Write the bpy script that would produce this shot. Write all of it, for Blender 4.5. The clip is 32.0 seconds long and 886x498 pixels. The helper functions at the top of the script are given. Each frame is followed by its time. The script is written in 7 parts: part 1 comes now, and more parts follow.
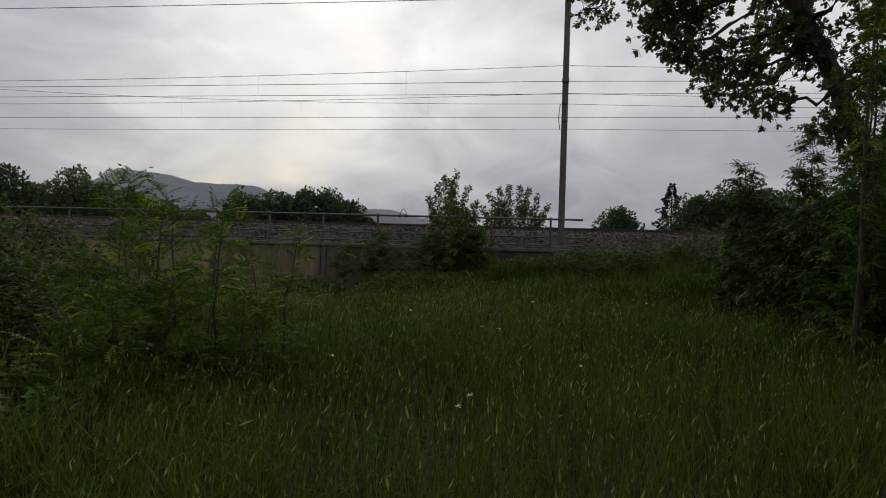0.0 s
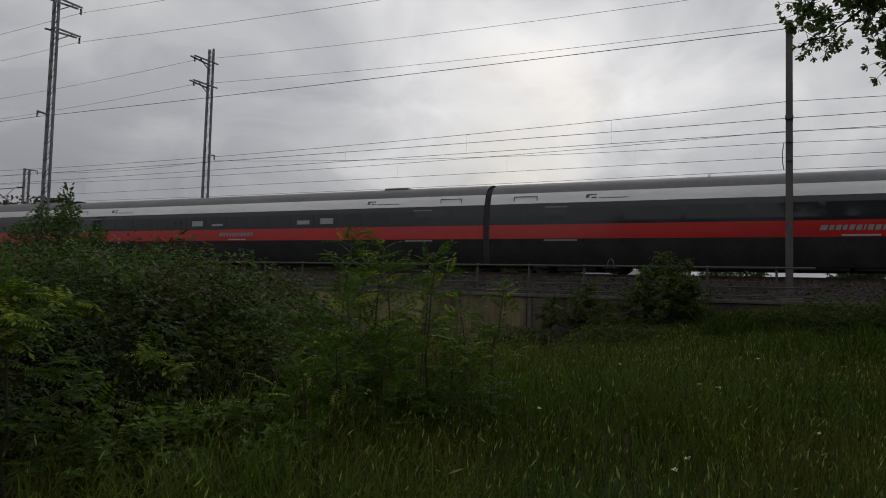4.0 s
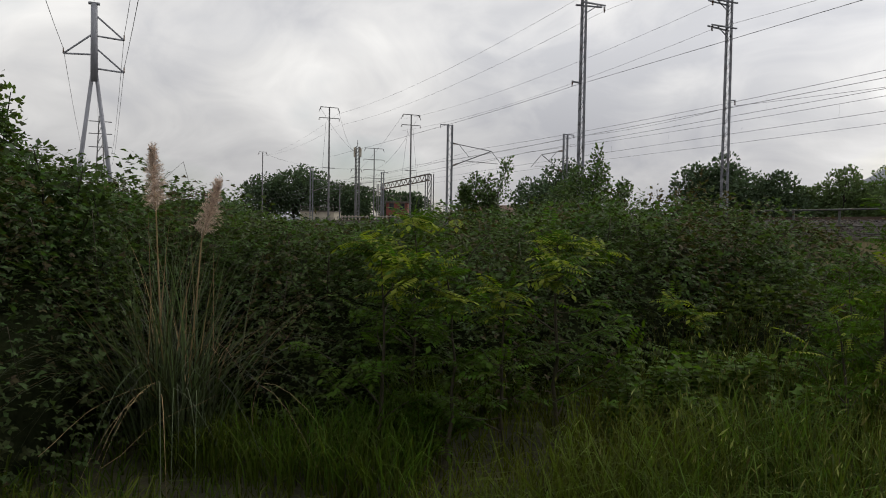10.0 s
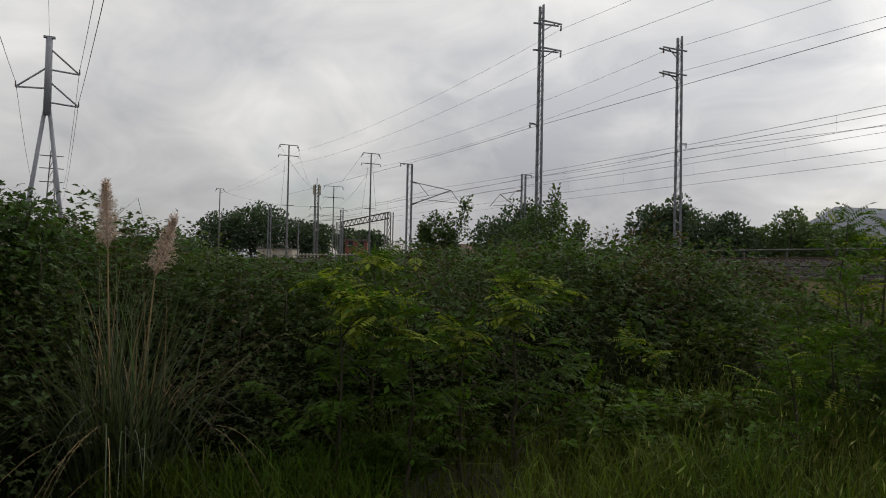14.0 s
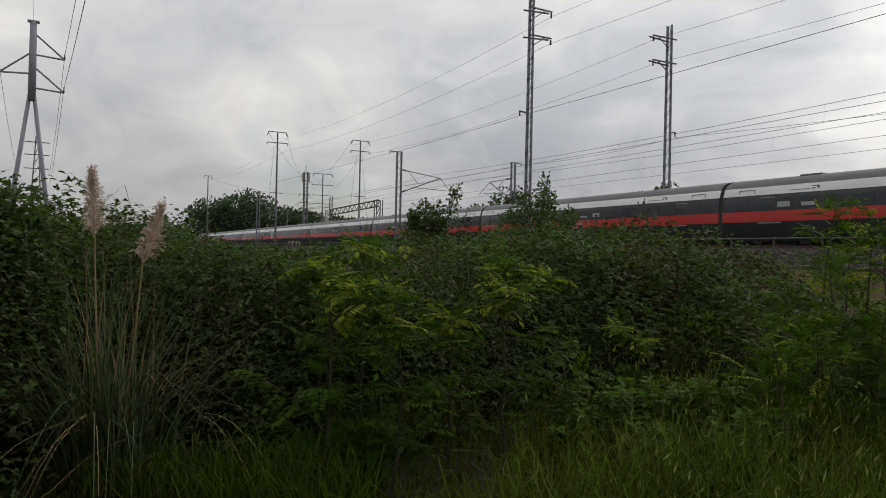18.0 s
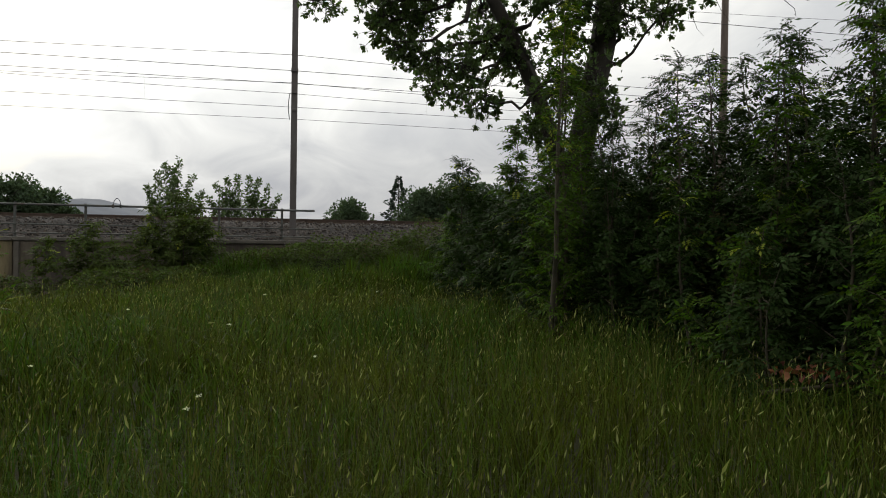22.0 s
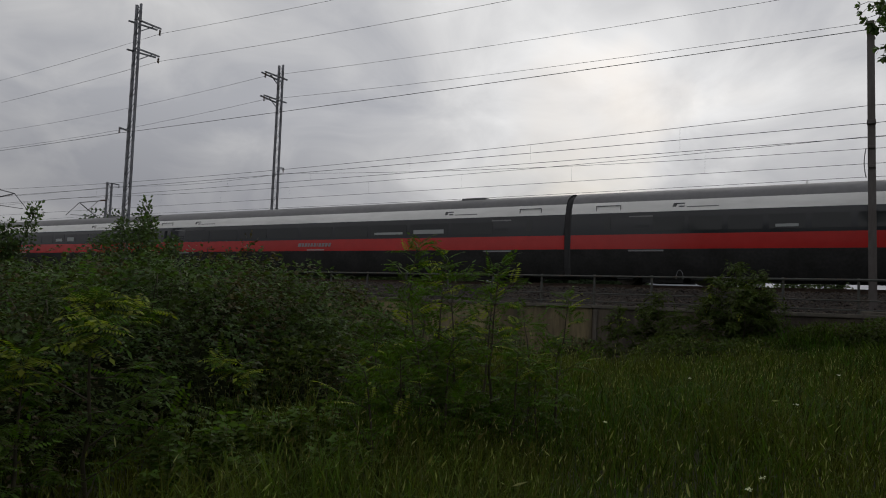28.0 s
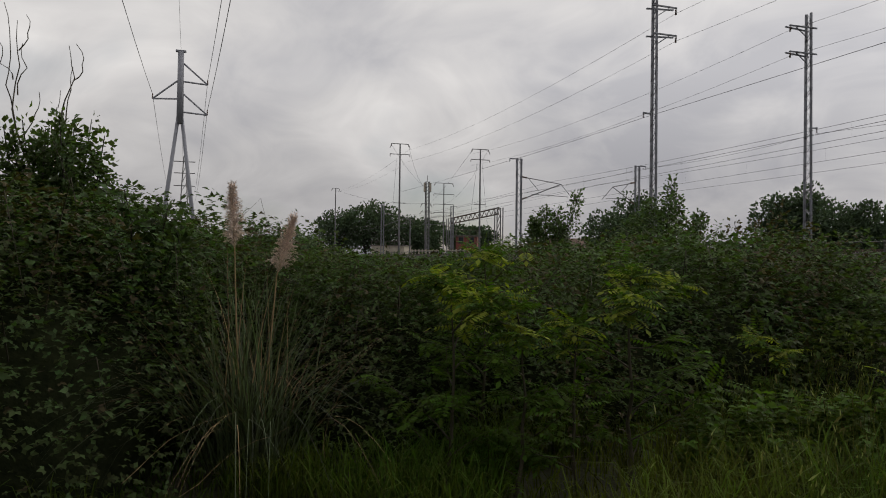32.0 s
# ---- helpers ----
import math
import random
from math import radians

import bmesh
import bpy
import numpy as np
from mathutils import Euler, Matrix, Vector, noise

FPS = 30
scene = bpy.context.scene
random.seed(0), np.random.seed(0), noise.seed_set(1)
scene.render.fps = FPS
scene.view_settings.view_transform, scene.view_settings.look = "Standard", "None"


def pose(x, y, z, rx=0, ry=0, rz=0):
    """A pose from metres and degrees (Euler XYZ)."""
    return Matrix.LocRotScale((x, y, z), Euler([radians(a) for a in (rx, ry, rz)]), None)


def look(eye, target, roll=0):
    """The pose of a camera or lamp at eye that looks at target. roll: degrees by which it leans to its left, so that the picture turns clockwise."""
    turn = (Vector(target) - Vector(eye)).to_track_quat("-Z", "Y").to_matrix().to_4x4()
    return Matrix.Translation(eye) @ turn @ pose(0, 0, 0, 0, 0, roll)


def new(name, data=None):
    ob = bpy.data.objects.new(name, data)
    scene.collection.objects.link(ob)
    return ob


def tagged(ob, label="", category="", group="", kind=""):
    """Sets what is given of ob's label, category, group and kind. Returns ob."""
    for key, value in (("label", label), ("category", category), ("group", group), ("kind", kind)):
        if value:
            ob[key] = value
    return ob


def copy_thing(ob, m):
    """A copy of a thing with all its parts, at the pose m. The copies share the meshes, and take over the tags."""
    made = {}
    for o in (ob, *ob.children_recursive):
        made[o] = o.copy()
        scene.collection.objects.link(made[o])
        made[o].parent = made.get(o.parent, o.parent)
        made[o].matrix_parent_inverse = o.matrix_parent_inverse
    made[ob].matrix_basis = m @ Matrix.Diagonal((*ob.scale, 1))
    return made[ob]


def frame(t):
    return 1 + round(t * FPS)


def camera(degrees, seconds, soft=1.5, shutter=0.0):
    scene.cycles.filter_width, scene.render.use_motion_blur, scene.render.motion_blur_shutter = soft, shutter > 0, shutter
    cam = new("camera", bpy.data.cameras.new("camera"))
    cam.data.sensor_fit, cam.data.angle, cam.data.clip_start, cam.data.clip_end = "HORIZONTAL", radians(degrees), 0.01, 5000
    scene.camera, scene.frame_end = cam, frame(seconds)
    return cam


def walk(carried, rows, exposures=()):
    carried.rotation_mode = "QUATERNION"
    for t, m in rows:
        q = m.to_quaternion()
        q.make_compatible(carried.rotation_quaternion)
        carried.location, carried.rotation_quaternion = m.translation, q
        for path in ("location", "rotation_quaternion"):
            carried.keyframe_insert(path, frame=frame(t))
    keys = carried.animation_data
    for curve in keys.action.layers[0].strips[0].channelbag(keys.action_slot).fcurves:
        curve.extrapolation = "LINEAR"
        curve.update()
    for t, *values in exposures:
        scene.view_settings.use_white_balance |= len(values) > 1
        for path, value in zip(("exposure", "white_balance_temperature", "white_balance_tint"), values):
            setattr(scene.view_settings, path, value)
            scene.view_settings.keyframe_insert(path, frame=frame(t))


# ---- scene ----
SOFT, SKY_STRENGTH, SUN_STRENGTH = 1.0, 0.88, 0.6
cam = camera(65.00, 32.0, SOFT)
EXPOSURES = [(0.0, 0.08, 6400, 10), (3.0, -0.02, 6400, 10), (4.0, -0.12, 6420, 10), (6.5, 0.05, 6520, 10), (9.0, 0.55, 6620, 9), (10.0, 0.65, 6620, 9), (11.0, 0.5, 6620, 9), (14.0, 0.44, 6600, 9), (19.0, 0.38, 6560, 9), (20.0, 0.15, 6480, 9), (20.6, 0.05, 6500, 9), (21.5, 0.5, 6650, 7), (22.0, 0.76, 6700, 6), (22.5, 0.45, 6600, 8), (24.0, 0.4, 6550, 9), (27.0, 0.1, 6480, 10), (28.0, -0.1, 6450, 10), (29.0, -0.14, 6480, 10), (30.0, 0.2, 6660, 11), (31.0, 0.3, 6680, 11), (32.0, 0.3, 6680, 11)]
# seconds, place, tilt, roll, heading
PATH = [
    (0.0, 0.0, 0.0, 1.6, 89.38, -1.66, 9.00),
    (0.5, 0.0, 0.0, 1.6, 88.84, -1.99, 8.70),
    (1.0, 0.0, 0.0, 1.6, 89.93, -2.21, 7.31),
    (1.5, 0.0, 0.0, 1.6, 91.34, -2.20, 7.03),
    (2.0, 0.0, 0.0, 1.6, 91.84, -2.14, 7.23),
    (2.5, 0.0, 0.0, 1.6, 92.13, -2.10, 7.53),
    (3.0, 0.0, 0.0, 1.6, 92.66, -2.06, 7.73),
    (3.5, 0.0, 0.0, 1.6, 92.72, -1.61, 13.80),
    (3.6, 0.0, 0.0, 1.6, 92.68, -1.38, 16.24),
    (4.0, 0.0, 0.0, 1.6, 93.12, -1.52, 25.83),
    (4.5, 0.0, 0.0, 1.6, 93.10, -1.58, 36.74),
    (6.5, 0.0, 0.0, 1.6, 91.86, -1.10, 48.43),
    (7.0, 0.0, 0.0, 1.6, 91.29, -0.89, 52.29),
    (7.5, 0.0, 0.0, 1.6, 90.94, -0.46, 58.03),
    (8.0, 0.0, 0.0, 1.6, 89.56, -0.29, 62.81),
    (8.5, 0.0, 0.0, 1.6, 89.67, -0.21, 66.07),
    (9.0, 0.0, 0.0, 1.6, 88.95, -0.76, 66.71),
    (9.5, 0.0, 0.0, 1.6, 88.43, -0.96, 67.14),
    (10.0, 0.0, 0.0, 1.6, 88.10, -0.95, 66.93),
    (10.5, 0.0, 0.0, 1.6, 88.44, -0.85, 67.09),
    (11.0, 0.0, 0.0, 1.6, 91.35, -1.11, 65.32),
    (11.5, 0.0, 0.0, 1.6, 90.38, -1.51, 62.97),
    (12.0, 0.0, 0.0, 1.6, 91.60, -1.45, 63.34),
    (12.5, 0.0, 0.0, 1.6, 91.70, -1.24, 63.44),
    (13.0, 0.0, 0.0, 1.6, 91.09, -1.68, 62.95),
    (13.5, 0.0, 0.0, 1.6, 91.47, -1.20, 63.04),
    (14.0, 0.0, 0.0, 1.6, 91.32, -1.19, 63.58),
    (14.5, 0.0, 0.0, 1.6, 90.93, -0.96, 64.37),
    (16.5, 0.0, 0.0, 1.6, 90.02, -1.03, 64.22),
    (17.0, 0.0, 0.0, 1.6, 89.84, -0.92, 64.35),
    (17.5, 0.0, 0.0, 1.6, 90.22, -1.09, 64.14),
    (18.0, 0.0, 0.0, 1.6, 90.35, -1.27, 62.71),
    (18.5, 0.0, 0.0, 1.6, 90.14, -1.94, 56.61),
    (19.0, 0.0, 0.0, 1.6, 90.12, -1.86, 51.47),
    (19.5, 0.0, 0.0, 1.6, 90.49, -1.82, 48.67),
    (20.0, 0.0, 0.0, 1.6, 90.33, -1.75, 44.42),
    (20.2, 0.0, 0.0, 1.6, 90.23, -1.44, 38.07),
    (20.4, 0.0, 0.0, 1.6, 90.24, -1.13, 25.59),
    (20.5, 0.0, 0.0, 1.6, 90.28, -0.70, 18.80),
    (21.0, 0.0, 0.0, 1.6, 88.40, -1.13, -8.03),
    (21.5, 0.0, 0.0, 1.6, 87.92, -1.07, -12.29),
    (22.0, 0.0, 0.0, 1.6, 89.14, -0.94, -12.81),
    (22.3, 0.0, 0.0, 1.6, 92.40, -0.73, -13.76),
    (22.5, 0.0, 0.0, 1.6, 92.59, -0.73, -13.47),
    (23.0, 0.0, 0.0, 1.6, 92.43, -0.85, -13.91),
    (23.5, 0.0, 0.0, 1.6, 93.13, -0.85, -14.22),
    (24.0, 0.0, 0.0, 1.6, 92.76, -0.33, -14.00),
    (24.5, 0.0, 0.0, 1.6, 93.57, -0.07, -13.12),
    (26.5, 0.0, 0.0, 1.6, 93.71, -0.79, 8.83),
    (27.0, 0.0, 0.0, 1.6, 94.26, -1.06, 13.85),
    (27.5, 0.0, 0.0, 1.6, 94.98, -1.43, 25.29),
    (28.0, 0.0, 0.0, 1.6, 93.83, -1.89, 31.05),
    (28.5, 0.0, 0.0, 1.6, 93.48, -1.74, 39.15),
    (29.0, 0.0, 0.0, 1.6, 93.29, -1.57, 40.17),
    (29.5, 0.0, 0.0, 1.6, 93.11, -1.60, 45.14),
    (29.8, 0.0, 0.0, 1.6, 92.15, -2.53, 59.48),
    (29.9, 0.0, 0.0, 1.6, 92.72, -2.54, 63.77),
    (30.0, 0.0, 0.0, 1.6, 93.13, -2.43, 66.12),
    (30.5, 0.0, 0.0, 1.6, 91.06, 0.03, 69.11),
    (31.0, 0.0, 0.0, 1.6, 90.13, 0.16, 70.51),
    (31.5, 0.0, 0.0, 1.6, 91.57, -0.37, 73.25),
    (32.0, 0.0, 0.0, 1.6, 90.80, -0.72, 72.65),
]
walk(cam, [(t, pose(*p)) for t, *p in PATH], EXPOSURES)

# ---- sky and sun ----
SUN_AZ, SUN_EL = 15.0, 26.0


def polar(az, d, z=0.0):
    a = radians(az)
    return Vector((-d * math.sin(a), d * math.cos(a), z))


def build_sky():
    w = bpy.data.worlds.new("sky")
    scene.world = w
    w.use_nodes = True
    nt = w.node_tree
    nt.nodes.clear()
    N, L = nt.nodes.new, nt.links.new
    out, bg = N("ShaderNodeOutputWorld"), N("ShaderNodeBackground")
    sky = N("ShaderNodeTexSky")
    sky.sky_type = "NISHITA"
    sky.sun_disc = False
    sky.sun_elevation = radians(SUN_EL)
    sky.sun_rotation = radians(-SUN_AZ)
    co = N("ShaderNodeTexCoord")
    sep = N("ShaderNodeSeparateXYZ")
    L(co.outputs["Generated"], sep.inputs[0])

    def m(op, a, b=None, c=None):
        n = N("ShaderNodeMath")
        n.operation = op
        for i, v in enumerate((a, b, c)):
            if v is None:
                continue
            if isinstance(v, (int, float)):
                n.inputs[i].default_value = v
            else:
                L(v, n.inputs[i])
        return n.outputs[0]

    # clouds lie on a flat layer: project the direction on a plane overhead
    up = m("ADD", m("MAXIMUM", sep.outputs[2], 0.0), 0.42)
    u, v = m("DIVIDE", sep.outputs[0], up), m("DIVIDE", sep.outputs[1], up)
    flat = N("ShaderNodeCombineXYZ")
    L(u, flat.inputs[0]), L(v, flat.inputs[1])

    def cloud(scale, detail, rough, warp, off):
        mp = N("ShaderNodeMapping")
        mp.inputs["Location"].default_value = off
        L(flat.outputs[0], mp.inputs[0])
        n = N("ShaderNodeTexNoise")
        n.inputs["Scale"].default_value = scale
        n.inputs["Detail"].default_value = detail
        n.inputs["Roughness"].default_value = rough
        n.inputs["Distortion"].default_value = warp
        L(mp.outputs[0], n.inputs["Vector"])
        return n.outputs["Fac"]

    big = cloud(1.35, 4.0, 0.46, 0.25, (3.1, 1.7, 0.0))
    fine = cloud(3.6, 7.0, 0.56, 0.9, (0.4, 7.7, 0.0))
    mix = m("ADD", m("MULTIPLY", big, 0.68), m("MULTIPLY", fine, 0.32))
    ramp = N("ShaderNodeValToRGB")
    e = ramp.color_ramp.elements
    e[0].position, e[0].color = 0.36, (0.430, 0.437, 0.468, 1)
    e[1].position, e[1].color = 0.64, (0.796, 0.79, 0.783, 1)
    e.new(0.5).color = (0.602, 0.60, 0.606, 1)
    L(mix, ramp.inputs[0])
    # thin cloud before the sun
    s = polar(SUN_AZ, math.cos(radians(SUN_EL - 11)), math.sin(radians(SUN_EL - 11)))
    dot = N("ShaderNodeVectorMath")
    dot.operation = "DOT_PRODUCT"
    dot.inputs[1].default_value = s
    L(co.outputs["Generated"], dot.inputs[0])
    c = m("MAXIMUM", dot.outputs["Value"], 0.0)
    glow = m("ADD", m("MULTIPLY", m("POWER", c, 24.0), 0.08), m("MULTIPLY", m("POWER", c, 3.0), 0.32))
    glow = m("MULTIPLY", glow, m("ADD", 0.55, m("MULTIPLY", m("POWER", mix, 1.6), 1.3)))
    low = N("ShaderNodeMapRange")
    low.inputs[1].default_value, low.inputs[2].default_value = 0.0, 0.25
    L(sep.outputs[2], low.inputs[0])
    haze = N("ShaderNodeMix")
    haze.data_type = "RGBA"
    haze.inputs[6].default_value, haze.inputs[7].default_value = (0.458, 0.46, 0.482, 1), (1.0, 1.0, 1.0, 1)
    L(low.outputs[0], haze.inputs["Factor"])
    toned = N("ShaderNodeVectorMath")
    toned.operation = "MULTIPLY"
    L(ramp.outputs[0], toned.inputs[0]), L(haze.outputs[2], toned.inputs[1])
    gain = m("ADD", 0.97, glow)
    shade = N("ShaderNodeVectorMath")
    shade.operation = "SCALE"
    L(toned.outputs[0], shade.inputs[0]), L(gain, shade.inputs[3])
    # a little blue where the layer is thin
    gap = N("ShaderNodeMapRange")
    gap.inputs[1].default_value, gap.inputs[2].default_value = 0.57, 0.68
    gap.inputs[4].default_value = 0.55
    L(big, gap.inputs[0])
    tint = N("ShaderNodeVectorMath")
    tint.operation = "SCALE"
    L(sky.outputs[0], tint.inputs[0])
    tint.inputs[3].default_value = 0.05
    mx = N("ShaderNodeMix")
    mx.data_type = "RGBA"
    L(gap.outputs[0], mx.inputs["Factor"]), L(shade.outputs[0], mx.inputs[6]), L(tint.outputs[0], mx.inputs[7])
    L(mx.outputs[2], bg.inputs[0])
    bg.inputs[1].default_value = SKY_STRENGTH
    L(bg.outputs[0], out.inputs[0])
    sun = new("sun", bpy.data.lights.new("sun", "SUN"))
    sun.data.energy, sun.data.angle, sun.data.color = SUN_STRENGTH, radians(40), (1.0, 0.95, 0.88)
    sun.matrix_world = look(polar(SUN_AZ, 100 * math.cos(radians(SUN_EL)), 100 * math.sin(radians(SUN_EL))), (0, 0, 0))


build_sky()


# ---- materials ----
def material(name, colour, rough=0.7, metal=0.0, dark=None, scale=4.0, bump=0.0, bump_scale=40.0, island=0.0, through_light=0.0, stretch=(1, 1, 1), lo=0.35, hi=0.65, spec=0.5, fine=0.0, piece=0.0):
    """Principled material; colour to dark by noise at two scales, island or piece: brightness spread of single pieces."""
    ma = bpy.data.materials.new(name)
    ma.use_nodes = True
    nt = ma.node_tree
    N, L = nt.nodes.new, nt.links.new
    b = nt.nodes["Principled BSDF"]
    b.inputs["Roughness"].default_value = rough
    b.inputs["Metallic"].default_value = metal
    b.inputs["Specular IOR Level"].default_value = spec
    co = N("ShaderNodeTexCoord")
    mp = N("ShaderNodeMapping")
    mp.inputs["Scale"].default_value = stretch
    L(co.outputs["Object"], mp.inputs[0])
    col = None
    if dark is not None:
        n = N("ShaderNodeTexNoise")
        n.inputs["Scale"].default_value, n.inputs["Detail"].default_value, n.inputs["Roughness"].default_value = scale, 6.0, 0.6
        L(mp.outputs[0], n.inputs["Vector"])
        r = N("ShaderNodeMapRange")
        r.inputs[1].default_value, r.inputs[2].default_value = lo, hi
        L(n.outputs["Fac"], r.inputs[0])
        mx = N("ShaderNodeMix")
        mx.data_type = "RGBA"
        mx.inputs[6].default_value, mx.inputs[7].default_value = (*colour, 1), (*dark, 1)
        L(r.outputs[0], mx.inputs["Factor"])
        col = mx.outputs[2]
    else:
        rgb = N("ShaderNodeRGB")
        rgb.outputs[0].default_value = (*colour, 1)
        col = rgb.outputs[0]
    value = None
    if fine:
        n = N("ShaderNodeTexNoise")
        n.inputs["Scale"].default_value, n.inputs["Detail"].default_value = scale * 9, 4.0
        L(mp.outputs[0], n.inputs["Vector"])
        r = N("ShaderNodeMapRange")
        r.inputs[1].default_value, r.inputs[2].default_value, r.inputs[3].default_value, r.inputs[4].default_value = 0.3, 0.7, 1 - fine, 1 + fine
        L(n.outputs["Fac"], r.inputs[0])
        value = r.outputs[0]
    if island or piece:
        src = N("ShaderNodeNewGeometry").outputs["Random Per Island"] if island else N("ShaderNodeObjectInfo").outputs["Random"]
        k = island or piece
        r = N("ShaderNodeMapRange")
        r.inputs[3].default_value, r.inputs[4].default_value = 1 - k, 1 + k
        L(src, r.inputs[0])
        if value is None:
            value = r.outputs[0]
        else:
            mu = N("ShaderNodeMath")
            mu.operation = "MULTIPLY"
            L(value, mu.inputs[0]), L(r.outputs[0], mu.inputs[1])
            value = mu.outputs[0]
        hue = N("ShaderNodeHueSaturation")
        r2 = N("ShaderNodeMapRange")
        r2.inputs[3].default_value, r2.inputs[4].default_value = 0.5 - 0.05 * k, 0.5 + 0.035 * k
        L(src, r2.inputs[0]), L(r2.outputs[0], hue.inputs["Hue"]), L(col, hue.inputs["Color"])
        col = hue.outputs[0]
    if value is not None:
        vm = N("ShaderNodeVectorMath")
        vm.operation = "SCALE"
        L(col, vm.inputs[0]), L(value, vm.inputs[3])
        col = vm.outputs[0]
    L(col, b.inputs["Base Color"])
    if bump:
        n = N("ShaderNodeTexNoise")
        n.inputs["Scale"].default_value, n.inputs["Detail"].default_value = bump_scale, 5.0
        L(mp.outputs[0], n.inputs["Vector"])
        bp = N("ShaderNodeBump")
        bp.inputs["Strength"].default_value, bp.inputs["Distance"].default_value = bump, 0.02
        L(n.outputs["Fac"], bp.inputs["Height"]), L(bp.outputs[0], b.inputs["Normal"])
    if through_light:
        tr = N("ShaderNodeBsdfTranslucent")
        sc = N("ShaderNodeVectorMath")
        sc.operation = "MULTIPLY"
        sc.inputs[1].default_value = (1.5, 1.7, 0.7)
        L(col, sc.inputs[0]), L(sc.outputs[0], tr.inputs[0])
        ms = N("ShaderNodeMixShader")
        ms.inputs[0].default_value = through_light
        L(b.outputs[0], ms.inputs[1]), L(tr.outputs[0], ms.inputs[2])
        L(ms.outputs[0], nt.nodes["Material Output"].inputs[0])
    return ma


def gravel_material():
    ma = material("gravel", (0.044, 0.036, 0.031), 0.9, dark=(0.021, 0.017, 0.015), scale=0.7, fine=0.35)
    nt = ma.node_tree
    b = nt.nodes["Principled BSDF"]
    co = nt.nodes.new("ShaderNodeTexCoord")
    vo = nt.nodes.new("ShaderNodeTexVoronoi")
    vo.inputs["Scale"].default_value = 14.0
    nt.links.new(co.outputs["Object"], vo.inputs["Vector"])
    old = b.inputs["Base Color"].links[0].from_socket
    mx = nt.nodes.new("ShaderNodeMix")
    mx.data_type, mx.blend_type = "RGBA", "OVERLAY"
    mx.inputs["Factor"].default_value = 0.75
    nt.links.new(old, mx.inputs[6])
    bw = nt.nodes.new("ShaderNodeRGBToBW")
    nt.links.new(vo.outputs["Color"], bw.inputs[0])
    nt.links.new(bw.outputs[0], mx.inputs[7])
    nt.links.new(mx.outputs[2], b.inputs["Base Color"])
    bp = nt.nodes.new("ShaderNodeBump")
    bp.inputs["Strength"].default_value, bp.inputs["Distance"].default_value = 1.0, 0.05
    nt.links.new(vo.outputs["Distance"], bp.inputs["Height"])
    nt.links.new(bp.outputs[0], b.inputs["Normal"])
    return ma


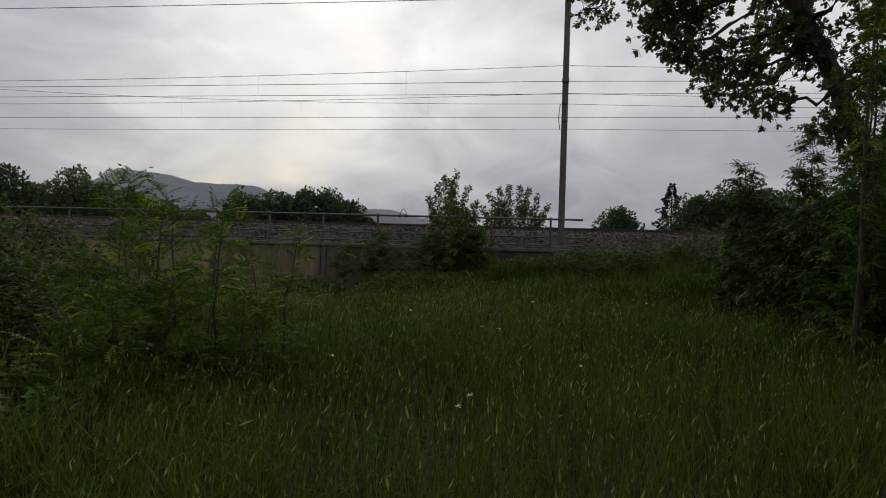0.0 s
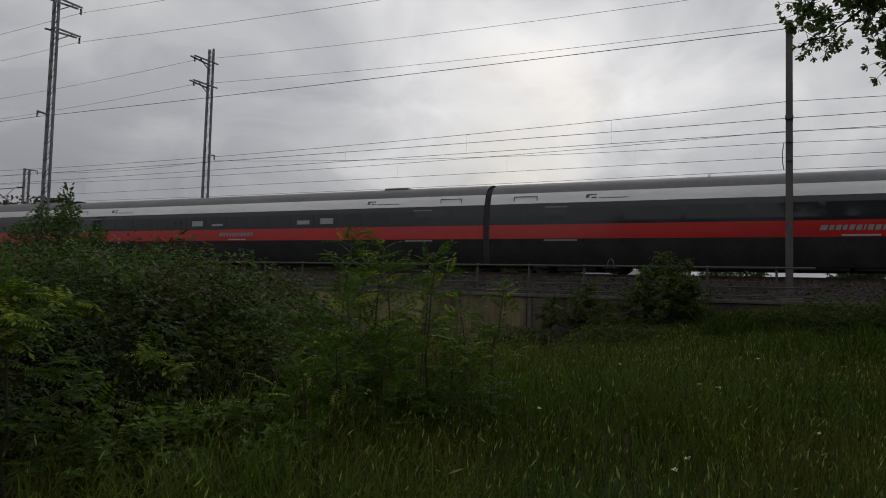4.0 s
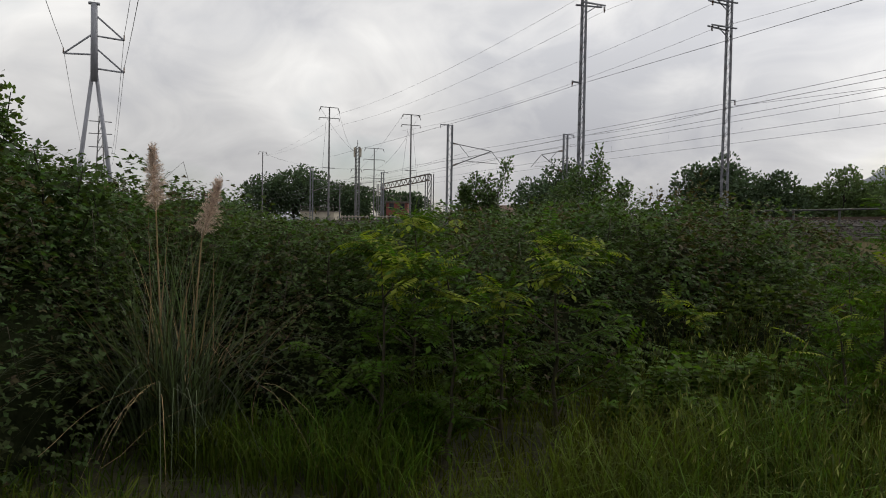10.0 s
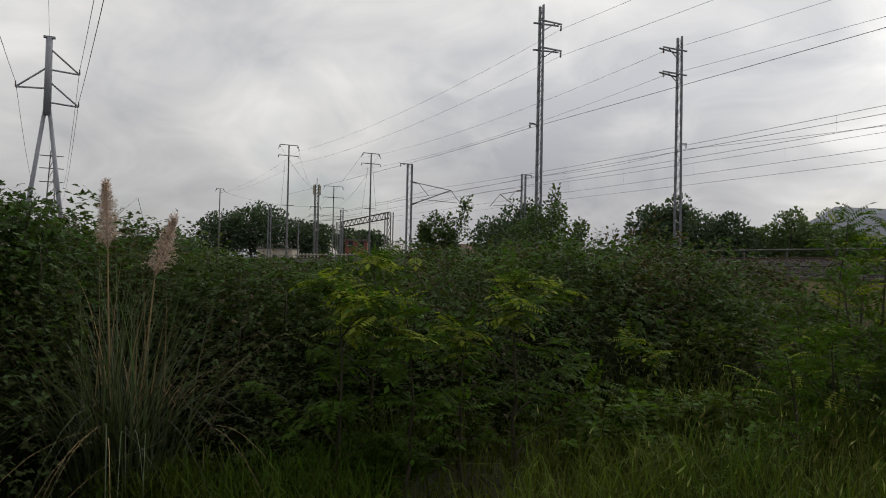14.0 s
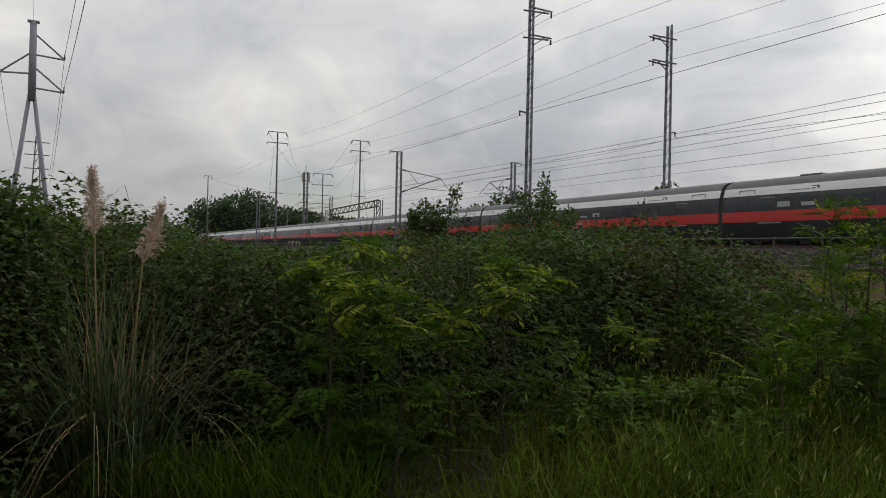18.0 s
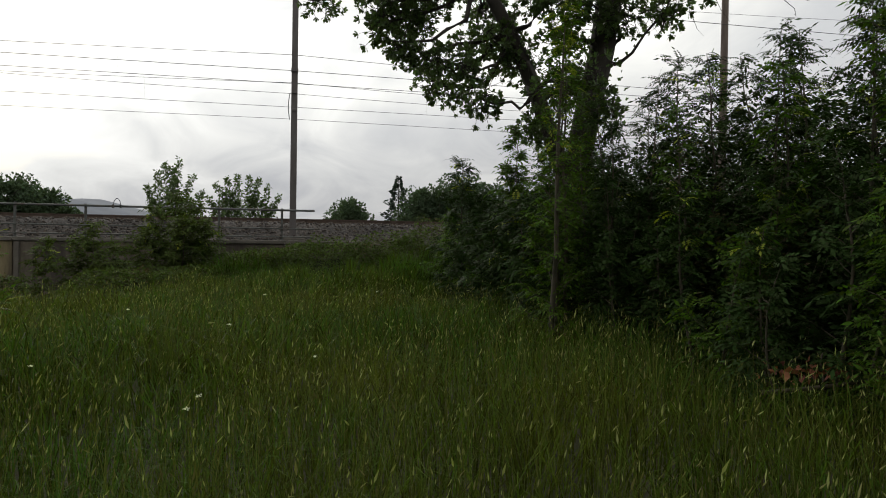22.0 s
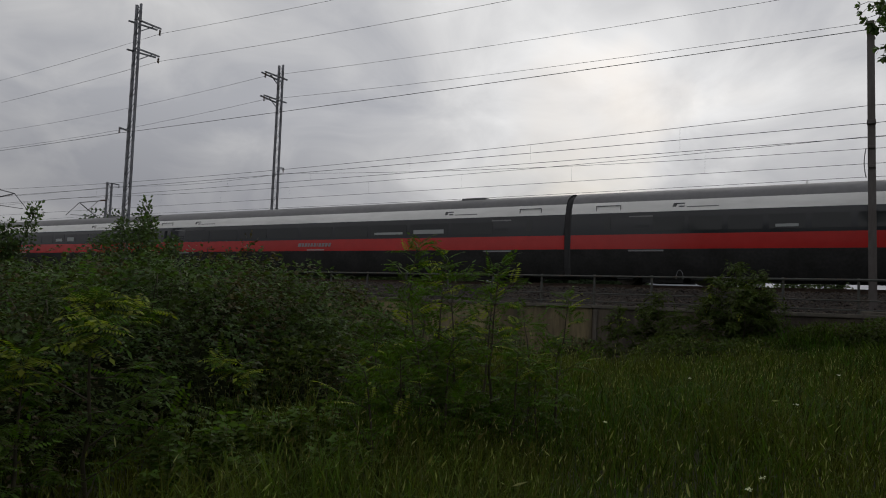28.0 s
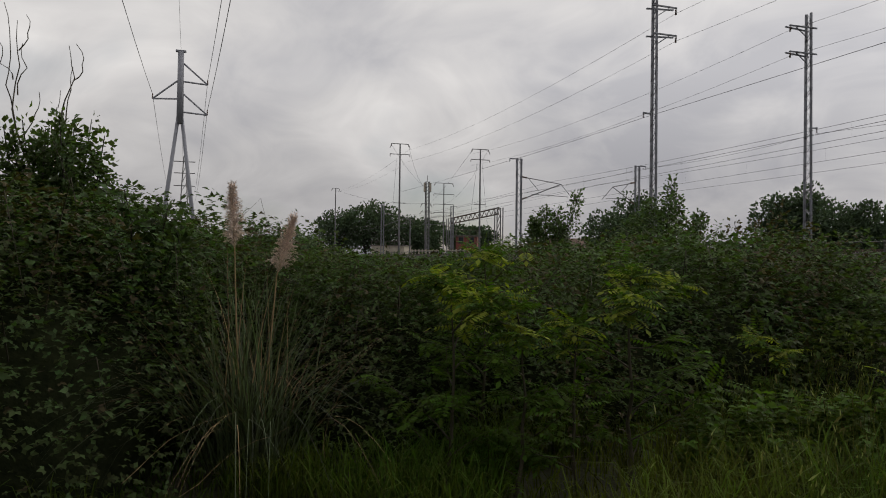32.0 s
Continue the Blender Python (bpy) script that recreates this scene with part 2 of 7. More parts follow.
M = {
    "soil": material("soil", (0.046, 0.040, 0.018), 0.95, dark=(0.024, 0.026, 0.010), scale=0.9, bump=0.6, fine=0.5),
    "grass": material("grass", (0.038, 0.070, 0.011), 0.7, dark=(0.084, 0.082, 0.014), scale=0.22, lo=0.45, hi=0.70, island=0.6, through_light=0.34, spec=0.05),
    "lush_grass": material("lush_grass", (0.054, 0.100, 0.015), 0.7, dark=(0.084, 0.096, 0.018), scale=0.6, island=0.6, through_light=0.34, spec=0.05),
    "dry_grass": material("dry_grass", (0.20, 0.205, 0.080), 0.75, island=0.7, through_light=0.22, spec=0.05),
    "grass_stem": material("grass_stem", (0.095, 0.105, 0.024), 0.75, island=0.6, through_light=0.2, spec=0.05),
    "petal": material("petal", (0.75, 0.75, 0.7), 0.6, through_light=0.3),
    "bramble": material("bramble", (0.048, 0.082, 0.028), 0.6, dark=(0.070, 0.092, 0.032), scale=0.8, island=0.72, through_light=0.30, spec=0.14),
    "russet": material("russet", (0.070, 0.058, 0.026), 0.65, island=0.4, through_light=0.2, spec=0.2),
    "robinia": material("robinia", (0.062, 0.110, 0.012), 0.6, dark=(0.042, 0.080, 0.011), scale=1.5, island=0.5, through_light=0.34, spec=0.08),
    # Young top leaves; the light they catch is put into a brighter colour.
    "robinia_young_lit": material("robinia_young_lit", (0.195, 0.235, 0.03), 0.6, island=0.3, through_light=0.38, spec=0.1),
    # Acacia leaf with the thicket's deep shade put into a darker colour.
    "robinia_shade": material("robinia_shaded", (0.028, 0.052, 0.013), 0.6, dark=(0.020, 0.037, 0.010), scale=1.0, island=0.4, through_light=0.15, spec=0.06),
    "oak": material("oak_leaf", (0.056, 0.084, 0.036), 0.5, island=0.5, through_light=0.45, spec=0.3),
    "shrub": material("shrub_leaf", (0.056, 0.086, 0.034), 0.6, island=0.5, through_light=0.32, spec=0.18),
    "weed": material("weed_leaf", (0.058, 0.080, 0.018), 0.65, dark=(0.040, 0.062, 0.016), scale=0.7, island=0.5, through_light=0.32, spec=0.1),
    "weed_bright": material("nettle_leaf", (0.068, 0.112, 0.018), 0.6, island=0.5, through_light=0.36, spec=0.1),
    "broad": material("broad_leaf", (0.070, 0.100, 0.030), 0.5, island=0.4, through_light=0.42, spec=0.25),
    # Far leaves: aerial haze put into the colour, paler and bluer than near ones.
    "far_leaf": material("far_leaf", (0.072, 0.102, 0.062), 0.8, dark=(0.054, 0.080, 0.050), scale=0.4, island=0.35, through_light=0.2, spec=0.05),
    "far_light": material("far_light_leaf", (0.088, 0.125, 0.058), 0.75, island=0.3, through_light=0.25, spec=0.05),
    "conifer": material("conifer_needles", (0.050, 0.072, 0.052), 0.75, island=0.35, spec=0.1),
    "bark": material("bark", (0.046, 0.038, 0.030), 0.9, dark=(0.020, 0.017, 0.014), scale=6.0, bump=0.9, bump_scale=25.0, stretch=(1, 1, 0.25)),
    "twig": material("twig", (0.07, 0.055, 0.035), 0.85, dark=(0.045, 0.04, 0.025), scale=8.0),
    # Filler shell inside bushes; the shade between leaves is put into its colour.
    "thicket_core": material("dark_bush_core", (0.032, 0.038, 0.018), 1.0, dark=(0.016, 0.020, 0.010), scale=9.0, bump=1.0, bump_scale=22.0, spec=0.0),
    "plume": material("plume", (0.70, 0.57, 0.48), 0.9, island=0.3, spec=0.02),
    "pampas": material("pampas_leaf", (0.082, 0.102, 0.056), 0.5, island=0.8, through_light=0.2, spec=0.25),
    "straw": material("straw", (0.30, 0.22, 0.12), 0.8, island=0.4, spec=0.05),
    "concrete": material("concrete", (0.15, 0.126, 0.098), 0.9, dark=(0.048, 0.039, 0.032), scale=0.8, bump=0.35, bump_scale=30.0, stretch=(1.6, 1.6, 0.3), lo=0.36, hi=0.60, fine=0.2, piece=0.35),
    # Paler panels: the lit stretch of wall is put into the colour, with lichen.
    "concrete_pale": material("lit_lichen_concrete", (0.21, 0.175, 0.095), 0.9, dark=(0.075, 0.062, 0.042), scale=0.9, bump=0.35, bump_scale=30.0, stretch=(1.6, 1.6, 0.3), lo=0.40, hi=0.66, fine=0.2, piece=0.2),
    "coping": material("coping", (0.14, 0.125, 0.105), 0.9, dark=(0.075, 0.068, 0.06), scale=2.0, bump=0.3, piece=0.1),
    "gravel": gravel_material(),
    "rail_steel": material("rail_steel", (0.10, 0.07, 0.055), 0.6, 0.5, dark=(0.06, 0.04, 0.03), scale=3.0),
    "railing": material("railing_paint", (0.085, 0.09, 0.085), 0.55, 0.4, dark=(0.10, 0.065, 0.045), scale=5.0, lo=0.5, hi=0.75),
    "mast": material("galvanised_steel", (0.19, 0.20, 0.225), 0.5, 0.55, dark=(0.13, 0.13, 0.14), scale=1.5, fine=0.12),
    "pylon_paint": material("pylon_paint", (0.27, 0.28, 0.32), 0.6, dark=(0.20, 0.205, 0.23), scale=0.8, stretch=(1, 1, 0.3), fine=0.1),
    "far_mast": material("grey_steel", (0.155, 0.158, 0.168), 0.6, 0.35, dark=(0.115, 0.11, 0.108), scale=1.0),
    "pole": material("mast_brown_grey", (0.115, 0.105, 0.105), 0.6, 0.2, dark=(0.075, 0.062, 0.058), scale=1.2, stretch=(1, 1, 0.3), fine=0.15),
    "wood_pole": material("weathered_pole_wood", (0.15, 0.12, 0.10), 0.9, dark=(0.09, 0.07, 0.06), scale=5.0, stretch=(1, 1, 0.15), bump=0.4),
    "wire": material("wire", (0.07, 0.07, 0.075), 0.5, 0.5),
    "ceramic": material("brown_ceramic", (0.10, 0.055, 0.04), 0.3),
    "white": material("white_paint", (0.83, 0.835, 0.835), 0.28, dark=(0.70, 0.70, 0.695), scale=0.35, fine=0.05, stretch=(0.5, 1, 2)),
    "silver": material("silver_grey_paint", (0.62, 0.615, 0.60), 0.28, dark=(0.50, 0.495, 0.485), scale=0.25, fine=0.06, stretch=(0.5, 1, 2)),
    "red": material("red_paint", (0.46, 0.022, 0.021), 0.22, dark=(0.38, 0.020, 0.019), scale=0.3, fine=0.05),
    "roof_grey": material("roof_grey_paint", (0.15, 0.15, 0.158), 0.6, dark=(0.115, 0.115, 0.12), scale=0.4, fine=0.1),
    "dark_band": material("dark_grey_paint", (0.021, 0.024, 0.030), 0.13, dark=(0.016, 0.018, 0.023), scale=0.4, spec=0.46),
    "mid_grey": material("mid_grey_paint", (0.10, 0.103, 0.11), 0.35),
    "light_grey": material("light_grey_paint", (0.22, 0.222, 0.23), 0.4),
    "underframe": material("underframe_dirt", (0.027, 0.027, 0.028), 0.7, dark=(0.016, 0.016, 0.016), scale=1.2, fine=0.2, spec=0.2),
    "train_glass": material("tinted_window", (0.022, 0.025, 0.028), 0.06, spec=0.38),
    "screen_glass": material("windscreen", (0.10, 0.105, 0.11), 0.18, spec=0.4),
    "blind": material("pale_window_blind", (0.33, 0.35, 0.36), 0.5),
    "rubber": material("grey_bellows", (0.05, 0.05, 0.053), 0.8, spec=0.2),
    "wheel": material("wheel_steel", (0.09, 0.08, 0.07), 0.5, 0.6),
    "brick_red": material("red_plaster", (0.20, 0.06, 0.045), 0.85, dark=(0.14, 0.05, 0.04), scale=0.6),
    "pale_wall": material("pale_plaster", (0.42, 0.38, 0.31), 0.9, dark=(0.30, 0.27, 0.22), scale=0.5),
    "pane": material("dark_pane", (0.02, 0.022, 0.025), 0.1),
    "tile": material("roof_tile", (0.16, 0.10, 0.075), 0.85, dark=(0.11, 0.075, 0.06), scale=1.0),
    # Hills: distance haze is put into the pale blue-grey base colours.
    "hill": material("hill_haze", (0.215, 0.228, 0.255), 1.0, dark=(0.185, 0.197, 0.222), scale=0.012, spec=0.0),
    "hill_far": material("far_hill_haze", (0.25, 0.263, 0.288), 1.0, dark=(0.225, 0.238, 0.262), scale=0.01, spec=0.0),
    "rust_leaf": material("dead_leaves", (0.17, 0.06, 0.025), 0.8, island=0.4, through_light=0.1),
}


def glow_material(name, colour, strength):
    ma = material(name, colour)
    b = ma.node_tree.nodes["Principled BSDF"]
    b.inputs["Emission Color"].default_value = (*colour, 1)
    b.inputs["Emission Strength"].default_value = strength
    return ma


M["tail_red"] = glow_material("red_tail_lamp", (0.5, 0.03, 0.03), 0.25)
M["led"] = glow_material("amber_display", (0.8, 0.2, 0.06), 0.3)


# ---- mesh helpers ----
def from_arrays(name, verts, faces, mats, parent=None, index=None, smooth=False, label=""):
    """verts (n, 3), faces (m, k) with k equal for all."""
    verts, faces = np.asarray(verts, np.float32), np.asarray(faces, np.int32)
    me = bpy.data.meshes.new(name)
    k = faces.shape[1]
    me.vertices.add(len(verts))
    me.vertices.foreach_set("co", verts.ravel())
    me.loops.add(faces.size)
    me.loops.foreach_set("vertex_index", faces.ravel())
    me.polygons.add(len(faces))
    me.polygons.foreach_set("loop_start", np.arange(0, faces.size, k, dtype=np.int32))
    me.polygons.foreach_set("loop_total", np.full(len(faces), k, np.int32))
    for ma in mats if isinstance(mats, (list, tuple)) else [mats]:
        me.materials.append(ma)
    if index is not None:
        me.polygons.foreach_set("material_index", np.asarray(index, np.int32))
    if smooth:
        me.polygons.foreach_set("use_smooth", np.ones(len(faces), bool))
    me.update(calc_edges=True)
    me.validate()
    ob = new(name, me)
    ob.parent = parent
    if label:
        tagged(ob, label)
    return ob


def part(name, bm, ma, parent=None, label="", smooth=False):
    me = bpy.data.meshes.new(name)
    if smooth:
        for f in bm.faces:
            f.smooth = True
    bm.to_mesh(me)
    bm.free()
    me.materials.append(ma)
    ob = new(name, me)
    ob.parent = parent
    if label:
        tagged(ob, label)
    return ob


def same_part(name, me, parent, m):
    ob = new(name, me)
    ob.parent = parent
    ob.matrix_basis = m
    return ob


def bm_box(bm, lo, hi, bevel=0.0):
    r = bmesh.ops.create_cube(bm, size=1.0)
    lo, hi = Vector(lo), Vector(hi)
    for v in r["verts"]:
        v.co = Vector([(lo[i] + hi[i]) / 2 + v.co[i] * (hi[i] - lo[i]) for i in range(3)])
    if bevel:
        bmesh.ops.bevel(bm, geom=list({e for v in r["verts"] for e in v.link_edges}), offset=bevel, segments=1, affect="EDGES")


def box_bm(lo, hi, bevel=0.0):
    bm = bmesh.new()
    bm_box(bm, lo, hi, bevel)
    return bm


def bm_bar(bm, a, b, r, r2=None, n=6):
    """A round bar from a to b."""
    a, b = Vector(a), Vector(b)
    d = b - a
    q = d.to_track_quat("Z", "Y").to_matrix().to_4x4()
    bmesh.ops.create_cone(bm, cap_ends=True, segments=n, radius1=r, radius2=r if r2 is None else r2, depth=d.length, matrix=Matrix.Translation((a + b) / 2) @ q)


def bm_beam(bm, a, b, w, h):
    a, b = Vector(a), Vector(b)
    d = b - a
    q = d.to_track_quat("Z", "Y").to_matrix().to_4x4()
    r = bmesh.ops.create_cube(bm, size=1.0)
    for v in r["verts"]:
        v.co = Matrix.Translation((a + b) / 2) @ q @ Vector((v.co.x * w, v.co.y * h, v.co.z * d.length))


def tube(points, radii, n=7):
    """Arrays of a tapered tube along points."""
    P = [Vector(p) for p in points]
    V, F = [], []
    for i, p in enumerate(P):
        d = (P[min(i + 1, len(P) - 1)] - P[max(i - 1, 0)]).normalized()
        a = d.orthogonal().normalized()
        b = d.cross(a)
        for j in range(n):
            t = 2 * math.pi * j / n
            V.append(p + (a * math.cos(t) + b * math.sin(t)) * radii[i])
    for i in range(len(P) - 1):
        for j in range(n):
            k = (j + 1) % n
            F.append((i * n + j, i * n + k, (i + 1) * n + k, (i + 1) * n + j))
    return np.array(V, float), np.array(F, int)


def joined(pairs):
    V, F, o = [], [], 0
    for v, f in pairs:
        V.append(v), F.append(f + o)
        o += len(v)
    return np.concatenate(V), np.concatenate(F)


def empty(name, label, category, group="", m=None):
    ob = new(name)
    if m is not None:
        ob.matrix_basis = m
    return tagged(ob, label, category, group)


# ---- leaves ----
rng = np.random.default_rng(7)
LEAF = (np.array([(0, 0, 0), (-0.34, 0.45, 0.10), (0.34, 0.45, 0.10), (0, 0.5, 0), (0, 1, -0.06)]), np.array([(0, 3, 1), (0, 2, 3), (1, 3, 4), (3, 2, 4)]))


def trifoil():
    V, F = [], []
    for a, l, y0 in ((0.0, 0.62, 0.38), (1.25, 0.52, 0.36), (-1.25, 0.52, 0.36)):
        k = len(V)
        c, s = math.cos(a), math.sin(a)
        for x, y, z in ((0, 0, 0), (-0.34, 0.45, 0.10), (0, 1, -0.10), (0.34, 0.45, 0.10)):
            V.append((l * (x * c + y * s), y0 + l * (y * c - x * s), l * z))
        F += [(k, k + 2, k + 1), (k, k + 3, k + 2)]
    return np.array(V), np.array(F)


TRIFOIL = trifoil()


def pinnate(pairs, wide=1.0):
    V, F = [], []
    for i in range(pairs):
        y = 0.18 + 0.74 * i / pairs
        for s in (-1, 1):
            k = len(V)
            l = 0.25 * (0.75 + 0.4 * math.sin(3.1 * (i + 0.5) / pairs))
            V += [(s * 0.02, y, 0), (s * l * 0.5, y + 0.058 * wide, -0.02), (s * l, y + 0.03, -0.07), (s * l * 0.55, y - 0.030 * wide, -0.02)]
            F += [(k, k + 1, k + 2), (k, k + 2, k + 3)]
    k = len(V)
    V += [(0, 0.92, 0), (0.08, 1.05, -0.02), (0, 1.2, -0.05), (-0.08, 1.05, -0.02)]
    F += [(k, k + 1, k + 2), (k, k + 2, k + 3)]
    k = len(V)
    V += [(-0.008, 0, 0), (0.008, 0, 0), (0, 0.95, 0)]
    F += [(k, k + 1, k + 2)]
    return np.array(V), np.array(F)


FROND, SHORT_FROND = pinnate(7), pinnate(5)


def drooping(frond, by):
    v = frond[0].copy()
    v[:, 2] -= by * v[:, 1] ** 2
    v[:, 1] *= 1 - 0.25 * by
    return v, frond[1]


ARCHED_FROND, HANGING_FROND, HANGING_SHORT = drooping(FROND, 0.2), drooping(pinnate(5, 1.6), 0.6), drooping(pinnate(4, 2.0), 0.6)
def rosette(leaf, count):
    """Leaves that spread round the end of a twig; the twig points along +y."""
    V, F = [], []
    for i in range(count):
        a, tilt = 2.4 * i, 0.45 + 0.85 * i / count
        x, z = Vector((math.cos(a), 0, math.sin(a))), Vector((-math.sin(a), 0, math.cos(a)))
        t = Vector((math.cos(a) * math.sin(tilt), math.cos(tilt), math.sin(a) * math.sin(tilt)))
        n = t.cross(z)
        for p in leaf[0]:
            V.append(t * p[1] + z * p[0] + n * p[2] + Vector((0, -0.18 * i / count, 0)))
        F += [tuple(k + i * len(leaf[0]) for k in f) for f in leaf[1]]
    return np.array(V), np.array(F)


OAK_LEAF = (np.array([(0, 0, 0), (0.20, 0.30, 0.03), (0.12, 0.44, 0.02), (0.28, 0.68, 0.04), (0, 1, -0.05), (-0.28, 0.68, 0.04), (-0.12, 0.44, 0.02), (-0.20, 0.30, 0.03)]),
            np.array([(0, 1, 2), (0, 2, 6), (0, 6, 7), (2, 3, 4), (2, 4, 6), (4, 5, 6)]))
OAK_ROSETTE = rosette(OAK_LEAF, 7)
CARD = (np.array([(0, 0, 0), (-0.36, 0.5, 0.06), (0, 1, -0.04), (0.36, 0.5, 0.06)]), np.array([(0, 2, 1), (0, 3, 2)]))


def unit(v):
    return v / np.maximum(np.linalg.norm(v, axis=-1, keepdims=True), 1e-9)


def scatter(template, pos, tip, normal, size):
    """Copies of a template leaf: root at pos, growing towards tip, facing normal."""
    tv, tf = template
    t = unit(tip)
    x = unit(np.cross(t, normal))
    z = np.cross(x, t)
    B = np.stack([x, t, z], 1)
    V = pos[:, None, :] + np.einsum("vk,nkc->nvc", tv, B) * np.asarray(size)[:, None, None]
    F = tf[None] + (np.arange(len(pos)) * len(tv))[:, None, None]
    return V.reshape(-1, 3), F.reshape(-1, tf.shape[1])


def rand_dirs(n):
    return unit(rng.normal(size=(n, 3)))


def lobed(n, centre, radii, lobes, seed, flat=0.25):
    """Points and outward ways of a crown made of many lobes."""
    g = np.random.default_rng(seed)
    c = unit(g.normal(size=(lobes, 3))) * (0.35 + 0.5 * g.random((lobes, 1)))
    c[:, 2] = np.maximum(c[:, 2], -0.75 + flat * g.random(lobes))
    lr = 0.22 + 0.26 * g.random(lobes)
    k = g.integers(0, lobes, n)
    d = unit(g.normal(size=(n, 3)))
    r = lr[k] * (0.55 + 0.5 * g.random(n) ** 0.6)
    p = c[k] + d * r[:, None]
    return np.array(centre) + p * np.array(radii), unit(d + 0.4 * c[k]), np.array(centre) + c * np.array(radii)


# ---- ground, wall, track bed ----
WALL_Y, WALL_TOP, RAIL_TOP = 23.3, 1.45, 2.25
NEAR_TRACK, FAR_TRACK = 27.4, 32.4
WEST, EAST = -620.0, 420.0


def ground_drop(x, y):
    """The meadow falls a little towards the foot of the wall, west of the pole."""
    a, b = min(1.0, max(0.0, (y - 11.0) / 10.0)), min(1.0, max(0.0, (-x - 0.5) / 5.0))
    return -0.30 * a * a * (3 - 2 * a) * b * b * (3 - 2 * b)


def on_ground(p):
    return Vector((p[0], p[1], p[2] + ground_drop(p[0], p[1])))


def ground_height(x, y):
    return ground_drop(x, y) + 0.10 * noise.noise(Vector((x * 0.15, y * 0.15, 0.0))) - 0.05


def build_ground():
    xs = np.concatenate([np.linspace(-2500, -40, 14)[:-1], np.linspace(-40, 30, 71), np.linspace(30, 2500, 14)[1:]])
    ys = np.concatenate([np.linspace(-2500, -12, 12)[:-1], np.linspace(-12, 26, 39), np.linspace(26, 3000, 14)[1:]])
    V = np.array([(x, y, ground_height(x, y) if (-40 <= x <= 30 and -12 <= y <= 26) else -0.05) for y in ys for x in xs])
    n = len(xs)
    F = [(j * n + i, j * n + i + 1, (j + 1) * n + i + 1, (j + 1) * n + i) for j in range(len(ys) - 1) for i in range(n - 1)]
    ob = from_arrays("ground", V, F, M["soil"], smooth=True)
    tagged(ob, "dark overgrown soil under tall meadow grass", kind="structure")


def build_track_bed():
    xs = np.concatenate([np.linspace(WEST, -70, 40)[:-1], np.linspace(-70, 40, 441), np.linspace(40, EAST, 30)[1:]])
    prof = [(WALL_Y + 0.35, 1.28), (WALL_Y + 0.9, 1.42), (24.9, 1.72), (25.5, 2.02), (25.95, 2.08), (26.5, 2.08), (28.4, 2.07), (29.9, 2.0), (31.4, 2.07), (33.4, 2.08), (33.9, 2.06), (35.6, 1.4), (38.0, 0.9), (42.0, -0.1)]
    V, n = [], len(prof)
    for x in xs:
        for j, (y, z) in enumerate(prof):
            w = 0.05 if 1 < j < 12 else 0.0
            V.append((x, y + w * noise.noise(Vector((x * 1.7, y, 3.0))), z + w * noise.noise(Vector((x * 2.3, y * 2, 0.0)))))
    F = [(i * n + j, (i + 1) * n + j, (i + 1) * n + j + 1, i * n + j + 1) for i in range(len(xs) - 1) for j in range(n - 1)]
    ob = from_arrays("track_bed", V, F, M["gravel"])
    tagged(ob, "brown-grey crushed stone ballast bed of the railway", kind="structure")
    # loose stones along the shoulder
    m = 7000
    x, y = rng.uniform(-45, 14, m), rng.uniform(24.0, 26.3, m)
    z = np.interp(y, [p[0] for p in prof], [p[1] for p in prof]) + rng.uniform(0.0, 0.03, m)
    s = rng.uniform(0.03, 0.065, m)
    octa = np.array([(1, 0, 0), (-0.9, 0.1, 0), (0, 1, 0.2), (0.1, -1, 0), (0, 0, 0.8), (0, 0, -0.7)])
    tri = np.array([(0, 2, 4), (2, 1, 4), (1, 3, 4), (3, 0, 4), (2, 0, 5), (1, 2, 5), (3, 1, 5), (0, 3, 5)])
    V, F = scatter((octa, tri), np.stack([x, y, z], 1), rand_dirs(m), rand_dirs(m), s)
    st = from_arrays("ballast_stones", V, F, material("ballast_stone", (0.060, 0.048, 0.040), 0.9, island=0.75))
    tagged(st, "loose brown and grey ballast stones beside the rails", kind="stuff")
    for y in (NEAR_TRACK, FAR_TRACK):
        for s in (-0.7525, 0.7525):
            bm = bmesh.new()
            bm_box(bm, (WEST, y + s - 0.036, RAIL_TOP - 0.04), (EAST, y + s + 0.036, RAIL_TOP))
            bm_box(bm, (WEST, y + s - 0.012, RAIL_TOP - 0.14), (EAST, y + s + 0.012, RAIL_TOP - 0.04))
            bm_box(bm, (WEST, y + s - 0.07, RAIL_TOP - 0.17), (EAST, y + s + 0.07, RAIL_TOP - 0.14))
            ob = part("rail", bm, M["rail_steel"])
            tagged(ob, "rust-brown steel running rail on the ballast", "rail", "running rails", kind="structure")


